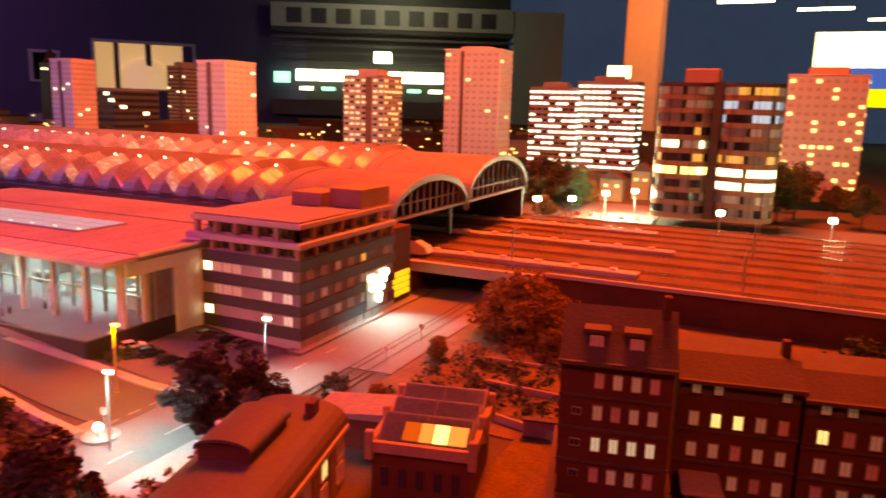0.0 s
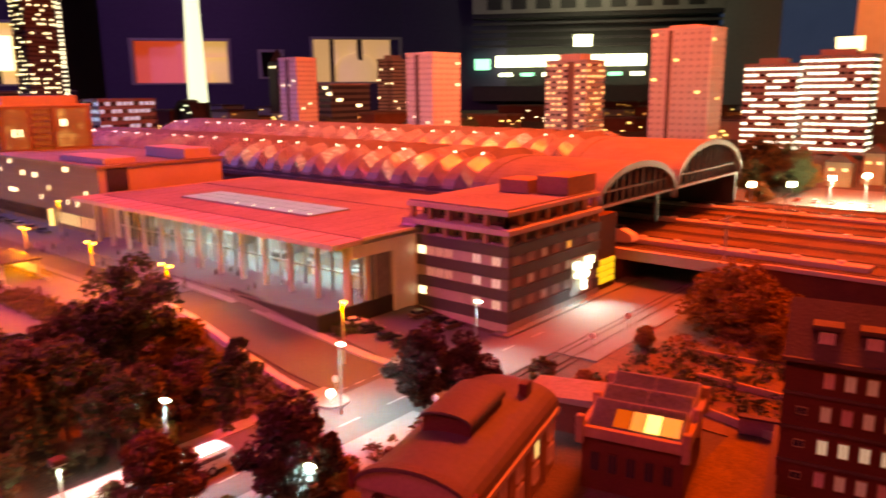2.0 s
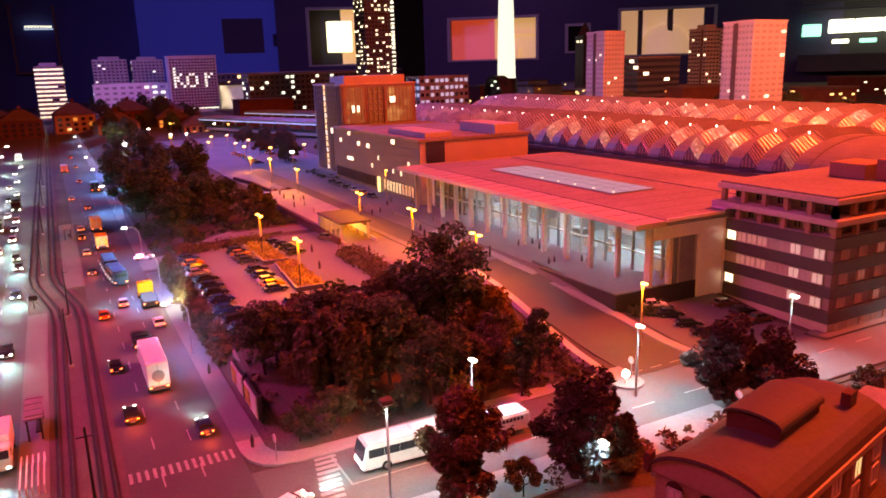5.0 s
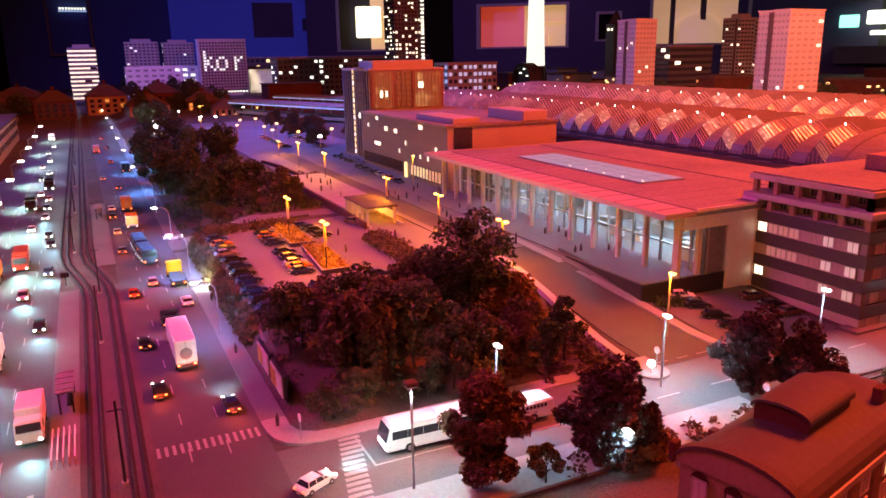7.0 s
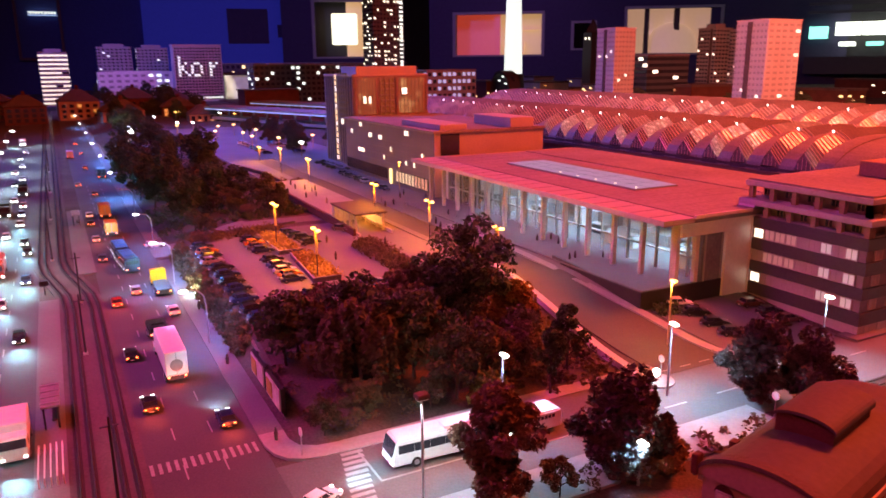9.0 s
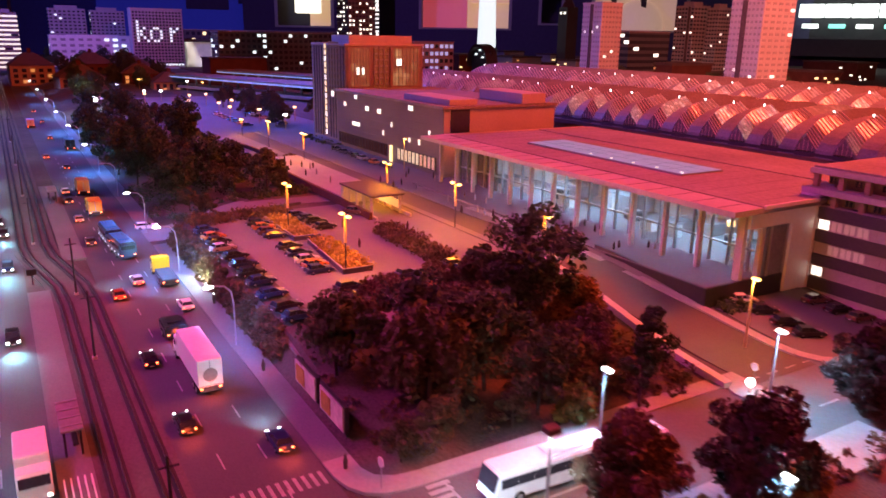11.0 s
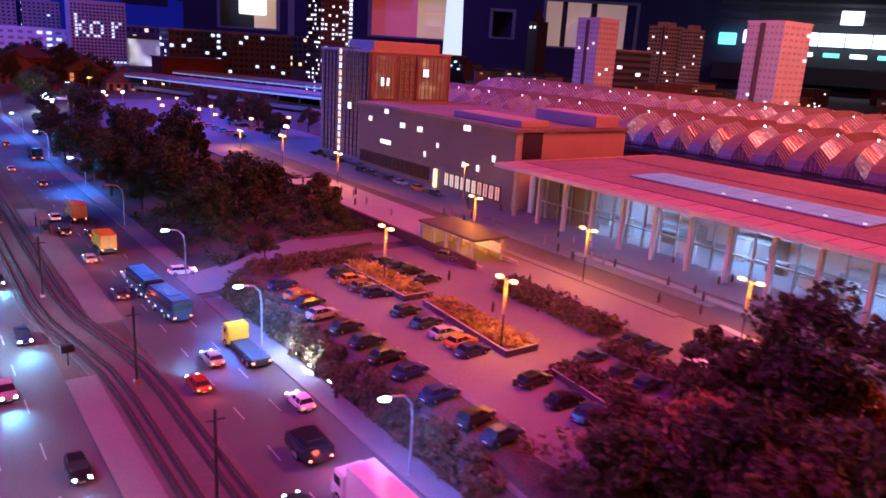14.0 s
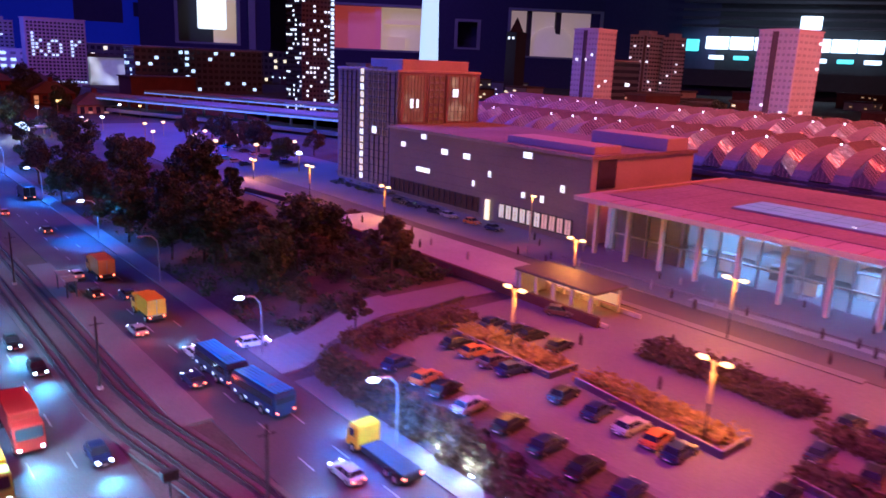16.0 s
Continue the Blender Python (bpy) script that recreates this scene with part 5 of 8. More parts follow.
window(bh, -0.014, -D - 0.004, 0.026, 0.014, 0.022, "-y", M["win_white"], M["concrete"])
window(bh, 0.014, -D - 0.004, 0.026, 0.014, 0.022, "-y", M["glass_pale"], M["concrete"])

# ---- workshop with glazed roof ----
ws = thing("workshop", (-0.31, 0.668, 0), "dark brick workshop with glazed shed roofs, one glowing orange", "workshop", rz=13)
part("wall", boxes((-0.05, 0.05, -0.062, 0.066, 0, 0.062)), M["brick"], ws)
part("parapet", boxes((-0.054, 0.054, -0.066, -0.060, 0.058, 0.069), (-0.054, -0.048, -0.060, 0.066, 0.058, 0.069), (0.048, 0.054, -0.060, 0.066, 0.058, 0.069)), M["ochre"], ws, "pale parapet with corner posts")
for i in range(3):
    y = -0.058 + 0.042 * i
    shed = bmesh.new()
    v = [shed.verts.new(p) for p in ((-0.047, y, 0.063), (0.047, y, 0.063), (0.047, y + 0.036, 0.084), (-0.047, y + 0.036, 0.084), (-0.047, y + 0.040, 0.063), (0.047, y + 0.040, 0.063))]
    for f in ((0, 1, 2, 3), (3, 2, 5, 4), (0, 3, 4), (1, 5, 2), (0, 4, 5, 1)):
        shed.faces.new([v[k] for k in f])
    bmesh.ops.recalc_face_normals(shed, faces=shed.faces)
    sp = part("shed_roof", shed, M["zinc"], ws)
    for k in range(2):
        x0, x1 = -0.045 + 0.0455 * k, -0.0005 + 0.0455 * k
        pn = bmesh.new()
        q = [pn.verts.new(p) for p in ((x0, y + 0.0035, 0.0664), (x1, y + 0.0035, 0.0664), (x1, y + 0.033, 0.0836), (x0, y + 0.033, 0.0836))]
        pn.faces.new(q)
        bmesh.ops.solidify(pn, geom=pn.faces[:], thickness=-0.0012)
        part("pane", pn, M["shedglass"], sp)
        if i == 0 and k == 1:
            for g0, g1, glow in ((-0.022, -0.006, "ember"), (-0.005, 0.008, "furnace"), (0.009, 0.024, "furnace_core"), (0.025, 0.043, "furnace")):
                gp = bmesh.new()
                q = [gp.verts.new(p) for p in ((g0, y + 0.0045, 0.0684), (g1, y + 0.0045, 0.0684), (g1, y + 0.024, 0.0798), (g0, y + 0.024, 0.0798))]
                gp.faces.new(q)
                bmesh.ops.solidify(gp, geom=gp.faces[:], thickness=-0.0010)
                part("glowing_pane", gp, M[glow], sp)
for x in (-0.052, 0.052):
    for y in (-0.064, 0.0, 0.064):
        part("corner_post", bevelled(0.0008, (x - 0.004, x + 0.004, y - 0.004, y + 0.004, 0.05, 0.080)), M["ochre"], ws)
for i in range(5):
    window(ws, -0.036 + 0.018 * i, -0.0625, 0.032, 0.010, 0.022, "-y", M["glass_dark"], M["brick"])
sh = thing("low_shed", (-0.425, 0.715, 0), "long low shed with a reddish felt roof", "shed", rz=13)
part("wall", boxes((-0.05, 0.05, -0.022, 0.034, 0, 0.038)), M["brick"], sh)
bm = bmesh.new()
prism(bm, [(-0.054, 0.038), (-0.054, 0.042), (0.054, 0.048), (0.054, 0.038)], -0.026, 0.038)
part("roof", bm, M["roof"], sh)
yd = thing("yard_wall", (-0.235, 0.80, 0), "low orange brick yard wall round the workshop court", "wall", rz=13)
part("wall", boxes((-0.02, 0.085, 0.02, 0.026, 0, 0.022), (0.02, 0.026, -0.16, 0.02, 0, 0.020)), M["ochre"], yd)
part("coping", boxes((-0.021, 0.086, 0.018, 0.028, 0.022, 0.0245), (0.018, 0.028, -0.16, 0.018, 0.020, 0.0225)), M["tile"], yd)


# ---- row of brick houses ----
def brick_house(x, y, w, d, eave, ridge, floors, cols, lit_at, dormers, label, z_first=0.022):
    t = thing("brick_house", (x, y, 0), label, "house", "row of brick houses", rz=11)
    part("wall", boxes((0, w, 0, d, 0, eave)), M["brick"], t)
    for k in range(1, floors):
        part("string_course", boxes((-0.001, w + 0.001, -0.002, 0.001, 0.004 + (eave - 0.006) * k / floors, 0.007 + (eave - 0.006) * k / floors)), M["tile"], t)
    front, back = (0.5, eave + 0.0005) if dormers else (0.30, ridge - 0.004)
    base = eave if dormers else eave + 0.017
    if not dormers:
        band = part("mansard_band", boxes((0, w, -0.001, d, eave, base)), M["slate"], t, "slate-hung attic storey")
        for i in (0, 1, 4):
            window(t, w * (0.14 + 0.185 * i), -0.0018, eave + 0.009, w * 0.08, 0.0125, "-y", M["win_dim"], M["slate"])
    rf = bmesh.new()
    v = [rf.verts.new(p) for p in ((-0.002, -0.006, base), (w + 0.002, -0.006, base), (w + 0.002, d * front, ridge), (-0.002, d * front, ridge), (w + 0.002, d + 0.006, back), (-0.002, d + 0.006, back), (w + 0.002, d + 0.006, base), (-0.002, d + 0.006, base))]
    for f in ((0, 1, 2, 3), (3, 2, 4, 5), (5, 4, 6, 7), (0, 3, 5, 7), (1, 6, 4, 2), (0, 7, 6, 1)):
        rf.faces.new([v[i] for i in f])
    bmesh.ops.recalc_face_normals(rf, faces=rf.faces)
    r = part("roof", rf, M["tile"], t, "dull tiled pitched roof")
    part("gutter", boxes((-0.003, w + 0.003, -0.009, -0.005, base - 0.002, base + 0.002)), M["tile"], t)
    for k in range(floors):
        for i in range(cols):
            z = z_first + (eave - 0.012) * k / floors
            wx = w * (0.35 + 0.49 * i / max(1, cols - 1)) if cols == 4 else w * (0.14 + 0.74 * i / (cols - 1))
            window(t, wx, -0.0008, z, w * 0.088, 0.0165, "-y", M["win_soft" if cols == 4 else "win_shop"] if (k, i) in lit_at else M["win_dim" if (k + i) % 3 else "glass_pale"], M["ochre"])
            if cols == 4 and i == 0 and k < 3:
                window(t, w * 0.16, -0.0008, z, w * 0.09, 0.008, "-y", M["glass_dark"], M["ochre"])
    for i in range(dormers):
        dx = w * (0.30 + 0.36 * i)
        dm = part("dormer", boxes((dx - 0.010, dx + 0.010, 0.010, 0.040, eave + 0.008, eave + 0.028)), M["tile"], t)
        part("dormer_roof", boxes((dx - 0.013, dx + 0.013, 0.006, 0.042, eave + 0.028, eave + 0.032)), M["tile"], dm)
        window(t, dx, 0.009, eave + 0.018, 0.013, 0.014, "-y", M["glass_pale"], M["white"])
    part("chimney", bevelled(0.0006, (w * 0.88, w * 0.95, d * 0.40, d * 0.52, ridge - 0.02, ridge + 0.016)), M["brick"], t)
    return t


brick_house(-0.186, 0.703, 0.110, 0.088, 0.148, 0.196, 4, 4, ((1, 0), (1, 1), (1, 2), (1, 3)), 2, "tall dark red brick house with white windows and dormers", 0.027)
brick_house(-0.076, 0.760, 0.116, 0.10, 0.112, 0.150, 3, 5, ((2, 1), (2, 2)), 0, "lower dark red brick house with two lit windows", 0.021)
brick_house(0.042, 0.783, 0.130, 0.10, 0.104, 0.142, 3, 5, ((2, 0),), 0, "low brick house half hidden behind a tree")
brick_house(0.176, 0.809, 0.130, 0.10, 0.110, 0.148, 3, 5, (), 0, "low brick house at the row's end")
pc = thing("porch_roof", (-0.066, 0.735, 0), "pale round-ended porch canopy before the brick house", "porch", rz=11)
part("canopy", bevelled(0.002, (0, 0.04, -0.03, 0.02, 0.028, 0.034)), M["ochre"], pc)
part("post", cyl(bmesh.new(), 0.006, -0.024, 0, 0.028, 0.002), M["ochre"], pc)
part("post", cyl(bmesh.new(), 0.034, -0.024, 0, 0.028, 0.002), M["ochre"], pc)

# ---- shelter on the forecourt ----
sl = thing("stair_shelter", (-1.60, 0.51, 0.042), "flat-roofed glazed shelter over stairs, lit warm inside", "shelter", rz=0)
part("roof", bevelled(0.001, (-1.675, -1.515, 0.480, 0.555, 0.083, 0.087)), M["slate"], sl)
for x in (-1.665, -1.632, -1.597, -1.562, -1.527):
    part("post", boxes((x - 0.002, x + 0.002, 0.484, 0.489, 0.042, 0.083)), M["concrete"], sl)
    part("post", boxes((x - 0.002, x + 0.002, 0.547, 0.552, 0.042, 0.083)), M["concrete"], sl)
part("parapet", boxes((-1.675, -1.49, 0.478, 0.483, 0.042, 0.049), (-1.675, -1.49, 0.553, 0.557, 0.042, 0.050), (-1.675, -1.670, 0.483, 0.553, 0.042, 0.083)), M["concrete"], sl)
# Warm light on the inner wall is put in as this panel's emission.
part("glow_panel", boxes((-1.665, -1.525, 0.5445, 0.5465, 0.056, 0.072)), M["win_amber"], sl, "glowing panel for warm light on the inner wall")
lamp("shelter_lamp", "POINT", (-1.59, 0.515, 0.075), 0.12, (1.0, 0.33, 0.05), None, 0.008)

# ---- billboard by the park ----
bb = thing("billboard", (-0.895, 0.125, 0.003), "two pale poster boards on posts beside the pavement", "billboard")
for i, x in enumerate((-0.965, -0.890)):
    pb = part("board", boxes((x, x + 0.066, 0.124, 0.128, 0.010, 0.040)), M["black"], bb)
    part("poster", boxes((x + 0.003, x + 0.063, 0.1225, 0.124, 0.012, 0.038)), M["banner_poster"], pb, "pale blurred poster")
    part("post", boxes((x + 0.006, x + 0.009, 0.128, 0.131, 0.003, 0.039)), M["black"], bb)
    part("post", boxes((x + 0.056, x + 0.059, 0.128, 0.131, 0.003, 0.039)), M["black"], bb)
    part("picture_bar", boxes((x + 0.008, x + 0.032, 0.1215, 0.1225, 0.015, 0.035)), M["leaf_yellow"], pb)

# ---- tram stop shelters ----
def tram_shelter(x, y):
    t = thing("tram_shelter", (x, y, 0.0034), "small grey tram stop shelter with a ribbed roof", "shelter", "tram shelters")
    part("roof", bevelled(0.0006, (x - 0.034, x + 0.034, y - 0.010, y + 0.010, 0.030, 0.0325)), M["zinc"], t)
    for i in range(4):
        part("roof_rib", boxes((x - 0.030 + 0.018 * i, x - 0.027 + 0.018 * i, y - 0.010, y + 0.010, 0.0325, 0.0336)), M["steel"], t)
    for i in (-0.030, 0.030):
        part("post", boxes((x + i - 0.001, x + i + 0.001, y - 0.008, y - 0.006, 0.0034, 0.030)), M["black"], t)
        part("post", boxes((x + i - 0.001, x + i + 0.001, y + 0.006, y + 0.008, 0.0034, 0.030)), M["black"], t)
    part("back_panel", boxes((x - 0.03, x + 0.03, y + 0.006, y + 0.0075, 0.008, 0.026)), M["glass_dark"], t)
    part("bench", boxes((x - 0.02, x + 0.02, y, y + 0.005, 0.008, 0.010)), M["sleeper"], t)


tram_shelter(-0.955, -0.110)
tram_shelter(-2.16, -0.046)
for y in [-0.123 + 0.0055 * i for i in range(5)]:
    rl = thing("railing", (-0.83, y, 0.0034), "short pale safety railing on the tram platform", "railing", "tram platform railings")
    part("bar", boxes((-0.868, -0.792, y - 0.0007, y + 0.0007, 0.012, 0.0135)), M["white"], rl)
    part("post", boxes((-0.868, -0.8664, y - 0.0007, y + 0.0007, 0.0034, 0.012)), M["white"], rl)
    part("post", boxes((-0.7936, -0.792, y - 0.0007, y + 0.0007, 0.0034, 0.012)), M["white"], rl)


def tram_mast(x, y):
    t = thing("tram_mast", (x, y, 0.002), "black tram catenary mast between the tracks", "mast", "tram masts")
    part("post", cyl(bmesh.new(), x, y, 0.002, 0.092, 0.0017, 0.0012, 8), M["black"], t)
    part("arm", boxes((x - 0.0007, x + 0.0007, y - 0.008, y + 0.008, 0.082, 0.083)), M["black"], t)
    part("foot", boxes((x - 0.003, x + 0.003, y - 0.003, y + 0.003, 0.002, 0.006)), M["concrete"], t)


for x, y in ((-0.73, -0.057), (-1.154, -0.067), (-1.42, -0.063)):
    tram_mast(x, y)
for x in (-1.763, -2.25, -2.75, -3.3):
    tram_mast(x, -0.062 + tram_shift(x))
sp = thing("sign_post", (-1.50, -0.118, 0.0034), "small dark sign box on a post by the track", "sign")
part("post", cyl(bmesh.new(), -1.50, -0.118, 0.003, 0.026, 0.001, n=6), M["black"], sp)
part("box", boxes((-1.504, -1.496, -0.125, -0.111, 0.020, 0.029)), M["black"], sp)

# ---- far city ----
high_rise(-3.60, -3.44, 2.79, 2.94, 0.04, 0.582, 20, 8, 6, "tower_white", 0.025, "win_white", "pale twin-slab tower block with a dark stair strip", 3, (0.42, 0.56), crown=0.004)
high_rise(-2.562, -2.390, 2.76, 2.975, 0.04, 0.572, 20, 8, 5, "tower_white", 0.02, "win_white", "pale tower block with a rust stair strip beside the hall", 5, (0.36, 0.50), crown=0.004)
high_rise(-4.66, -4.47, 4.68, 4.86, 0.04, 0.655, 20, 6, 5, "grey", 0.06, "win_white", "dull grey tower block with few lit windows", 48, (0.70, 0.80))
high_rise(-4.44, -4.33, 4.80, 4.95, 0.04, 0.640, 20, 4, 5, "grey", 0.04, "win_white", "slim grey tower block behind the hall", 9)
high_rise(-2.03, -1.80, 3.20, 3.38, 0.04, 0.530, 18, 7, 5, "grey", 0.55, "win_shop", "dark tower block with many warm lit windows", 11, (0.55, 0.70))
high_rise(-1.425, -1.165, 3.08, 3.24, 0.04, 0.640, 22, 8, 4, "tower_white", 0.03, "win_warm", "tall pale tower block with a projecting crown", 13, (0.30, 0.36), crown=0.012)
high_rise(-1.56, -1.44, 3.6, 3.75, 0.04, 0.50, 16, 4, 4, "grey", 0.5, "win_white", "slim tower block with lit windows", 14)
high_rise(-1.44, -1.16, 4.34, 4.50, 0.04, 0.520, 14, 7, 4, "grey", 0.74, "win_bright", "brightly lit white apartment block", 15, wx=0.74, wz=0.40)
high_rise(-1.17, -0.82, 4.42, 4.60, 0.04, 0.560, 15, 9, 4, "grey", 0.74, "win_bright", "wide brightly lit white apartment block", 16, wx=0.74, wz=0.40)
high_rise(-0.78, -0.66, 5.2, 5.3, 0.04, 0.40, 9, 5, 4, "grey", 0.6, "win_cool", "small block with cool lit windows", 17)
high_rise(-0.03, 0.27, 3.52, 3.70, 0.04, 0.565, 15, 9, 5, "tower_white", 0.24, "win_warm", "pale apartment tower with scattered warm windows", 18)
high_rise(-5.30, -5.10, 2.01, 2.24, 0.04, 1.30, 44, 7, 9, "darkgrey", 0.30, "win_white", "dark skyscraper dotted with white lit windows", 21, wx=0.5, wz=0.42)
sky_t = thing("skyscraper_light_band", (-5.09, 2.22, 0.04), "bright column of lights on the skyscraper's corner", "light")
for k in range(42):
    part("lamp", boxes((-5.096, -5.092, 2.212, 2.236, 0.10 + 0.0285 * k, 0.112 + 0.0285 * k)), M["win_cool"], sky_t)
high_rise(-9.1, -8.92, 0.43, 0.77, 0.04, 0.60, 16, 4, 8, "grey", 0.06, "win_cool", "pale far tower block", 23)
high_rise(-9.1, -8.92, 0.82, 1.14, 0.04, 0.59, 16, 4, 8, "grey", 0.06, "win_cool", "pale far tower block", 24)
high_rise(-8.2, -8.0, -0.12, 0.12, 0.04, 0.53, 12, 4, 4, "grey", 0.95, "storey", "far block ringed by white lit storeys", 25, wx=0.95, wz=0.4)
high_rise(-8.9, -8.7, 0.40, 1.20, 0.04, 0.34, 5, 4, 10, "white", 0.05, "win_cool", "low pale block before the far towers", 26, crown=0.005)

# The block whose lit windows spell running letters.
lt = thing("letter_block", (-8.22, 1.32, 0.04), "wide pale block whose lit windows form letters", "building")
part("wall", bevelled(0.002, (-8.30, -8.14, 1.08, 1.56, 0.04, 0.605)), M["concrete"], lt)
part("roof", boxes((-8.305, -8.135, 1.075, 1.565, 0.605, 0.612)), M["concrete"], lt)
dim, on_ = bmesh.new(), bmesh.new()
GLYPH = ("1000000000000", "1000000000000", "1010011000101", "1100100100110", "1100100100100", "1010100100100", "1001011000100")
for k in range(17):
    for i in range(15):
        y, z = 1.105 + 0.0307 * i, 0.10 + 0.0295 * k
        r = 13 - k
        hit_ = 0 <= r < 7 and 1 <= i < 14 and GLYPH[r][i - 1] == "1"
        box(on_ if hit_ else dim, -8.142, -8.136, y - 0.009, y + 0.009, z - 0.008, z + 0.008)
for i in range(15):
    box(on_, -8.142, -8.136, 1.096 + 0.0307 * i, 1.114 + 0.0307 * i, 0.074, 0.088)
part("window", dim, M["glass_dark"], lt, kind="stuff")
part("lit_window", on_, M["win_cool"], lt, kind="stuff")


def long_block(name, x0, x1, y0, y1, z0, z1, rows, cols, wall, chance, light, label, seed, wx=0.6):
    r = random.Random(seed)
    t = thing(name, ((x0 + x1) / 2, (y0 + y1) / 2, z0), label, "building", "far low blocks")
    part("wall", boxes((x0, x1, y0, y1, z0, z1)), M[wall], t)
    part("roof", boxes((x0 - 0.004, x1 + 0.004, y0 - 0.004, y1 + 0.004, z1, z1 + 0.008)), M["roof"], t)
    on = {(s, i, k): r.random() < chance for s in range(4) for i in range(60) for k in range(rows)}
    part("window", facade(bmesh.new(), x0, x1, y0, y1, z0 + 0.02, z1, cols[0], cols[1], rows, wx, 0.5, lambda s, i, k: not on[s, i, k]), M["glass_dark"], t, kind="stuff")
    part("lit_window", facade(bmesh.new(), x0, x1, y0, y1, z0 + 0.02, z1, cols[0], cols[1], rows, wx, 0.5, lambda s, i, k: on[s, i, k], 0.003), M[light], t, kind="stuff")


long_block("office_row", -7.3, -7.05, 1.62, 2.70, 0.04, 0.40, 7, (4, 22), "darkgrey", 0.14, "win_cool", "long dark office row with scattered cool windows", 31)
long_block("office_row", -5.0, -4.78, 2.27, 2.66, 0.04, 0.352, 6, (4, 10), "grey", 0.55, "win_blue", "low office block with rows of bluish windows", 32)
long_block("office_row", -4.25, -4.0, 3.55, 3.93, 0.04, 0.44, 9, (6, 8), "darkgrey", 0.06, "win_white", "ribbed grey slab block behind the train hall", 33, 1.0)
long_block("office_row", -9.5, -9.3, 1.7, 4.2, 0.04, 0.42, 5, (4, 40), "darkgrey", 0.18, "win_warm", "far dark block with warm and cool windows", 34)
wh = thing("warehouse", (-6.45, 1.58, 0.04), "plain rust-brown warehouse beside the railway", "warehouse")
part("wall", boxes((-6.6, -6.33, 1.36, 1.82, 0.04, 0.196)), M["brick"], wh)
part("roof", boxes((-6.61, -6.32, 1.35, 1.83, 0.196, 0.204)), M["tile"], wh)

# Western platforms, lit blue.
for i, (ox, label) in enumerate(((0.0, "long blue-lit platform canopy on the western viaduct"), (0.45, "second platform canopy on the western viaduct"))):
    cn = thing("platform_canopy", (-4.4 - ox, 1.25 + ox, 0.055), label, "canopy", "western platform canopies", rz=-160)
    part("roof", bevelled(0.002, (-1.0, 1.0, -0.10, 0.10, 0.075, 0.083)), M["roof"], cn)
    part("light_strip", boxes((-1.0, 1.0, 0.098, 0.104, 0.064, 0.071)), M["win_blue"], cn)
    part("slab", boxes((-1.0, 1.0, -0.08, 0.08, 0.0, 0.016)), M["concrete"], cn)
    for k in range(14):
        part("post", boxes((-0.95 + 0.145 * k, -0.94 + 0.145 * k, -0.005, 0.005, 0.016, 0.075)), M["steel"], cn)
em = thing("railway_embankment", (-4.4, 1.35, 0), "low dark railway embankment wall under the western platforms", "embankment", rz=-160, kind="structure")
part("wall", boxes((-1.2, 1.6, -0.5, 0.13, 0, 0.055)), M["brick"], em)

# Television tower, floodlight put in as the shaft's own glow, with its dark pavilion.
tv = thing("television_tower", (-6.28, 3.94, 0.04), "slender white television tower shaft, floodlight put in as glow", "tower")
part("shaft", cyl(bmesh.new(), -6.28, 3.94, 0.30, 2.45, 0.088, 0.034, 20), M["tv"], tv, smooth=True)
part("foot", cyl(bmesh.new(), -6.28, 3.94, 0.04, 0.30, 0.12, 0.10, 20), M["black"], tv)
pv = thing("arched_pavilion", (-4.96, 3.02, 0.04), "dark arched glass pavilion", "pavilion")
bm = barrel(bmesh.new(), 0.135, -0.05, 0.05, 0.20, 0.345, thick=0.022)
bmesh.ops.translate(bm, verts=bm.verts, vec=(-4.96, 3.02, 0))
part("arch", bm, M["black"], pv)
part("glass", boxes((-5.08, -4.84, 3.01, 3.03, 0.04, 0.30)), M["glass_dark"], pv)
for x, z in ((-5.02, 0.27), (-4.97, 0.30), (-4.93, 0.25), (-4.90, 0.28)):
    part("lamp", bevelled(0.002, (x - 0.012, x + 0.012, 3.0, 3.01, z - 0.006, z + 0.006)), M["win_cool"], pv)
rt = thing("dark_tower", (-5.6, 4.35, 0.04), "dark church tower with two small lights", "tower")
part("shaft", boxes((-5.66, -5.54, 4.29, 4.41, 0.04, 0.66)), M["black"], rt)
bm = bmesh.new()
cyl(bm, -5.6, 4.35, 0.66, 0.78, 0.08, 0.004, 4)
part("spire", bm, M["black"], rt)
part("light", boxes((-5.635, -5.615, 4.286, 4.291, 0.60, 0.62), (-5.585, -5.565, 4.286, 4.291, 0.60, 0.62)), M["win_white"], rt)

lp = thing("rooftop_sign", (-0.95, 4.5, 0.568), "white glowing panel on the apartment block's roof", "sign")
part("panel", bevelled(0.003, (-1.02, -0.885, 4.49, 4.51, 0.585, 0.660)), M["banner_white"], lp)
part("stand", boxes((-0.99, -0.98, 4.495, 4.505, 0.555, 0.585), (-0.925, -0.915, 4.495, 4.505, 0.555, 0.585)), M["black"], lp)

# Round glazed office building with ribbon floors.
rb = thing("round_office", (-0.23, 2.75, 0.04), "round-cornered glazed office building with glowing floors", "building")


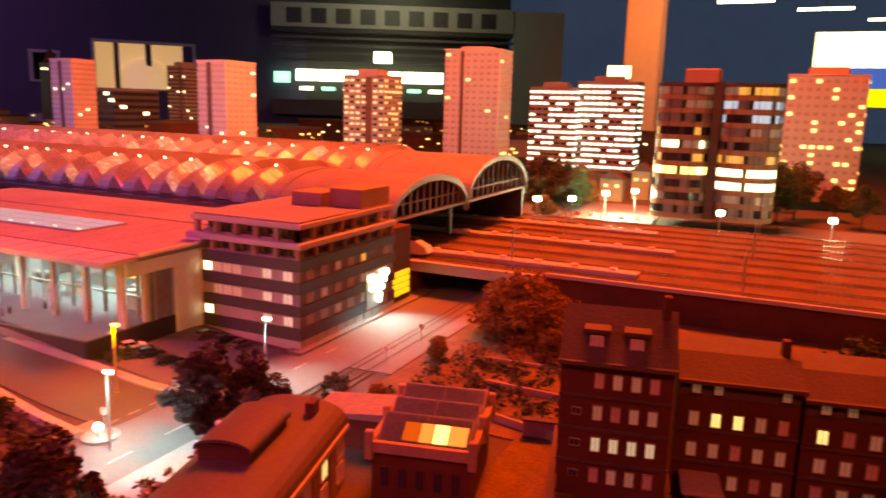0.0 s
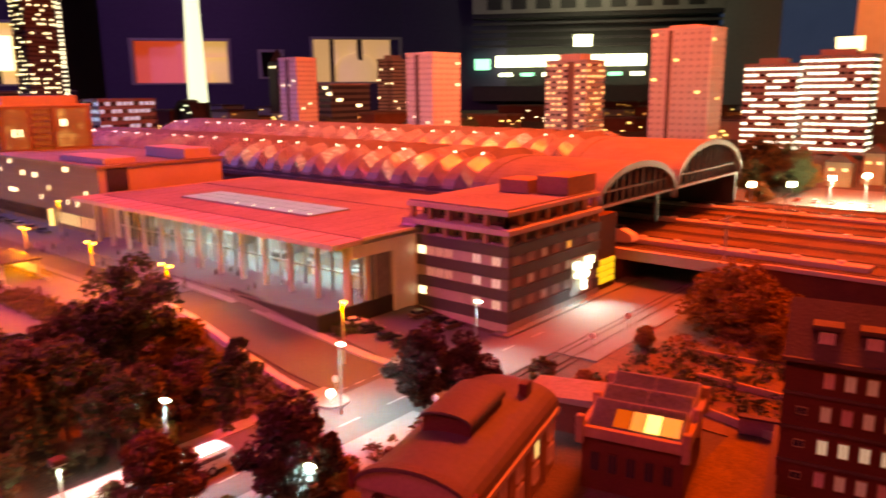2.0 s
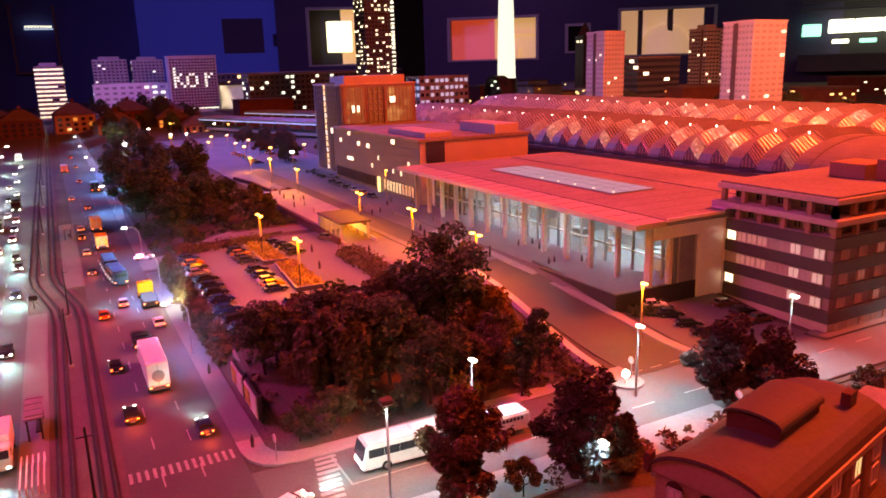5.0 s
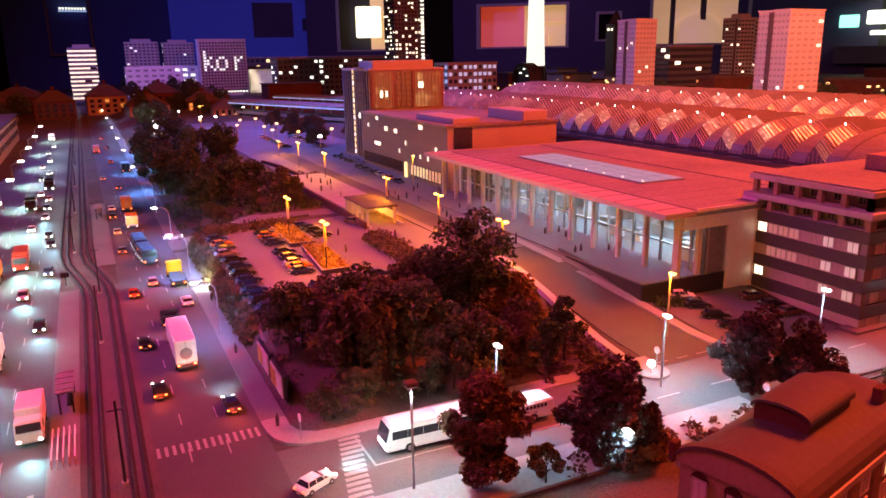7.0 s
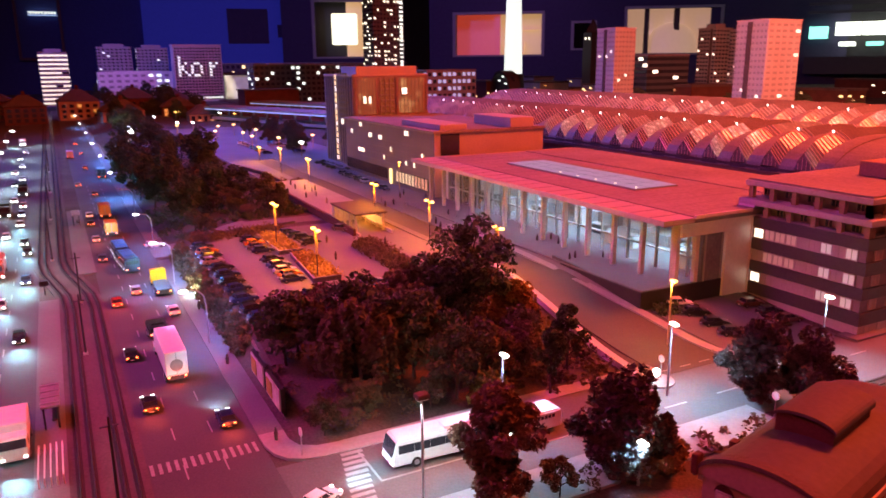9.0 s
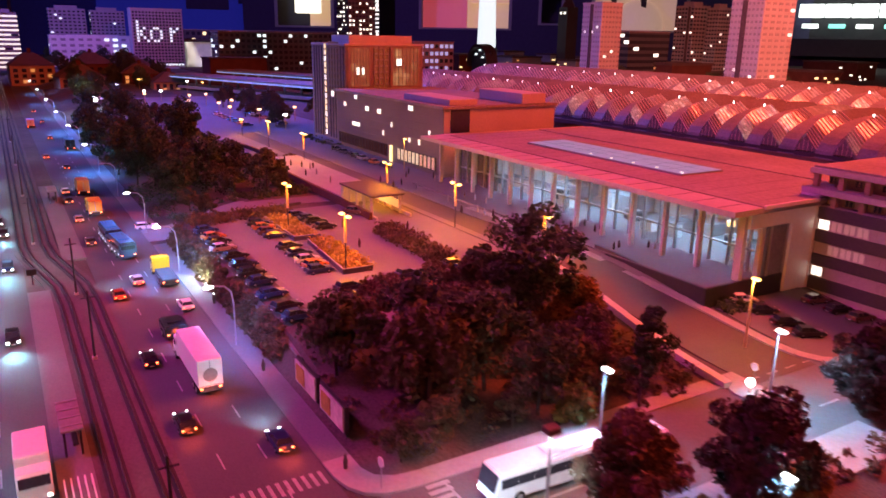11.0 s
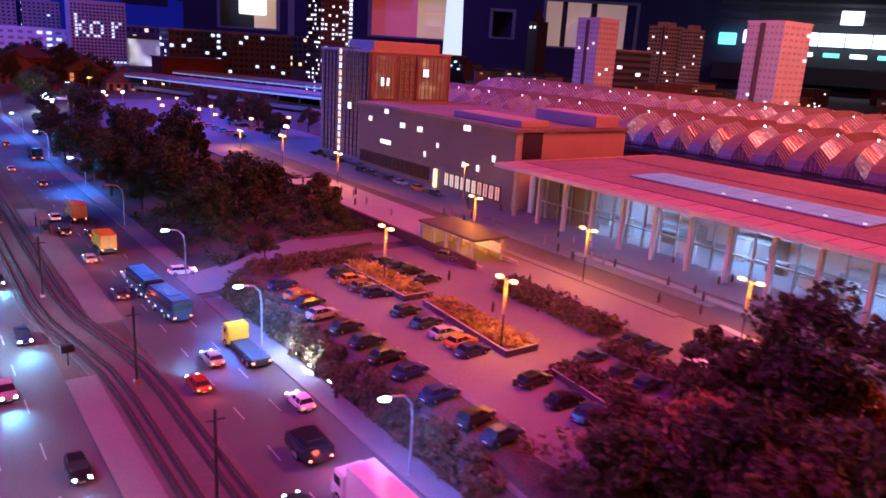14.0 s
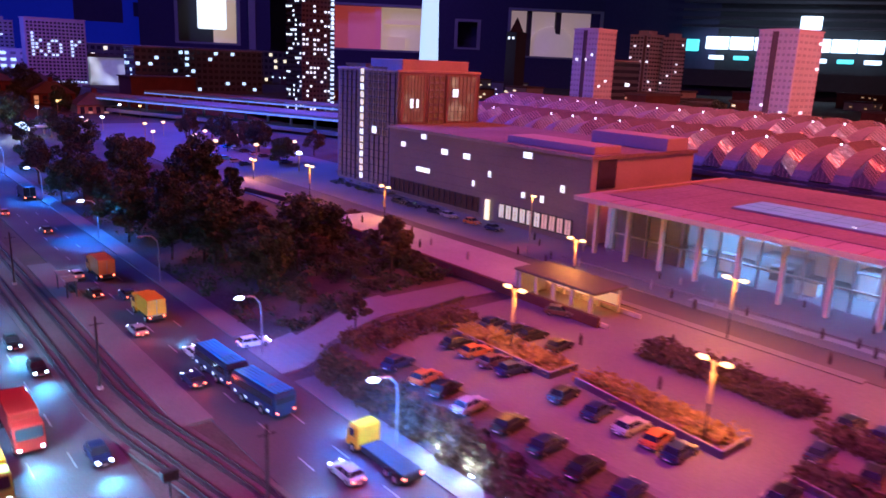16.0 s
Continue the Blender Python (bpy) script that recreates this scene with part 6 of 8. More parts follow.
def lobe(bm, x, y, rx, ry, z0, z1, n=24):
    a = [(x + rx * math.copysign(abs(math.cos(t)) ** 0.6, math.cos(t)), y + ry * math.copysign(abs(math.sin(t)) ** 0.6, math.sin(t))) for t in (math.tau * i / n for i in range(n))]
    lo, hi = [bm.verts.new((*p, z0)) for p in a], [bm.verts.new((*p, z1)) for p in a]
    for i in range(n):
        bm.faces.new((lo[i], lo[(i + 1) % n], hi[(i + 1) % n], hi[i]))
    bm.faces.new(lo[::-1]), bm.faces.new(hi)
    return bm


def ring_pane(bm, x, y, rx, ry, z0, z1, i, n=24, gap=0.06):
    """One pane of a curved ribbon window."""
    pts = []
    for t in (math.tau * (i + gap) / n, math.tau * (i + 1 - gap) / n):
        for k in (1.0, 0.96):
            pts.append((x + k * rx * math.copysign(abs(math.cos(t)) ** 0.6, math.cos(t)), y + k * ry * math.copysign(abs(math.sin(t)) ** 0.6, math.sin(t))))
    lo, hi = [bm.verts.new((*p, z0)) for p in pts], [bm.verts.new((*p, z1)) for p in pts]
    for p, q in ((0, 2), (2, 3), (3, 1), (1, 0)):
        bm.faces.new((lo[p], lo[q], hi[q], hi[p]))
    bm.faces.new((lo[0], lo[1], lo[3], lo[2])), bm.faces.new((hi[0], hi[2], hi[3], hi[1]))
    bmesh.ops.recalc_face_normals(bm, faces=bm.faces)
    return bm


FLOORS = ((("glass_dark", "glass_mid"), ("glass_dark", "glass_mid")), (("win_dim", "glass_dark"), ("win_dim", "glass_mid")), (("glass_mid", "glass_dark"), ("win_white", "win_cool")), (("win_warm", "win_white"), ("win_white", "win_white")), (("glass_dark", "win_amber"), ("win_amber", "glass_mid")),
          (("win_white", "win_dim"), ("glass_mid", "glass_dark")), (("glass_dark", "win_amber"), ("glass_mid", "win_dim")), (("glass_mid", "glass_dark"), ("win_blue", "glass_dark")), (("win_dim", "glass_mid"), ("win_blue", "glass_mid")), (("win_dim", "glass_pale"), ("win_amber", "win_dim")))
r = random.Random(4)
for s, x in enumerate((-0.335, -0.125)):
    for k, both in enumerate(FLOORS):
        z = 0.04 + 0.0445 * k
        part("floor_slab", lobe(bmesh.new(), x, 2.75, 0.098, 0.11, z, z + 0.017), M["ochre"], rb)
        part("inner_wall", lobe(bmesh.new(), x, 2.75, 0.085, 0.096, z + 0.017, z + 0.0445), M["tile"], rb)
        for i in list(range(11, 24)) + [0, 1]:
            part("pane", ring_pane(bmesh.new(), x, 2.75, 0.094, 0.106, z + 0.018, z + 0.0435, i), M[both[s][0 if r.random() < 0.6 else 1]], rb)
    part("roof", lobe(bmesh.new(), x, 2.75, 0.100, 0.112, 0.485, 0.497), M["tile"], rb)
part("stair_core", boxes((-0.245, -0.215, 2.66, 2.84, 0.04, 0.50)), M["tile"], rb)
part("roof_house", bevelled(0.002, (-0.345, -0.235, 2.70, 2.80, 0.497, 0.545)), M["concrete"], rb)
for x in [-0.42 + 0.04 * i for i in range(10)]:
    part("mullion", boxes((x - 0.001, x + 0.001, 2.640, 2.645, 0.05, 0.485)), M["tile"], rb)

# Lit square beyond the viaduct and small houses by it.
structure("pavement_square", boxes((-0.75, -0.42, 2.45, 3.2, 0.0, 0.006), (0.0, 0.5, 2.35, 2.9, 0.0, 0.006)), M["plaza"], "pale lit square beyond the railway", "pavement")
for x, y, w, h in ((-0.70, 3.35, 0.10, 0.10), (-0.60, 3.5, 0.08, 0.13), (-0.46, 3.45, 0.09, 0.09), (-0.84, 3.3, 0.07, 0.12)):
    t = thing("small_house", (x, y, 0), "small red-lit house with a pitched roof", "house", "small far houses")
    part("wall", boxes((x - w / 2, x + w / 2, y - 0.04, y + 0.04, 0, h)), M["ochre"], t)
    bm = bmesh.new()
    prism(bm, [(x - w / 2 - 0.004, h), (x, h + 0.04), (x + w / 2 + 0.004, h)], y - 0.045, y + 0.045)
    part("roof", bm, M["tile"], t)
    for i in (-0.25, 0.25):
        window(t, x + w * i, y - 0.0405, h * 0.7, 0.018, 0.014, "-y", M["win_warm"], M["white"])

# Glimmer of the far quarters: small lamps on low roofs.
r = random.Random(77)
for n_ in range(46):
    a, d = radians(r.uniform(4, 80)), r.uniform(5.5, 10.5)
    x, y = -d * math.sin(a), d * math.cos(a)
    if x > -1.6 and y < 6 or abs(y - 1.5) < 1.0 and x > -9 or -7 < x < -5.2 and 2 < y < 3:
        continue
    w, dd, h = r.uniform(0.12, 0.3), r.uniform(0.1, 0.2), r.uniform(0.10, 0.24)
    t = thing("far_house", (x, y, 0), "far dark low house with a few lit windows", "house", "far low houses")
    part("wall", boxes((x - w, x + w, y - dd, y + dd, 0, h)), M[r.choice(("tile", "grey", "ochre", "brick"))], t)
    part("roof", boxes((x - w - 0.01, x + w + 0.01, y - dd - 0.01, y + dd + 0.01, h, h + 0.015)), M["tile"], t)
    wn = bmesh.new()
    for k in range(r.randint(4, 9)):
        if r.random() < 0.5:
            px, z = x + r.uniform(-0.9, 0.9) * w, r.uniform(0.04, h - 0.02)
            box(wn, px - 0.014, px + 0.014, y - dd - 0.004, y - dd + 0.002, z - 0.007, z + 0.007)
        else:
            py, z = y + r.uniform(-0.9, 0.9) * dd, r.uniform(0.04, h - 0.02)
            box(wn, x + w - 0.002, x + w + 0.004, py - 0.014, py + 0.014, z - 0.007, z + 0.007)
    part("lit_window", wn, M[r.choice(("win_warm", "win_amber", "win_warm", "win_white"))], t, kind="stuff")

# The quarter at the boulevard's western end: red-lit houses, a long block, a white hall with a self-glowing wall.
def town_house(x, y, w, d, h, wall, seed, turn=0):
    q = random.Random(seed)
    t = thing("town_house", (x, y, 0), "reddish town house with a hipped roof and a few lit windows", "house", "western town houses", rz=turn, local=True)
    part("wall", boxes((-w / 2, w / 2, -d / 2, d / 2, 0, h)), M[wall], t)
    bm = bmesh.new()
    lo = [bm.verts.new((sx * (w / 2 + 0.008), sy * (d / 2 + 0.008), h)) for sx, sy in ((-1, -1), (1, -1), (1, 1), (-1, 1))]
    hi = [bm.verts.new((sx * w * 0.22, sy * d * 0.12, h + min(w, d) * 0.32)) for sx, sy in ((-1, -1), (1, -1), (1, 1), (-1, 1))]
    bm.faces.new(hi), bm.faces.new(lo[::-1])
    for i in range(4):
        bm.faces.new((lo[i - 1], lo[i], hi[i], hi[i - 1]))
    bmesh.ops.recalc_face_normals(bm, faces=bm.faces)
    part("roof", bm, M["tile"], t)
    part("chimney", boxes((w * 0.08, w * 0.16, -0.012, 0.012, h + min(w, d) * 0.2, h + min(w, d) * 0.44)), M["brick"], t)
    for k in range(3):
        for i in range(5):
            yy, z = d * (-0.38 + 0.19 * i), h * (0.22 + 0.27 * k)
            part("window", boxes((w / 2 - 0.001, w / 2 + 0.003, yy - d * 0.05, yy + d * 0.05, z - 0.012, z + 0.012)), M["win_amber" if q.random() < 0.08 else "glass_dark"], t)


for i, (x, y, w, d, h, wall) in enumerate(((-6.15, -0.62, 0.3, 0.34, 0.17, "ochre"), (-6.3, -0.24, 0.3, 0.34, 0.18, "brick"), (-6.6, 0.12, 0.34, 0.36, 0.20, "ochre"), (-5.75, 0.36, 0.30, 0.34, 0.14, "ochre"), (-6.5, 0.52, 0.3, 0.36, 0.22, "brick"),
                                           (-6.0, 0.78, 0.26, 0.3, 0.15, "brick"), (-6.9, 0.86, 0.3, 0.4, 0.17, "ochre"), (-5.3, 0.84, 0.24, 0.26, 0.12, "ochre"), (-5.5, -0.72, 0.3, 0.4, 0.13, "brick"), (-6.9, -0.5, 0.3, 0.5, 0.2, "brick"))):
    town_house(x, y, w * 0.8, d * 0.8, h * 0.72, wall, 40 + i, r.uniform(-6, 6))
sbk = thing("street_block", (-3.9, -0.52, 0), "long plain grey block along the oncoming carriageway", "building")
part("wall", boxes((-4.7, -3.15, -0.75, -0.385, 0, 0.13)), M["concrete"], sbk)
part("roof", boxes((-4.71, -3.14, -0.76, -0.375, 0.13, 0.138)), M["tile"], sbk)
for i in range(16):
    for k in range(2):
        part("window", boxes((-4.62 + 0.092 * i, -4.58 + 0.092 * i, -0.387, -0.382, 0.035 + 0.05 * k, 0.06 + 0.05 * k)), M["glass_dark"], sbk)
lh = thing("floodlit_hall", (-8.25, 1.86, 0.04), "low white hall beside the letter block, light put in as wall glow", "building")
# Light on the white front is put in as patchy emission.
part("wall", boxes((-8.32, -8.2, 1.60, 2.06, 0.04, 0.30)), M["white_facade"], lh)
part("roof", boxes((-8.4, -8.19, 1.58, 2.08, 0.30, 0.33)), M["tile"], lh)
part("wall", boxes((-8.32, -8.2, 2.06, 2.22, 0.04, 0.42)), M["ochre"], lh)
for k in range(5):
    part("lit_window", boxes((-8.2, -8.194, 2.10, 2.18, 0.13 + 0.055 * k, 0.155 + 0.055 * k)), M["win_amber"], lh)
mk = thing("market_stall", (-4.15, 0.32, 0), "small kiosk hung with bright white lamps under the trees", "kiosk")
part("roof", bevelled(0.002, (-4.22, -4.08, 0.27, 0.37, 0.082, 0.088)), M["white"], mk)
for x in (-4.21, -4.09):
    for y in (0.28, 0.36):
        part("post", boxes((x - 0.003, x + 0.003, y - 0.003, y + 0.003, 0.03, 0.082)), M["steel"], mk)
for i in range(7):
    part("lamp", bevelled(0.001, (-4.24 + 0.03 * i, -4.222 + 0.03 * i, 0.265, 0.277, 0.076 + 0.008 * (i % 2), 0.092 + 0.008 * (i % 2))), M["lamp_white"], mk)
lamp("stall_light", "POINT", (-4.15, 0.25, 0.09), 1.0, (0.85, 1.0, 0.9), None, 0.02)
bs = thing("hall_sign", (-13.1, -0.05, 0.5), "dark framed panel with a pale blue light strip", "sign")
part("frame", boxes((-13.19, -13.12, -0.40, -0.36, 0.5, 1.5), (-13.19, -13.12, 0.19, 0.23, 0.5, 1.5), (-13.19, -13.12, -0.36, 0.19, 0.5, 0.54)), M["black"], bs)
part("light_strip", boxes((-13.17, -13.14, -0.21, 0.18, 1.15, 1.17)), M["win_blue"], bs)
for i in range(9):
    part("lettering_bar", boxes((-13.14, -13.13, -0.20 + 0.042 * i, -0.172 + 0.042 * i, 1.18, 1.21)), M["win_cool"], bs)

# ---- the hall behind: windows into lit rooms, control desk, lamps ----
def hall_wall(cx, cy, w, z0, z1, holes, material, name, label):
    """A wall seen square-on from the layout's corner, with window openings (along, low, high, width)."""
    a = math.degrees(math.atan2(-cx, cy))
    t = thing(name, (cx, cy, 0), label, "wall", rz=a, kind="structure")
    xs, bmw = sorted(holes), bmesh.new()
    x = -w / 2
    for c, lo, hi, hw in xs:
        box(bmw, x, c - hw / 2, 0, 0.12, z0, z1)
        box(bmw, c - hw / 2, c + hw / 2, 0, 0.12, z0, lo)
        box(bmw, c - hw / 2, c + hw / 2, 0, 0.12, hi, z1)
        x = c + hw / 2
    box(bmw, x, w / 2, 0, 0.12, z0, z1)
    part("wall", bmw, M[material], t)
    for c, lo, hi, hw in xs:
        part("window_frame", boxes((c - hw / 2, c - hw / 2 + 0.05, -0.02, 0.10, lo, hi), (c + hw / 2 - 0.05, c + hw / 2, -0.02, 0.10, lo, hi), (c - hw / 2 + 0.05, c + hw / 2 - 0.05, -0.02, 0.10, hi - 0.04, hi), (c - hw / 2 + 0.05, c + hw / 2 - 0.05, -0.02, 0.10, lo, lo + 0.03)), M["wall_pale"], t, "pale window frame")
    return t


hw = hall_wall(-10.3, 7.9, 5.2, -0.9, 2.6, ((-1.42, 0.51, 1.24, 1.55), (0.0, 0.60, 1.07, 0.42), (1.42, 0.51, 1.28, 1.55)), "wall", "wall_windows", "dark purple wall with windows into lit rooms")
# The room surfaces glow themselves, without lamps inside.
part("room_back", boxes((-2.2, -1.45, 0.5, 0.55, 0.3, 1.5)), M["room_red"], hw, "deep red room wall, room light put in as glow")
part("room_back", boxes((-1.45, -0.64, 0.45, 0.50, 0.3, 1.5)), M["room_yellow"], hw, "warm yellow room wall, room light put in as glow")
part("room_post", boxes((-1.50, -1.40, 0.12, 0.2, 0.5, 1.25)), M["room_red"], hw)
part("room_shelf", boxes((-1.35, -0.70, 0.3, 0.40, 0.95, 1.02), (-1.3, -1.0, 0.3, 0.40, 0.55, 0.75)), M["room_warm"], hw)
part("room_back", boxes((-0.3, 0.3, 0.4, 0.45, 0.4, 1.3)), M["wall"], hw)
part("room_back", boxes((0.6, 2.25, 0.5, 0.55, 0.3, 1.5)), M["room_pale"], hw, "pale warm room wall, room light put in as glow")
part("room_post", boxes((0.98, 1.05, 0.12, 0.25, 0.5, 1.28), (1.45, 1.53, 0.12, 0.25, 0.5, 1.28)), M["tile"], hw)
bm = bmesh.new()
bmesh.ops.create_uvsphere(bm, u_segments=20, v_segments=12, radius=0.42, matrix=pose(1.45, 0.42, 0.62))
part("room_dome", bm, M["room_pale"], hw, "pale rounded form in the lit room", smooth=True)
sb = hall_wall(-12.25, 4.35, 1.9, -0.9, 2.6, ((0.02, 0.50, 1.45, 0.95),), "wall", "wall_screen", "dark wall around an open lit doorway")
part("room_back", boxes((0.12, 0.50, 0.4, 0.45, 0.4, 1.5)), M["room_warm"], sb, "warm room wall, room light put in as glow")
part("room_back", boxes((-0.5, 0.12, 0.4, 0.45, 0.4, 1.5)), M["black"], sb)
part("screen", bevelled(0.02, (-0.13, 0.29, -0.08, -0.02, 0.72, 1.22)), M["banner_white"], sb, "glowing white hanging screen")
part("pipe", boxes((0.62, 0.72, -0.05, 0.0, 0.45, 2.6)), M["wall_pale"], sb)
bwl = hall_wall(-12.9, 2.55, 2.4, -0.9, 2.6, (), "wall_blue", "wall_blue", "wall with deep blue light put in as its own glow")
part("panel", boxes((0.1, 0.75, -0.02, 0.0, 0.75, 1.3), (0.9, 1.1, -0.02, 0.0, 0.85, 1.05)), M["wall"], bwl, "dull framed panels")
hall_wall(-8.35, 10.15, 2.0, -0.9, 2.6, (), "wall", "wall_link", "dark purple wall beside the control gallery")
hall_wall(-13.2, 0.3, 2.6, -0.9, 2.6, (), "wall_navy", "wall_far", "dark far wall of the hall")

cd = thing("control_room", (-6.18, 11.28, 0), "dark control gallery with a row of bright monitors", "gallery", rz=math.degrees(math.atan2(6.18, 11.28)), kind="structure")
part("wall", boxes((-2.0, 2.0, 0.3, 0.4, -0.9, 2.6), (-2.0, 2.0, -0.1, 0.3, 1.55, 1.62), (-2.0, 2.0, -0.1, 0.3, 0.2, 0.45)), M["black"], cd)
part("front_rail", boxes((-2.0, 2.0, -0.12, -0.08, 1.62, 2.0)), M["grey"], cd, "pale upper gallery front")
for i in range(9):
    part("photo_panel", boxes((-1.75 + 0.4 * i, -1.50 + 0.4 * i, -0.135, -0.12, 1.68, 1.92)), M["black"], cd)
for k in range(4):
    part("slat", boxes((-2.0, 2.0, -0.10, -0.06, 1.08 + 0.12 * k, 1.12 + 0.12 * k)), M["darkgrey"], cd)
for i in range(7):
    part("monitor", bevelled(0.01, (-1.62 + 0.355 * i, -1.283 + 0.355 * i, 0.0, 0.05, 0.76, 0.95)), M["screen"], cd, "bright white monitor")
part("monitor", bevelled(0.01, (-1.98, -1.72, 0.0, 0.05, 0.72, 0.90)), M["screen_teal"], cd)
for i in range(8):
    part("desk_screen", bevelled(0.008, (-1.55 + 0.36 * i, -1.33 + 0.36 * i, -0.05, 0.0, 0.605, 0.665)), M["screen_teal"] if i % 2 else M["screen"], cd)
part("monitor", bevelled(0.01, (-0.32, -0.03, -0.16, -0.105, 1.07, 1.26)), M["screen"], cd, "lone white screen above the others")
part("side_wall", boxes((2.0, 2.85, -0.1, 0.0, -0.9, 1.98)), M["wall_pale"], cd, "pale end wall of the gallery")

pl = thing("hall_pillar", (-1.25, 6.9, -0.9), "tall pale square pillar of the hall, lit red", "pillar", kind="structure")
part("shaft", bevelled(0.01, (-1.40, -1.10, 6.75, 7.05, -0.9, 2.6)), M["white"], pl)
bn = thing("light_banner", (0.65, 9.8, 0.5), "white light panel above yellow and blue banners", "banner")
part("panel", boxes((0.15, 1.2, 9.8, 9.85, 0.95, 1.35)), M["banner_white"], bn)
part("yellow_band", boxes((0.55, 1.3, 9.74, 9.79, 0.52, 0.72)), M["banner_yellow"], bn)
part("blue_band", boxes((0.55, 1.3, 9.74, 9.79, 0.72, 0.95)), M["banner_blue"], bn)
part("post", boxes((0.2, 0.24, 9.85, 9.89, -0.9, 1.0), (1.15, 1.19, 9.85, 9.89, -0.9, 1.0)), M["black"], bn)
for i, (x, y) in enumerate(((-0.66, 10.1), (0.24, 11.0), (1.15, 12.3))):
    cl = thing("strip_light", (x, y, 1.74), "white strip lamp under the hall ceiling", "lamp", "ceiling strip lamps")
    part("tube", boxes((x - 0.32, x + 0.32, y - 0.05, y + 0.05, 1.74, 1.77)), M["screen"], cl)
    part("hanger", boxes((x - 0.01, x + 0.01, y - 0.01, y + 0.01, 1.77, 2.6)), M["black"], cl)

# ---- trees and shrubs ----
def leaves(bm, r, centre, radius, count, size, flat=1.0):
    """Many small bent leaf sprays scattered in a clump."""
    for _ in range(count):
        while True:
            p = Vector((r.uniform(-1, 1), r.uniform(-1, 1), r.uniform(-1, 1)))
            if 0.25 < p.length < 1:
                break
        p = Vector(centre) + Vector((p.x * radius, p.y * radius, p.z * radius * flat))
        u = Vector((r.uniform(-1, 1), r.uniform(-1, 1), r.uniform(-0.6, 0.6))).normalized()
        w = u.orthogonal().normalized()
        w.rotate(Matrix.Rotation(r.uniform(0, 6.28), 3, u))
        s = size * r.uniform(0.6, 1.4)
        a, b, c, d = (bm.verts.new(q) for q in (p - u * s, p + w * s * 0.6, p + u * s, p - w * s * 0.6 + Vector((0, 0, s * 0.4))))
        bm.faces.new((a, b, c)), bm.faces.new((a, c, d))


def tree_kind(name, seed, h, spread, clumps, material, label, narrow=1.0, per=190, leaf=0.0040, low=0.34):
    r = random.Random(seed)
    t = thing(name, (0, 0, 0), label, "tree", "trees of the park", local=True)
    tr = bmesh.new()
    tube(tr, (0, 0, -0.004), (r.uniform(-0.003, 0.003), r.uniform(-0.003, 0.003), h * 0.42), h * 0.022, h * 0.014)
    tips = []
    for i in range(clumps):
        a, k = math.tau * i * 0.382 + r.uniform(-0.5, 0.5), min(1, max(0, (i + 0.5) / clumps + r.uniform(-0.05, 0.05)))
        z = h * (low + (0.94 - low) * k)
        rad = spread * math.sqrt(max(0.06, 1 - (2 * k - 0.85) ** 2)) * r.uniform(0.35, 1.12)
        tips.append(Vector((rad * math.cos(a), rad * math.sin(a), z)))
        tube(tr, (0, 0, h * (0.22 + 0.35 * k)), tips[-1], h * 0.009, h * 0.002, 5)
    part("trunk", tr, M["bark"], t)
    cr = bmesh.new()
    for p in tips:
        leaves(cr, r, p, spread * r.uniform(0.20, 0.52), per, leaf, 1.0 / narrow ** 0.5 if narrow < 1 else 0.85)
    part("crown", cr, material, t)
    return t


def willow_kind(name, seed, h, spread, strands, material, label):
    """A tree whose leaves hang in long strands from arching limbs."""
    r = random.Random(seed)
    t = thing(name, (0, 0, 0), label, "tree", "trees of the park", local=True)
    tr, cr = bmesh.new(), bmesh.new()
    tube(tr, (0, 0, -0.004), (0.002, -0.001, h * 0.55), h * 0.026, h * 0.016)
    for i in range(strands):
        a, q = math.tau * i * 0.382 + r.uniform(-0.4, 0.4), math.sqrt((i + 0.5) / strands)
        x, y, z = spread * q * math.cos(a), spread * q * math.sin(a), h * (1.0 - 0.34 * q * q) * r.uniform(0.90, 1.0)
        tube(tr, (0, 0, h * 0.45), (x, y, z), h * 0.008, h * 0.002, 5)
        drop = z * r.uniform(0.35, 0.80) * (0.4 + 0.6 * q)
        for k in range(7):
            leaves(cr, r, (x * (1 + 0.05 * k / 6), y * (1 + 0.05 * k / 6), z - drop * k / 6), spread * 0.13, 34, 0.0034, 1.5)
    part("trunk", tr, M["bark"], t)
    part("crown", cr, material, t)
    return t


KINDS = [
    tree_kind("broadleaf_tree", 1, 0.150, 0.058, 16, M["leaf"], "dark green round-crowned model tree"),
    tree_kind("broadleaf_tree", 2, 0.125, 0.052, 14, M["leaf"], "dark green bushy model tree"),
    tree_kind("broadleaf_tree", 3, 0.105, 0.040, 12, M["leaf_olive"], "olive-brown small model tree"),
    tree_kind("poplar_tree", 4, 0.165, 0.034, 15, M["leaf"], "slender dark green upright model tree"),
    tree_kind("russet_tree", 5, 0.125, 0.038, 28, M["leaf_red"], "russet-leaved model tree by the street", per=260, leaf=0.0034, low=0.12),
    tree_kind("copper_tree", 6, 0.100, 0.043, 26, M["leaf_dark_red"], "dark copper-leaved model tree by the street", per=260, leaf=0.0034, low=0.16),
    tree_kind("broadleaf_tree", 7, 0.085, 0.040, 16, M["leaf_ochre"], "ochre-brown round model tree", per=190, low=0.2),
    tree_kind("dome_tree", 12, 0.088, 0.066, 60, M["leaf_ochre"], "broad ochre dome-shaped tree below the viaduct", per=200, leaf=0.0034, low=0.06),
    willow_kind("willow_tree", 31, 0.118, 0.050, 44, M["leaf_olive"], "olive drooping willow-like model tree"),
    tree_kind("lime_shrub", 33, 0.042, 0.026, 14, M["leaf_lime"], "bush beside a street lamp, lamplight put into its yellow-green leaves", per=130, leaf=0.0030, low=0.10),
]
USED = set()


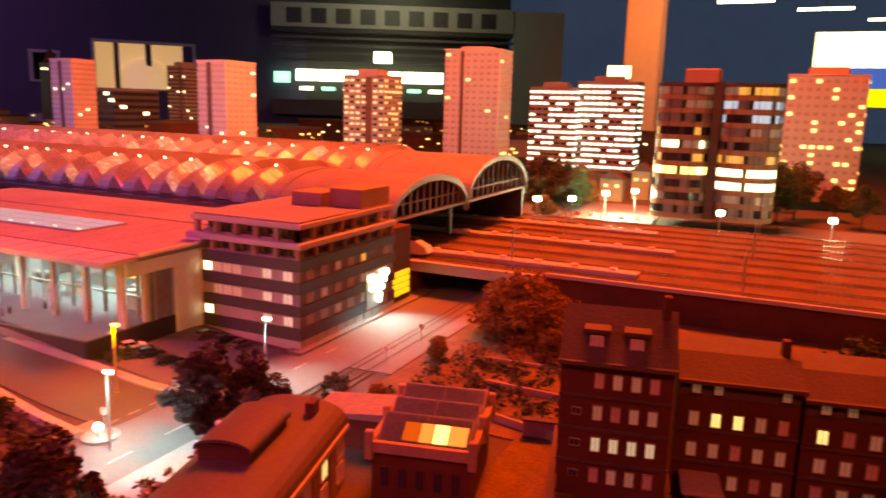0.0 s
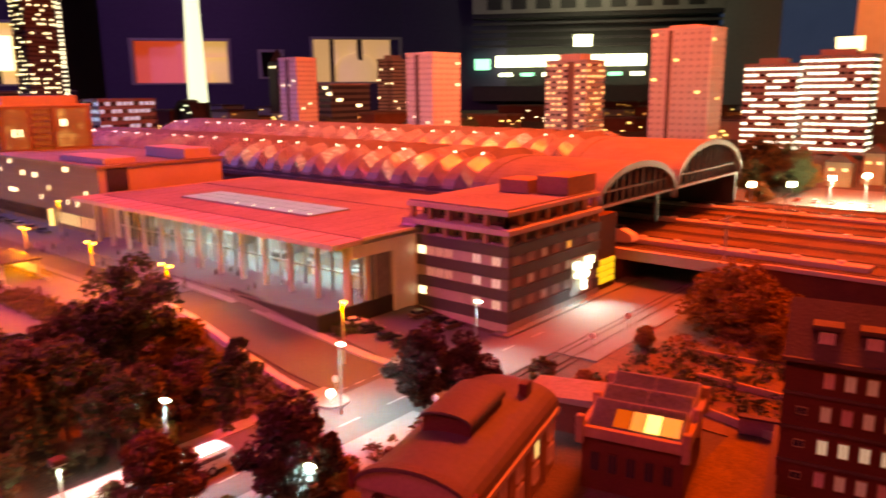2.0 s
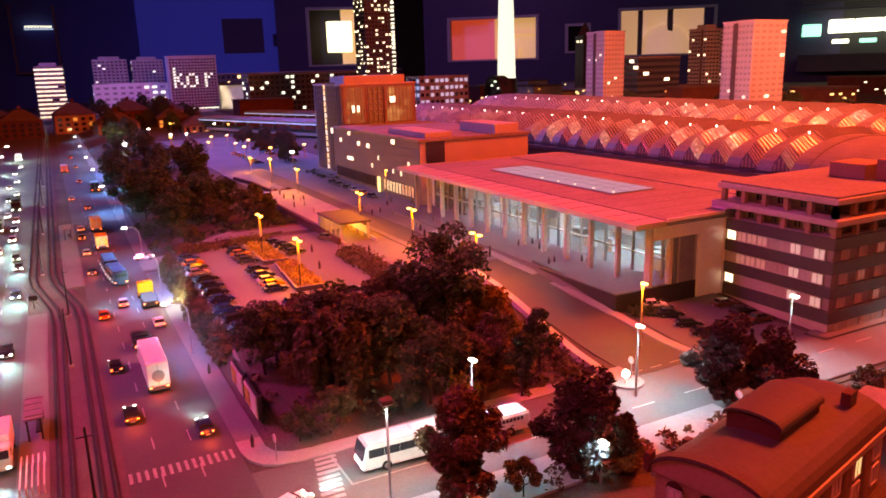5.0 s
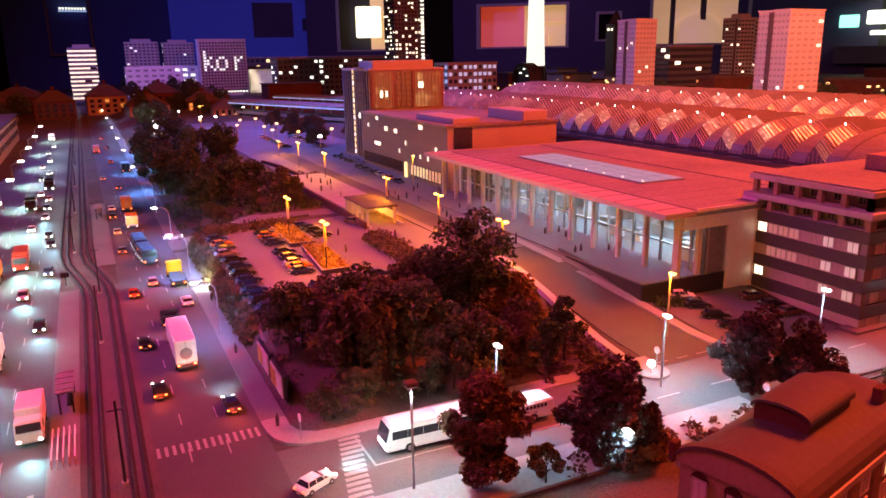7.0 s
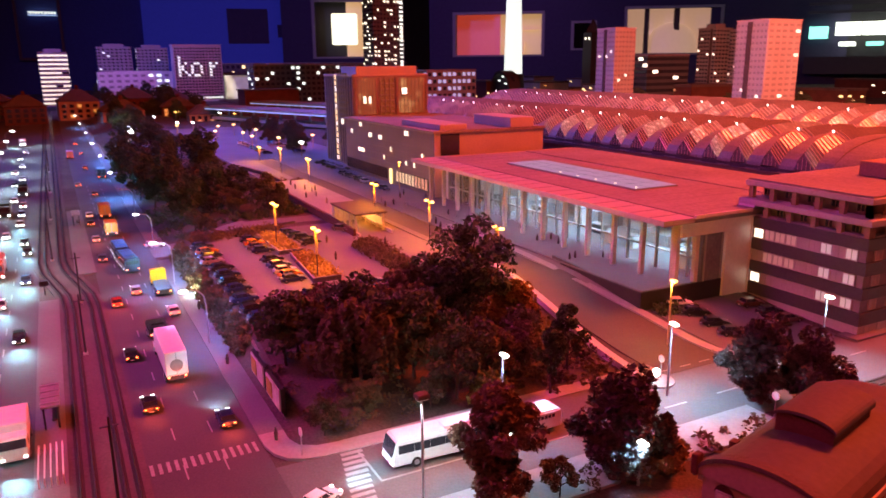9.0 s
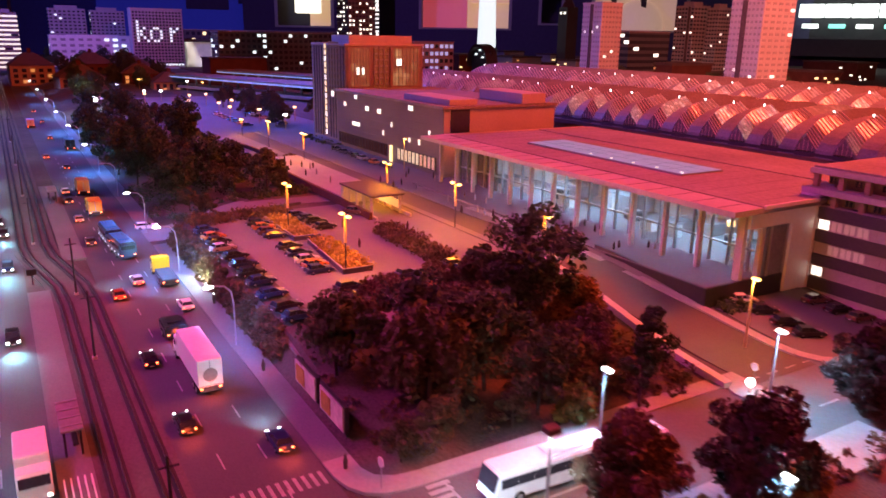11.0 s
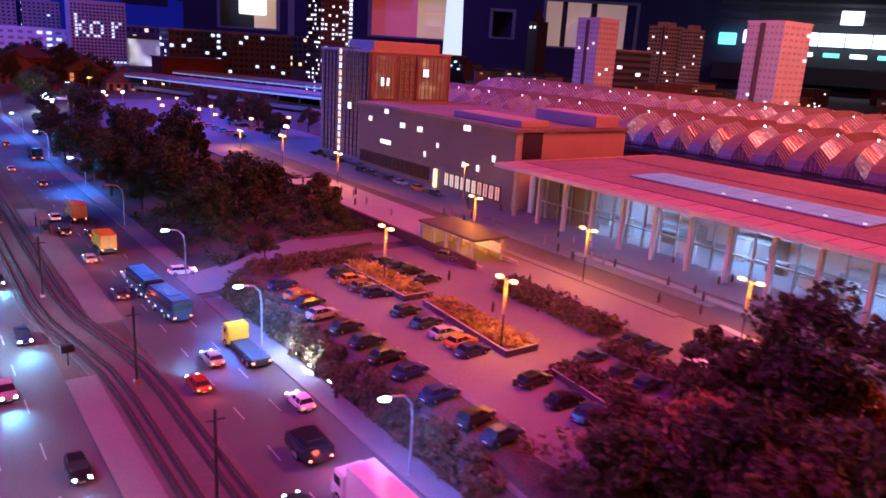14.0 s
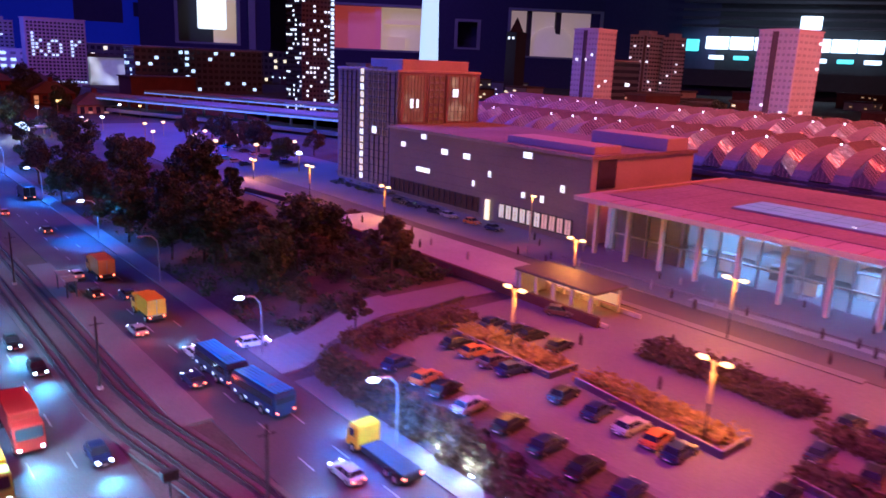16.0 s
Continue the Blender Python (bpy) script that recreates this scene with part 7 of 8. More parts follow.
def plant(kind, x, y, size=1.0, turn=0.0, z=None):
    ob = KINDS[kind]
    m = pose(x, y, (ground_z(x, y) if z is None else z), 0, 0, turn) @ Matrix.Scale(size, 4)
    if kind in USED:
        o2 = copy_thing(ob, m)
        o2.scale = (size, size, size)
    else:
        USED.add(kind)
        ob.matrix_basis = m


r = random.Random(11)
PARK = ((0, -0.94, 0.435, 1.05), (2, -0.975, 0.36, 0.85), (1, -0.93, 0.4, 0.85), (0, -0.88, 0.235, 0.85), (1, -0.93, 0.16, 0.75), (1, -0.84, 0.3, 0.9), (2, -0.94, 0.18, 0.85), (2, -0.9, 0.335, 0.9), (4, -0.985, 0.225, 0.62), (4, -0.82, 0.45, 0.5), (3, -0.735, 0.435, 0.55), (2, -0.79, 0.37, 0.85), (6, -0.955, 0.3, 0.85), (2, -0.99, 0.47, 0.8), (6, -0.92, 0.50, 0.80), (2, -0.86, 0.47, 0.6), (2, -1.04, 0.43, 0.7), (2, -1.02, 0.52, 0.45), (3, -0.771, 0.486, 0.62), (0, -0.775, 0.325, 0.62), (8, -0.835, 0.225, 1.0), (8, -0.90, 0.28, 0.85), (9, -0.748, 0.352, 1.0), (2, -0.765, 0.285, 0.42), (2, -0.775, 0.20, 0.5), (4, -0.80, 0.40, 0.55))
for k, x, y, s in PARK:
    plant(k, x, y, s, r.uniform(0, 360))
for k, x, y, s, z in ((4, -0.578, 0.262, 0.90, 0.002), (5, -0.556, 0.395, 1.04, 0.002), (5, -0.605, 0.650, 1.0, 0.002), (5, -0.565, 0.685, 0.85, 0.002), (2, -0.545, 0.31, 0.40, 0.002), (2, -0.765, 0.155, 0.42, None), (6, -0.53, 0.43, 0.5, 0.002)):
    plant(k, x, y, s, r.uniform(0, 360), z)
AVENUE = ((1, -1.976, 0.201), (1, -1.998, 0.337), (0, -2.126, 0.188), (2, -1.86, 0.38), (3, -2.30, 0.30), (0, -2.26, 0.16), (0, -2.40, 0.22), (3, -2.52, 0.33), (1, -2.55, 0.17), (0, -2.70, 0.24), (1, -2.75, 0.38), (0, -2.86, 0.16), (1, -3.02, 0.30), (0, -3.10, 0.20), (2, -3.22, 0.42), (0, -3.35, 0.28), (1, -3.5, 0.18), (0, -3.7, 0.32), (0, -3.9, 0.22), (1, -4.1, 0.36), (0, -4.35, 0.25), (0, -4.6, 0.33), (1, -4.9, 0.28), (0, -5.2, 0.38), (0, -5.6, 0.32), (1, -1.98, 0.27), (0, -2.18, 0.19), (1, -2.45, 0.14), (0, -2.62, 0.36), (1, -2.95, 0.13), (0, -3.25, 0.14))
for k, x, y in AVENUE:
    plant(k, x, y, r.uniform(0.72, 1.02), r.uniform(0, 360))
for i in range(8):
    plant(r.choice((1, 2, 2)), -1.92 - 0.17 * i + r.uniform(-0.03, 0.03), r.uniform(0.15, 0.38), r.uniform(0.6, 0.95), r.uniform(0, 360))
for x, y, s in ((-1.69, 0.20, 0.45), (-1.86, 0.30, 0.6), (-1.84, 0.20, 0.5), (-1.90, 0.42, 0.55), (-1.93, 0.28, 0.65), (-1.82, 0.40, 0.45)):
    plant(2, x, y, s, r.uniform(0, 360))
for i in range(26):
    plant(r.choice((0, 1, 2)), -6.0 - 0.14 * i, r.uniform(0.35, 1.0), r.uniform(0.9, 1.4), r.uniform(0, 360))
for i in range(16):
    plant(r.choice((0, 1)), r.uniform(-6.6, -5.0), r.choice((r.uniform(0.4, 1.05), r.uniform(-0.85, -0.4))), r.uniform(0.9, 1.4), r.uniform(0, 360), 0.0)
for i in range(16):
    plant(r.choice((1, 2, 2)), r.uniform(-4.0, -2.95), r.uniform(0.75, 1.15), r.uniform(0.6, 0.9), r.uniform(0, 360))
for x, y, k, s in ((-0.39, 1.20, 7, 1.12), (-0.31, 1.10, 6, 0.6), (-0.47, 1.02, 6, 0.45), (-0.515, 0.79, 2, 0.42), (-0.455, 0.80, 6, 0.42), (0.12, 1.05, 1, 0.9), (0.30, 0.74, 1, 0.9), (0.16, 0.70, 1, 0.95), (0.24, 0.62, 0, 0.8)):
    plant(k, x, y, s, r.uniform(0, 360), 0.0)
for i in range(22):
    plant(r.choice((0, 1, 6)), r.uniform(-1.15, -0.72), r.uniform(2.5, 3.2), r.uniform(0.8, 1.3), r.uniform(0, 360), 0.0)
for i in range(14):
    plant(r.choice((0, 1, 2)), r.uniform(-0.05, 0.7), r.uniform(2.95, 3.4), r.uniform(1.0, 1.6), r.uniform(0, 360), 0.0)
for i in range(20):
    plant(r.choice((0, 1)), r.uniform(-4.2, -2.7), r.uniform(3.1, 4.4), r.uniform(1.0, 1.5), r.uniform(0, 360), 0.0)


def hedge(name, x0, x1, y0, y1, h, material, label, n, seed, leaf=0.003):
    rr = random.Random(seed)
    t = thing(name, ((x0 + x1) / 2, (y0 + y1) / 2, ground_z((x0 + x1) / 2, (y0 + y1) / 2)), label, "hedge", "shrub beds")
    cells = max(2, min(14, round(max(x1 - x0, y1 - y0) / 0.03)))
    along = x1 - x0 >= y1 - y0
    shrubs = [bmesh.new() for _ in range(cells)]
    for _ in range(n):
        x, y = rr.uniform(x0, x1), rr.uniform(y0, y1)
        k = (x - x0) / (x1 - x0) if along else (y - y0) / (y1 - y0)
        s = h * rr.uniform(0.55, 1.15)
        leaves(shrubs[min(cells - 1, int(k * cells))], rr, (x, y, ground_z(x, y) + s * 0.45), s * 0.8, 34, leaf, 0.75)
    for bm in shrubs:
        if bm.verts:
            part("shrub", bm, material, t)
        else:
            bm.free()


hedge("hedge", -1.655, -1.03, 0.120, 0.140, 0.013, M["leaf_dry"], "brownish hedge along the car park's edge", 420, 1)
hedge("hedge", -1.40, -1.20, 0.438, 0.472, 0.022, M["leaf_dry"], "dense brown shrub bed on the car park", 240, 2)
# Yellow lamplight on these two beds is put into the leaf colour.
hedge("hedge", -1.585, -1.425, 0.292, 0.325, 0.017, M["leaf_yellow"], "shrub bed between parked cars, yellow lamplight put into its leaves", 90, 3)
hedge("hedge", -1.395, -1.21, 0.305, 0.332, 0.017, M["leaf_yellow"], "shrub bed between parked cars, yellow lamplight put into its leaves", 100, 4)
hedge("hedge", -1.15, -1.02, 0.305, 0.335, 0.018, M["leaf_dry"], "brown shrub bed beside parked cars", 90, 5)
hedge("hedge", -1.17, -1.03, 0.405, 0.43, 0.017, M["leaf_dry"], "brown shrub bed beside parked cars", 80, 6)
hedge("hedge", -1.655, -1.60, 0.15, 0.35, 0.018, M["leaf_dry"], "brown hedge at the car park's far edge", 90, 7)
hedge("hedge", -2.26, -1.80, 0.415, 0.462, 0.014, M["leaf"], "dark shrubs below the raised deck", 130, 8)
hedge("hedge", -1.05, -0.76, 0.13, 0.51, 0.016, M["leaf_dry"], "low brown undergrowth beneath the park trees", 110, 9)
hedge("hedge", -1.05, -0.75, 0.44, 0.555, 0.016, M["leaf_dry"], "dry low shrubs at the park corner", 130, 10)
hedge("hedge", -0.82, -0.735, 0.43, 0.545, 0.013, M["leaf_dry"], "low brown bushes beside the ramp wall", 34, 21)
hedge("hedge", -1.83, -1.79, 0.16, 0.44, 0.014, M["leaf"], "dark shrubs beside the car park path", 40, 22)
hedge("hedge", -0.895, -0.86, 0.738, 0.81, 0.013, M["leaf"], "low dark shrubs at the station's foot", 40, 11)
hedge("hedge", -2.72, -2.46, 0.775, 0.815, 0.012, M["leaf"], "low dark planting along the annex", 36, 13)
hedge("hedge", -2.35, -2.27, 0.44, 0.60, 0.014, M["leaf_dry"], "brown planting at the deck's end", 30, 14)
hedge("hedge", -0.47, -0.20, 0.84, 1.06, 0.017, M["leaf"], "allotment gardens with dark scattered shrubs", 110, 15)
hedge("hedge", -0.44, -0.22, 1.06, 1.30, 0.024, M["leaf_ochre"], "rough ochre shrubs below the viaduct", 90, 16)
hedge("hedge", -2.30, -1.83, 0.13, 0.41, 0.022, M["leaf"], "dark undergrowth of the green strip", 130, 17)
hedge("hedge", -3.2, -2.30, 0.13, 0.41, 0.026, M["leaf"], "dark undergrowth of the green strip", 120, 20)
hedge("hedge", -0.566, -0.53, 0.34, 0.60, 0.014, M["leaf_dry"], "low street planting before the house", 36, 18)
hedge("hedge", -0.54, 0.4, 0.14, 0.30, 0.020, M["leaf"], "dark shrubs along the near pavement", 60, 19)

# ---- vehicles ----
def wheels(t, xs, half, r, w=0.22):
    for x in xs:
        for y in (-half, half):
            bm = bmesh.new()
            cyl(bm, 0, 0, -w / 2 * S, w / 2 * S, r * S, n=12)
            bmesh.ops.rotate(bm, verts=bm.verts, cent=(0, 0, 0), matrix=Matrix.Rotation(radians(90), 3, "X"))
            bmesh.ops.translate(bm, verts=bm.verts, vec=(x * S, y * S, r * S))
            wh_ = part("wheel", bm, M["tyre"], t)
            hub = bmesh.new()
            cyl(hub, 0, 0, -0.02 * S, 0.02 * S, r * 0.55 * S, n=8)
            bmesh.ops.rotate(hub, verts=hub.verts, cent=(0, 0, 0), matrix=Matrix.Rotation(radians(90), 3, "X"))
            bmesh.ops.translate(hub, verts=hub.verts, vec=(x * S, (y + math.copysign(w / 2, y)) * S, r * S))
            part("rim", hub, M["steel"], wh_)


def lamps(t, front, rear, half, z, on):
    for y in (-half, half):
        part("headlight", bevelled(0.0004, ((front - 0.12) * S, (front + 0.03) * S, (y - 0.17) * S, (y + 0.17) * S, (z - 0.10) * S, (z + 0.12) * S)), M["head"] if on else M["glass_pale"], t, "glowing headlight" if on else "")
        part("tail_light", bevelled(0.0004, ((rear - 0.03) * S, (rear + 0.10) * S, (y - 0.15) * S, (y + 0.15) * S, (z - 0.02) * S, (z + 0.16) * S)), M["tail"] if on else M["tail_off"], t, "glowing red tail light" if on else "")


def scaled(profile):
    return [(x * S, z * S) for x, z in profile]


def car_kind(colour, on, estate=False, extra=None):
    word = "driving with its lights on" if on else "parked with its lights off"
    t = thing("estate_car" if estate else "car", (0, 0, 0), f"{colour} model car {word}", "car", "cars on the road" if on else "parked cars", local=True)
    bm = bmesh.new()
    prism(bm, scaled([(-2.15, 0.30), (-2.2, 0.62), (-2.1, 0.90), (-1.2, 0.96), (0.95, 0.94), (1.95, 0.76), (2.15, 0.55), (2.12, 0.28), (1.0, 0.22), (-1.0, 0.22)]), -0.86 * S, 0.86 * S)
    bmesh.ops.bevel(bm, geom=bm.edges[:], offset=0.0009, segments=2, affect="EDGES")
    part("body", bm, P[colour], t, smooth=False)
    back = -2.05 if estate else -1.72
    bm = bmesh.new()
    prism(bm, scaled([(back, 0.92), (back + 0.28, 1.36), (0.15, 1.38), (0.98, 0.92)]), -0.80 * S, 0.80 * S, 0.13 * S, 1.0 * S)
    part("window_band", bm, M["glass_dark"], t, "dark car windows")
    bm = bevelled(0.0006, ((back + 0.27) * S, 0.16 * S, -0.67 * S, 0.67 * S, 1.36 * S, 1.44 * S))
    part("roof", bm, P[colour], t)
    for x in (back + 0.14, -0.55, 0.55):
        for y in (-1, 1):
            bm = bmesh.new()
            x2 = x + (0.14 if x < -1 else -0.02 if x < 0 else -0.42)
            tube(bm, (x * S, y * 0.795 * S, 0.93 * S), (x2 * S, y * 0.675 * S, 1.37 * S), 0.05 * S, n=4)
            part("pillar", bm, P[colour], t)
    for x0, x1, z0, p0, p1 in ((2.10, 2.22, 0.30, 2.22, 2.235), (-2.26, -2.14, 0.32, -2.275, -2.26)):
        bp = part("bumper", bevelled(0.0004, (x0 * S, x1 * S, -0.8 * S, 0.8 * S, z0 * S, (z0 + 0.2) * S)), M["black"], t)
        part("plate", boxes((p0 * S, p1 * S, -0.26 * S, 0.26 * S, (z0 + 0.04) * S, (z0 + 0.16) * S)), M["white"], bp)
    lamps(t, 2.08, -2.16, 0.62, 0.62, on)
    wheels(t, (-1.32, 1.30), 0.78, 0.31)
    for o in t.children_recursive:
        o.data.transform(Matrix.Scale(0.86, 4))
    if extra == "taxi":
        part("roof_sign", boxes((-0.6 * S, -0.3 * S, -0.25 * S, 0.25 * S, 1.44 * S, 1.60 * S)), M["win_warm"], t)
    return t


def box_kind(name, label, colour, box_colour, length, height, on=True, cab=2.0, width=2.4, gap=0.25, category="truck", cab_h=2.7, flat=False, band=None):
    """A lorry: cab and box body, or a bare chassis."""
    t = thing(name, (0, 0, 0), label, category, "vehicles on the road", local=True)
    L, h = length / 2, width / 2
    bm = bmesh.new()
    prism(bm, scaled([(L - cab, 0.5), (L - cab, cab_h), (L - 0.5, cab_h), (L - 0.08, 1.6), (L, 0.9), (L, 0.45)]), -h * S, h * S)
    bmesh.ops.bevel(bm, geom=bm.edges[:], offset=0.0012, segments=2, affect="EDGES")
    c = part("cab", bm, P[colour], t)
    bm = bmesh.new()
    prism(bm, scaled([(L - 0.47, cab_h - 0.25), (L - 0.12, 1.65), (L + 0.02, 1.65), (L - 0.40, cab_h - 0.2)]), -(h - 0.15) * S, (h - 0.15) * S)
    part("windscreen", bm, M["glass_dark"], c)
    part("side_window", boxes(((L - cab + 0.5) * S, (L - 0.55) * S, (-h - 0.015) * S, (h + 0.015) * S, 1.6 * S, 2.3 * S)), M["glass_dark"], c)
    part("chassis", boxes((-L * S, (L - 0.3) * S, -0.9 * S, 0.9 * S, 0.45 * S, 0.95 * S)), M["black"], t)
    if not flat:
        b = part("box_body", bevelled(0.0010, (-L * S, (L - cab - gap) * S, -h * S, h * S, 0.95 * S, height * S)), P[box_colour], t)
        part("rear_frame", boxes(((-L - 0.04) * S, -L * S, -(h - 0.12) * S, (h - 0.12) * S, 1.05 * S, 1.12 * S), ((-L - 0.04) * S, -L * S, -0.03 * S, 0.03 * S, 1.12 * S, (height - 0.12) * S)), M["steel"], b)
        if band:
            bm = bmesh.new()
            cyl(bm, 0, 0, -0.02 * S, 0.02 * S, band * S, n=16)
            bmesh.ops.rotate(bm, verts=bm.verts, cent=(0, 0, 0), matrix=Matrix.Rotation(radians(90), 3, "Y"))
            bmesh.ops.translate(bm, verts=bm.verts, vec=((-L - 0.05) * S, 0, height * 0.58 * S))
            part("emblem", bm, M["grey"], b, "grey round emblem")
    else:
        part("saddle", bevelled(0.0008, (-L * S, (L - cab - 0.4) * S, -1.0 * S, 1.0 * S, 0.95 * S, 1.15 * S)), M["black"], t)
        part("tank", boxes(((-L + 2.2) * S, (-L + 3.4) * S, -1.15 * S, -0.7 * S, 0.5 * S, 0.95 * S)), M["black"], t)
    lamps(t, L - 0.02, -L, h - 0.3, 0.75, on)
    wheels(t, [L - 1.1, -L + 1.0] + ([-L + 2.2] if length > 8 else []), h - 0.12, 0.48, 0.3)
    return t


def bus_kind(name, label, colour, length, on=True, roof=None, height=3.1, panel=False):
    t = thing(name, (0, 0, 0), label, "bus", "vehicles on the road", local=True)
    L, h = length / 2, 1.25
    bm = bmesh.new()
    prism(bm, scaled([(-L, 0.35), (-L, height - 0.3), (-L + 0.2, height), (L - 0.5, height), (L - 0.15, 1.6), (L, 0.8), (L, 0.35)]), -h * S, h * S)
    bmesh.ops.bevel(bm, geom=bm.edges[:], offset=0.0016, segments=2, affect="EDGES")
    b = part("body", bm, P[colour], t)
    n = max(3, int(length / 1.5))
    for i in range(n - 1 if panel else 0, n):
        x0, x1 = -L + 0.4 + (length - 1.0) * i / n, -L + 0.4 + (length - 1.0) * (i + 0.985) / n
        part("side_window", boxes((x0 * S, x1 * S, (-h - 0.02) * S, (h + 0.02) * S, 1.55 * S, (height - 0.45) * S)), M["glass_dark"], b)
    bm = bmesh.new()
    prism(bm, scaled([(L - 0.42, height - 0.2), (L - 0.16, 1.55), (L - 0.02, 1.3), (L + 0.02, 1.35), (L - 0.36, height - 0.16)]), -(h - 0.15) * S, (h - 0.15) * S)
    part("windscreen", bm, M["glass_dark"], b)
    part("rear_window", boxes(((-L - 0.02) * S, (-L + 0.02) * S, -(h - 0.25) * S, (h - 0.25) * S, 1.7 * S, (height - 0.5) * S)), M["glass_dark"], b)
    if not panel:
        part("roof_unit", bevelled(0.0008, (-L * 0.5 * S, L * 0.1 * S, -0.8 * S, 0.8 * S, height * S, (height + 0.2) * S)), P[roof or colour], t)
    if roof:
        for k in range(5):
            y = -1.05 + 0.42 * k
            part("roof_stripe", boxes(((-L + 0.3) * S, (L - 0.6) * S, y * S, (y + 0.34) * S, height * S, (height + 0.04) * S)), P[roof], b)
    if roof:
        for k in range(4):
            x0 = -L + 1.1 + (length - 2.2) * k / 3
            part("side_light", bevelled(0.0004, ((x0 - 0.16) * S, (x0 + 0.16) * S, (h + 0.01) * S, (h + 0.06) * S, 0.75 * S, 1.0 * S)), M["win_bright"], b, "small white marker light")
    if panel:
        for k in range(7):
            part("lettering_bar", boxes(((-L + 0.9 + 0.42 * k) * S, (-L + 1.2 + 0.42 * k) * S, (-h - 0.03) * S, (h + 0.03) * S, 1.5 * S, 1.85 * S)), M["black"], b)
    part("side_marking", boxes(((-L + 2.0) * S, (-L * 0.2) * S, (-h - 0.02) * S, (h + 0.02) * S, 1.0 * S, 1.15 * S)), M["grey"], b, "plain grey bars of unreadable side lettering")
    lamps(t, L - 0.02, -L, h - 0.3, 0.75, on)
    wheels(t, (-L + 2.4, L - 2.3), h - 0.1, 0.48, 0.28)
    return t


CARS = {}


def put(kind, x, y, turn, z=None, spill=False, tailspill=False):
    """Stand a vehicle on the ground; a lit one throws light ahead or glows red behind."""
    zz = (ground_z(x, y) + 0.0020) if z is None else z
    m = pose(x, y, zz, 0, 0, turn)
    if kind not in CARS:
        make, args = SORTS[kind]
        CARS[kind] = make(**args)
        CARS[kind].matrix_basis = m
    else:
        copy_thing(CARS[kind], m)
    d = Vector((math.cos(radians(turn)), math.sin(radians(turn)), 0))
    if spill:
        p = Vector((x, y, zz + 0.012)) + d * (0.058 if kind in ("Tleft", "tred", "tractor") else 0.040 if kind == "minibus" else 0.030)
        lamp("headlight_beam", "SPOT", p, 0.4 if 90 < turn < 270 else 0.6, (0.22, 0.62, 1.0), p + d * 0.07 - Vector((0, 0, 0.014)), 0.004, 1.0, 96)
    if tailspill:
        p = Vector((x, y, zz + 0.010)) - d * (0.036 if kind[0] != "T" else 0.075)
        lamp("tail_glow", "POINT", p, 0.016, (1.0, 0.10, 0.04), None, 0.003)


SORTS = {}
for c in ("black", "navy", "silver", "white", "red", "orange", "brown", "blue", "yellow"):
    SORTS["p" + c] = (car_kind, dict(colour=c, on=False))
    SORTS["d" + c] = (car_kind, dict(colour=c, on=True))
SORTS["estate"] = (car_kind, dict(colour="white", on=True, estate=True))
SORTS["pestate"] = (car_kind, dict(colour="black", on=False, estate=True))
SORTS["van"] = (bus_kind, dict(name="van", label="black van with bright rear lights on the boulevard", colour="black", length=4.3, height=1.75))
SORTS["Twhite"] = (box_kind, dict(name="box_truck", label="long white box lorry with a round rear emblem", colour="white", box_colour="white", length=11.5, height=3.8, band=0.7))
SORTS["Tleft"] = (box_kind, dict(name="box_truck", label="white box lorry with bluish headlights", colour="white", box_colour="white", length=6.8, height=3.1, cab_h=2.5))
SORTS["tyellow"] = (box_kind, dict(name="parcel_van", label="yellow parcel lorry with red rear lights", colour="yellow", box_colour="yellow", length=6.4, height=3.1))
SORTS["torange"] = (box_kind, dict(name="box_truck", label="rust-orange box lorry in the queue", colour="orange", box_colour="orange", length=7.0, height=3.3))
SORTS["tred"] = (box_kind, dict(name="fire_truck", label="red lorry with strong headlights", colour="red", box_colour="red", length=8.0, height=3.2))
SORTS["tgreen"] = (box_kind, dict(name="box_truck", label="lime yellow lorry on the oncoming side", colour="green", box_colour="yellow", length=6.5, height=3.0))
SORTS["tdark"] = (box_kind, dict(name="box_truck", label="dark lorry at the kerb", colour="black", box_colour="black", length=8.0, height=3.2))
SORTS["tractor"] = (box_kind, dict(name="tractor_unit", label="yellow tractor unit with a bare black chassis", colour="yellow", box_colour="black", length=8.4, height=1.2, flat=True, cab=1.9, cab_h=2.7))
SORTS["bus_blue"] = (bus_kind, dict(name="articulated_bus", label="blue articulated bus section with a striped roof", colour="navy", length=8.2, roof="blue", height=2.75))
SORTS["coach"] = (bus_kind, dict(name="coach", label="white touring coach at the cross street", colour="white", length=11.5, height=2.8))
SORTS["minibus"] = (bus_kind, dict(name="panel_van", label="white panel van with dark side lettering in the cross street", colour="white", length=5.8, height=2.2, panel=True))

W_ = 180
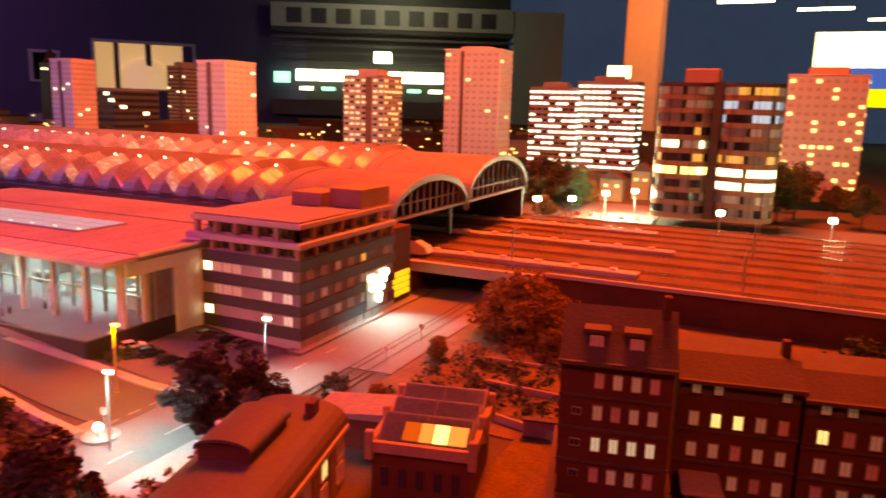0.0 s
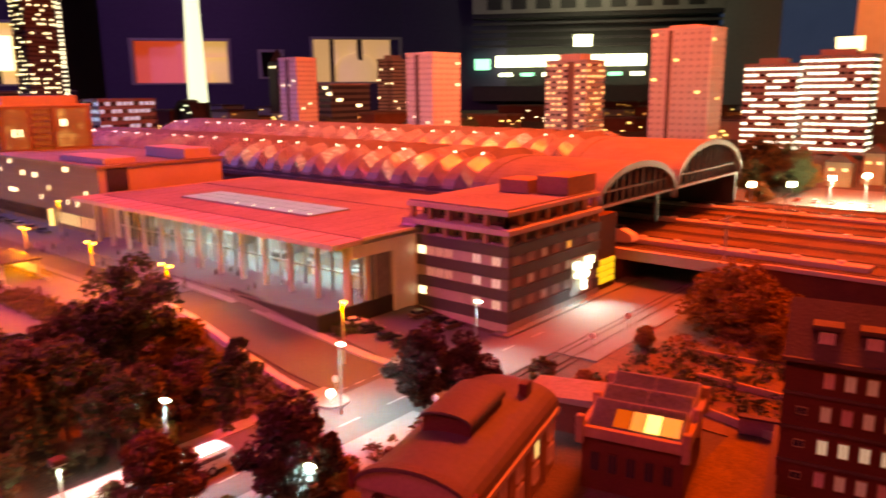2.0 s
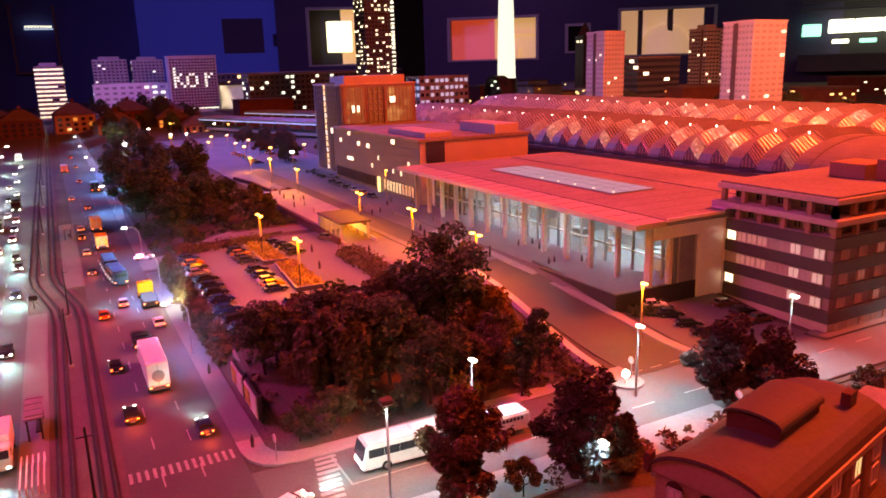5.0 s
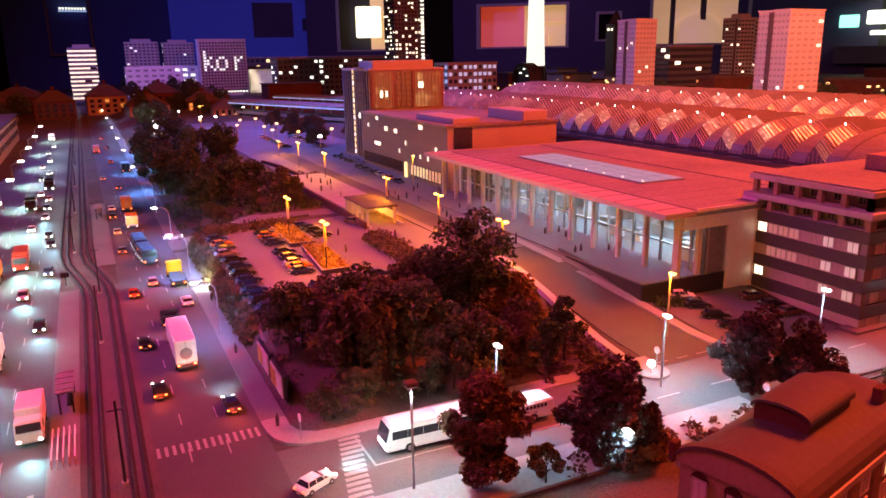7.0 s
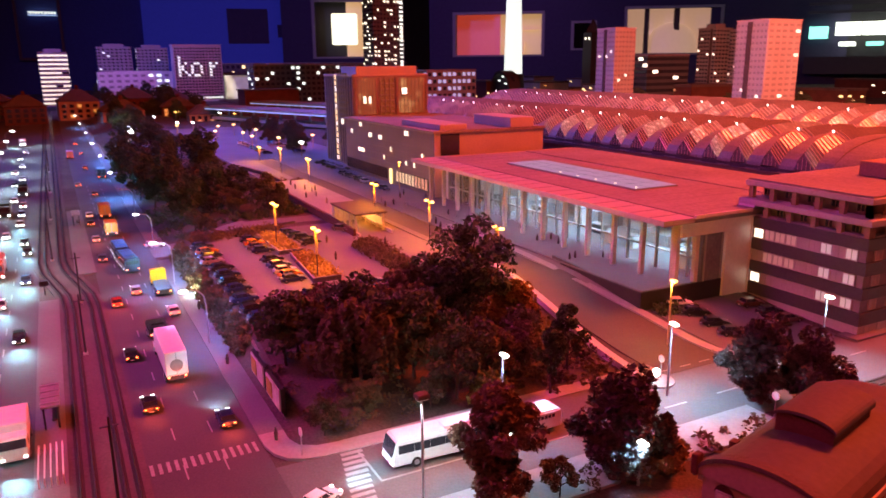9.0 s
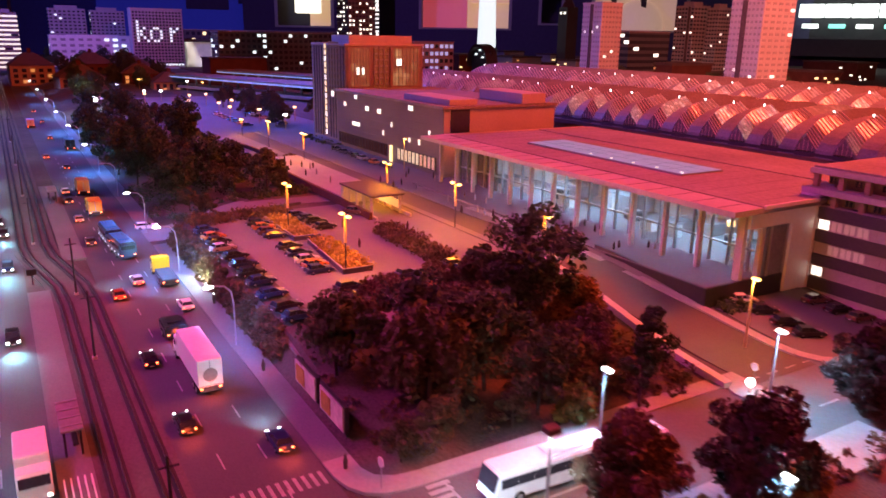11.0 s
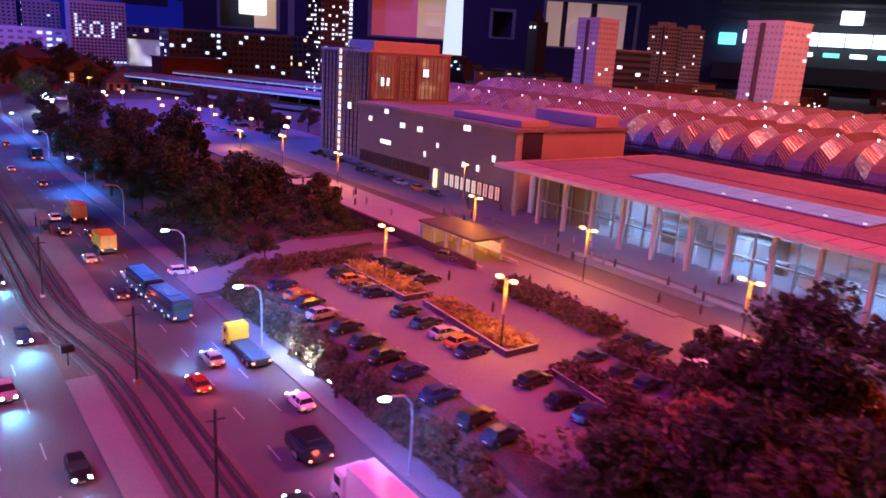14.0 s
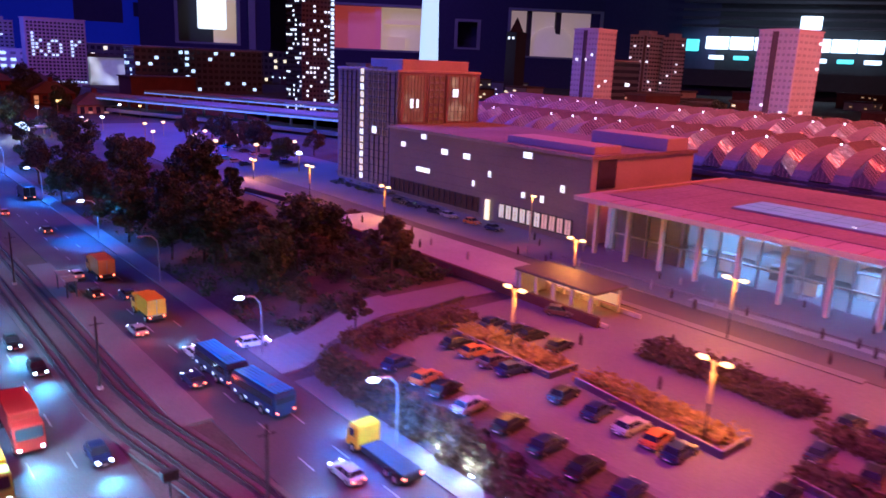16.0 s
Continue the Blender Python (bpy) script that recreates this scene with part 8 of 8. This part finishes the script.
for k, x, y, h_, t_ in (("dred", -1.378, -0.009, 1, 1), ("dsilver", -1.437, 0.027, 0, 1), ("dwhite", -1.286, 0.070, 0, 0), ("van", -1.19, 0.034, 0, 1), ("dnavy", -1.720, -0.011, 0, 1), ("dwhite", -1.80, 0.022, 1, 0), ("dsilver", -1.921, -0.012, 0, 1), ("tyellow", -1.985, 0.025, 0, 1), ("torange", -2.235, 0.026, 0, 1),
                        ("dwhite", -2.245, -0.012, 1, 0), ("dblack", -2.125, -0.014, 0, 0), ("dnavy", -2.09, 0.026, 0, 0), ("tdark", -3.04, 0.066, 0, 0), ("dred", -3.33, 0.024, 0, 0), ("dblack", -0.932, -0.007, 0, 1), ("dnavy", -0.852, 0.066, 1, 1), ("dblack", -1.112, -0.011, 0, 0), ("Twhite", -1.055, 0.034, 0, 1),
                        ("dblack", -2.62, 0.022, 0, 0), ("dsilver", -2.85, -0.018, 0, 0), ("Tleft", -3.75, -0.02, 0, 0), ("dblack", -3.9, 0.03, 0, 0), ("dred", -4.4, 0.02, 0, 0), ("tractor", -1.437, 0.070, 1, 1), ("bus_blue", -1.725, 0.025, 0, 0), ("bus_blue", -1.622, 0.031, 0, 1)):
    put(k, x, y, W_ if k != "bus_blue" else 180 + (2 if x < -1.7 else 6), None, bool(h_), bool(t_))
for k, x, y, h_ in (("dsilver", -1.452, -0.185, 1), ("dnavy", -1.604, -0.150, 1), ("dblack", -1.262, -0.152, 1), ("dblack", -1.855, -0.152, 1), ("Tleft", -0.894, -0.145, 1), ("dwhite", -0.905, -0.197, 0), ("dnavy", -0.99, -0.20, 1), ("Tleft", -1.13, -0.205, 1), ("tred", -1.69, -0.200, 1), ("tgreen", -1.60, -0.243, 0), ("dblack", -1.96, -0.160, 1),
                    ("dblack", -1.445, -0.235, 0), ("dwhite", -2.05, -0.200, 1), ("dsilver", -2.2, -0.175, 1), ("dnavy", -2.35, -0.175, 0), ("tdark", -2.38, -0.215, 0), ("dred", -2.5, -0.175, 0), ("dwhite", -2.6, -0.20, 0), ("tdark", -2.75, -0.18, 0), ("dblack", -2.95, -0.21, 0), ("dsilver", -3.1, -0.19, 0), ("dred", -3.3, -0.22, 0), ("dwhite", -3.5, -0.20, 0), ("dblack", -3.8, -0.215, 0), ("dwhite", -4.1, -0.20, 0), ("Tleft", -4.5, -0.22, 0), ("dwhite", -1.32, -0.275, 1)):
    put(k, x, y, 0, None, bool(h_))
put("estate", -1.792, 0.102, 85, None)
put("coach", -0.671, 0.256, -92, 0.003)
put("minibus", -0.668, 0.359, -90, 0.003, True)
put("dwhite", -0.640, 0.109, 116, 0.003, True)

ROW_A = (("pnavy", -1.545), ("porange", -1.494), ("pblack", -1.460), ("psilver", -1.414), ("pblack", -1.362), ("pnavy", -1.312), ("pblack", -1.265), ("pnavy", -1.219), ("pnavy", -1.160), ("pestate", -1.104), ("pnavy", -1.068))
r = random.Random(5)
for k, x in ROW_A:
    put(k, x, 0.164 + r.uniform(-0.003, 0.003), 98 + r.uniform(-5, 5))
for k, x, y in (("pnavy", -1.584, 0.352), ("porange", -1.520, 0.264), ("pbrown", -1.486, 0.262), ("pnavy", -1.456, 0.264), ("pblack", -1.522, 0.366), ("pblack", -1.476, 0.366), ("pnavy", -1.55, 0.362), ("pblack", -1.555, 0.264), ("pblack", -1.376, 0.262), ("pnavy", -1.330, 0.262), ("psilver", -1.288, 0.262), ("porange", -1.258, 0.262), ("pnavy", -1.231, 0.258),
                ("pestate", -1.137, 0.268), ("pblack", -1.088, 0.264), ("pnavy", -1.058, 0.268), ("pnavy", -1.151, 0.368), ("pblack", -1.104, 0.368), ("pnavy", -1.072, 0.370), ("pblack", -1.160, 0.456), ("pnavy", -1.128, 0.456), ("pwhite", -1.076, 0.462)):
    put(k, x, y, 92 + r.uniform(-8, 8))
put("pbrown", -1.565, 0.466, 30)
for k, x, y, a in (("pwhite", -0.880, 0.790, 62), ("pblack", -0.846, 0.792, 62), ("pblack", -0.806, 0.792, 62), ("pblack", -0.770, 0.790, 62), ("pbrown", -0.838, 0.905, 80), ("pblack", -0.803, 0.908, 80), ("pbrown", -0.770, 0.912, 80)):
    put(k, x, y, a)
for k, x in (("pblack", -2.36), ("pblack", -2.30), ("pblack", -2.215), ("psilver", -2.165), ("porange", -2.085), ("pnavy", -2.015)):
    put(k, x, 0.76, 5, ground_z(x, 0.76) + 0.0034)
for i in range(14):
    put(r.choice(("pblack", "pnavy", "psilver", "pwhite", "pblue")), -3.1 - 0.075 * (i % 7), 0.70 + 0.14 * (i // 7), 90 + r.uniform(-6, 6), ground_z(-3, 0.7) + 0.0026)
for i in range(10):
    put(r.choice(("pblack", "pred", "psilver", "pwhite")), -0.70 + 0.055 * (i % 5), 2.55 + 0.2 * (i // 5), 90, 0.006)

# ---- lamps ----
def double_lamp(x, y, top=0.128, turn=0):
    power = (0.85 if x > -1.2 else 0.9) if y > 0.57 else 0.72
    g0 = ground_z(x, y)
    t = thing("street_lamp", (x, y, g0), "yellow-lit street lamp with two heads", "lamp", "double street lamps", rz=turn, local=True)
    h = top - g0
    # Lamplight is put into the pole colours: yellowish top half, black lower half.
    part("pole", cyl(bmesh.new(), 0, 0, 0, h * 0.5, 0.0010, 0.0010, 8), M["black"], t)
    part("upper_pole", cyl(bmesh.new(), 0, 0, h * 0.5, h, 0.0026, 0.0022, 8), M["lamp_pole"], t, "upper pole with yellow lamplight in its colour")
    for s in (-1, 1):
        bm = bmesh.new()
        tube(bm, (0, 0, h - 0.003), (s * 0.0105, 0, h), 0.0009, n=6)
        part("arm", bm, M["lamp_pole"], t)
        hb = bmesh.new()
        bmesh.ops.create_uvsphere(hb, u_segments=10, v_segments=6, radius=0.0047, matrix=pose(s * 0.0125, 0, h) @ Matrix.Diagonal((1.25, 1, 0.5, 1)))
        part("head", hb, M["lamp_warm"], t, "glowing warm lamp head", smooth=True)
    lamp("street_lamp_light", "POINT", (x, y, top - 0.008), power, (1.0, 0.30, 0.03), None, 0.010)


for x, y in ((-1.500, 0.304), (-1.233, 0.303), (-1.636, 0.575), (-1.374, 0.588), (-1.094, 0.578), (-2.174, 0.586), (-2.505, 0.593)):
    double_lamp(x, y)
double_lamp(-2.847, 0.606, 0.100)


def single_lamp(x, y, top, warm, power, aim=(0.012, 0.004), angle=158, group="single street lamps"):
    g0 = ground_z(x, y)
    t = thing("street_lamp", (x, y, g0), "pale street lamp post with a flat bright head", "lamp", group)
    part("pole", cyl(bmesh.new(), x, y, g0, top, 0.0017, 0.0012, 8), M["lamp_pole"] if warm else M["steel"], t)
    part("head", bevelled(0.0008, (x - 0.002, x + 0.009, y - 0.003, y + 0.003, top - 0.001, top + 0.002)), M["lamp_warm" if warm else "lamp_white"], t, "glowing lamp head")
    if warm:
        lamp("street_lamp_light", "POINT", (x + 0.004, y - 0.002, top - 0.006), power, (1.0, 0.42, 0.10), None, 0.006)
    else:
        lamp("street_lamp_light", "SPOT", (x + 0.005, y, top - 0.004), power, (0.24, 0.53, 1.0), (x + aim[0], y + aim[1], 0), 0.006, 0.6, angle)


single_lamp(-0.785, 0.675, 0.100, True, 0.36)
single_lamp(-0.663, 0.557, 0.095, False, 2.0, (0.045, 0.03), 120)
single_lamp(-0.694, 0.339, 0.087, False, 1.2, (0.05, -0.03), 146)
single_lamp(-0.530, 0.392, 0.046, False, 0.9, (-0.12, -0.06))
single_lamp(-0.633, 0.797, 0.100, False, 1.5, (0.03, 0.004), 122)
single_lamp(-1.913, 0.763, 0.136, True, 0.08)
ba = thing("ball_lamp", (-0.697, 0.570, 0), "low white glowing ball lamp on the kerb tip", "lamp")
bm = bmesh.new()
bmesh.ops.create_uvsphere(bm, u_segments=12, v_segments=8, radius=0.0052, matrix=pose(-0.697, 0.570, 0.017))
part("globe", bm, M["lamp_white"], ba, smooth=True)
part("stem", cyl(bmesh.new(), -0.697, 0.570, 0, 0.013, 0.002), M["white"], ba)
island = structure("kerb_tip", cyl(bmesh.new(), -0.700, 0.575, 0, 0.0045, 0.022, n=24), M["kerb"], "pale rounded kerb tip at the ramp's mouth", "kerb")


def boulevard_lamp(x, on=True):
    y0, y1 = 0.096, 0.066
    t = thing("boulevard_lamp", (x, y0, 0.003), "tall grey boulevard lamp with a curved arm" + (", lit white" if on else ", unlit"), "lamp", "boulevard lamps")
    bm = bmesh.new()
    pts = [(x, y0, 0.003), (x, y0, 0.060), (x, y0 - 0.002, 0.076), (x, y0 - 0.010, 0.085), (x, y1 + 0.006, 0.0875)]
    for p, q in zip(pts, pts[1:]):
        tube(bm, p, q, 0.0012, 0.0011)
    part("pole", bm, M["steel"], t)
    hb = bmesh.new()
    bmesh.ops.create_uvsphere(hb, u_segments=10, v_segments=6, radius=0.0054, matrix=pose(x, y1, 0.0865) @ Matrix.Diagonal((0.75, 1.2, 0.38, 1)))
    part("head", hb, M["lamp_white"] if on else M["steel"], t, smooth=True)
    if on:
        lamp("boulevard_light", "SPOT", (x, y1, 0.082), 1.0 if x > -1.2 else 2.7 if x > -1.6 else 1.3 if x > -2.0 else 2.0, (0.07, 0.25, 1.0), (x, y1 + 0.042, 0), 0.007, 0.7, 150)


for x in (-1.112, -1.452, -1.755, -2.50, -3.0, -3.5, -4.1, -4.8, -5.6):
    boulevard_lamp(x)
boulevard_lamp(-2.14, False)
for i, x in enumerate((-0.80, -1.20, -1.60, -2.0, -2.4, -2.85, -3.3, -3.8, -4.4)):
    t = thing("boulevard_lamp", (x, -0.262, 0.003), "tall lamp beside the oncoming carriageway, lit white", "lamp", "boulevard lamps")
    bm = bmesh.new()
    tube(bm, (x, -0.29, 0.003), (x, -0.29, 0.075), 0.0012)
    tube(bm, (x, -0.29, 0.075), (x, -0.262, 0.087), 0.0012)
    part("pole", bm, M["steel"], t)
    part("head", bevelled(0.001, (x - 0.006, x + 0.006, -0.268, -0.250, 0.084, 0.089)), M["lamp_white"], t)
    lamp("boulevard_light", "SPOT", (x, -0.255, 0.08), 0.5 if x > -1.4 else 2.6, (0.50, 0.84, 1.0), (x, -0.20, 0), 0.006, 0.8, 140)
r = random.Random(21)
PLAZA_LAMPS = [(-2.923, 0.793), (-3.163, 0.768), (-3.504, 0.696), (-3.963, 0.674)] + [(r.uniform(-5.4, -3.2), r.uniform(0.45, 1.1)) for _ in range(14)]
for i, (x, y) in enumerate(PLAZA_LAMPS):
    g0 = ground_z(x, y)
    t = thing("park_lamp", (x, y, g0), "small warm lamp in the far plaza", "lamp", "far plaza lamps")
    part("pole", cyl(bmesh.new(), x, y, g0, g0 + 0.058, 0.0016, n=6), M["lamp_pole"], t)
    part("head", bevelled(0.001, (x - 0.006, x + 0.006, y - 0.006, y + 0.006, g0 + 0.056, g0 + 0.063)), M["lamp_warm"] if i % 4 else M["lamp_white"], t)
for x, y in ((-0.76, 2.42), (-0.66, 2.50), (-0.52, 2.9), (-0.42, 2.75), (-0.40, 3.0), (-0.17, 2.42), (0.14, 2.45), (0.36, 2.8), (-0.60, 2.75)):
    t = thing("square_lamp", (x, y, 0.0), "white glowing lamp on the square beyond the railway", "lamp", "square lamps")
    part("pole", cyl(bmesh.new(), x, y, 0, 0.09, 0.002, n=6), M["steel"], t)
    part("head", bevelled(0.002, (x - 0.010, x + 0.010, y - 0.010, y + 0.010, 0.088, 0.104)), M["lamp_white"], t)
lamp("square_light", "POINT", (-0.55, 2.75, 0.10), 7.0, (0.75, 0.88, 1.0), None, 0.03)
lamp("square_light", "POINT", (0.15, 2.45, 0.10), 1.0, (1.0, 0.93, 0.95), None, 0.03)
lamp("deck_light", "POINT", (-2.05, 0.56, 0.12), 0.05, (1.0, 0.55, 0.2), None, 0.01)
# Unseen lamps added in the hedge to make its bright patch.
wk = thing("hedge_light", (-1.36, 0.121, 0.01), "row of small white lamps added for the hedge bank's bright patch", "lamp")
for x in (-1.40, -1.36, -1.31):
    part("lamp", bevelled(0.0003, (x - 0.002, x + 0.002, 0.1165, 0.1185, 0.008, 0.010)), M["lamp_white"], wk)
lamp("hedge_bank_fill", "POINT", (-1.36, 0.112, 0.020), 0.11, (0.85, 1.0, 0.95), None, 0.004)
lamp("hedge_bank_fill", "POINT", (-1.41, 0.112, 0.020), 0.11, (0.85, 1.0, 0.95), None, 0.004)
tp = thing("lamp_post", (-0.594, 0.192, 0), "tall dark hooded street lamp at the crossing", "lamp")
part("pole", cyl(bmesh.new(), -0.594, 0.192, 0, 0.112, 0.0015, 0.0012, 8), M["steel"], tp)
part("head", bevelled(0.0008, (-0.599, -0.589, 0.186, 0.198, 0.110, 0.115)), M["tile"], tp)
part("lens", boxes((-0.598, -0.590, 0.187, 0.197, 0.1090, 0.1098)), M["win_dim"], tp)
lamp("street_lamp_light", "SPOT", (-0.594, 0.192, 0.107), 1.1, (0.55, 0.76, 1.0), (-0.635, 0.19, 0.0), 0.005, 0.6, 115)
for x, y in ((-0.704, 0.585), (-0.735, 0.12), (-0.56, 0.62), (-0.525, 0.95), (-0.53, 1.08)):
    t = thing("traffic_sign", (x, y, 0), "small round traffic sign on a thin post", "sign", "traffic signs")
    part("post", cyl(bmesh.new(), x, y, 0, 0.032, 0.0007, n=6), M["steel"], t)
    bm = bmesh.new()
    tube(bm, (x, y - 0.001, 0.030), (x, y + 0.0002, 0.030), 0.005, n=12)
    part("plate", bm, M["white"], t)

# ---- small plain figures on the forecourt ----
def figure(x, y, z, seed):
    bm = bmesh.new()
    cyl(bm, 0, 0, 0, 0.011, 0.0022, 0.0028, 7)
    cyl(bm, 0, 0, 0.011, 0.0165, 0.0030, 0.0016, 7)
    cyl(bm, 0, 0, 0.0165, 0.0198, 0.0014, 0.0010, 7)
    bmesh.ops.scale(bm, verts=bm.verts, vec=(0.8, 0.8, 0.8))
    me = bpy.data.meshes.new("figurine")
    bm.to_mesh(me)
    bm.free()
    me.materials.append(M["sleeper"] if seed % 3 else M["grey"])
    ob = tagged(new("figurine", me), "tiny plain standing model figurine", "figurine", "model figurines")
    ob.location = (x, y, z)


r = random.Random(9)
for i in range(34):
    x, y = r.uniform(-1.95, -1.0), r.choice((0.80, 0.76, 0.68)) + r.uniform(-0.02, 0.02)
    figure(x, y, ground_z(x, y) + (0.0034 if y > 0.665 else 0.0022), i)
for i in range(9):
    x, y = r.uniform(-2.2, -1.75), r.uniform(0.50, 0.58)
    figure(x, y, ground_z(x, y) + 0.014, i)
for x, y in ((-1.25, 0.615), (-1.19, 0.63), (-1.40, 0.50), (-1.02, 0.103), (-0.78, 0.105), (-1.28, 0.11), (-1.47, 0.40), (-1.33, 0.37)):
    figure(x, y, ground_z(x, y) + 0.0025, 1)
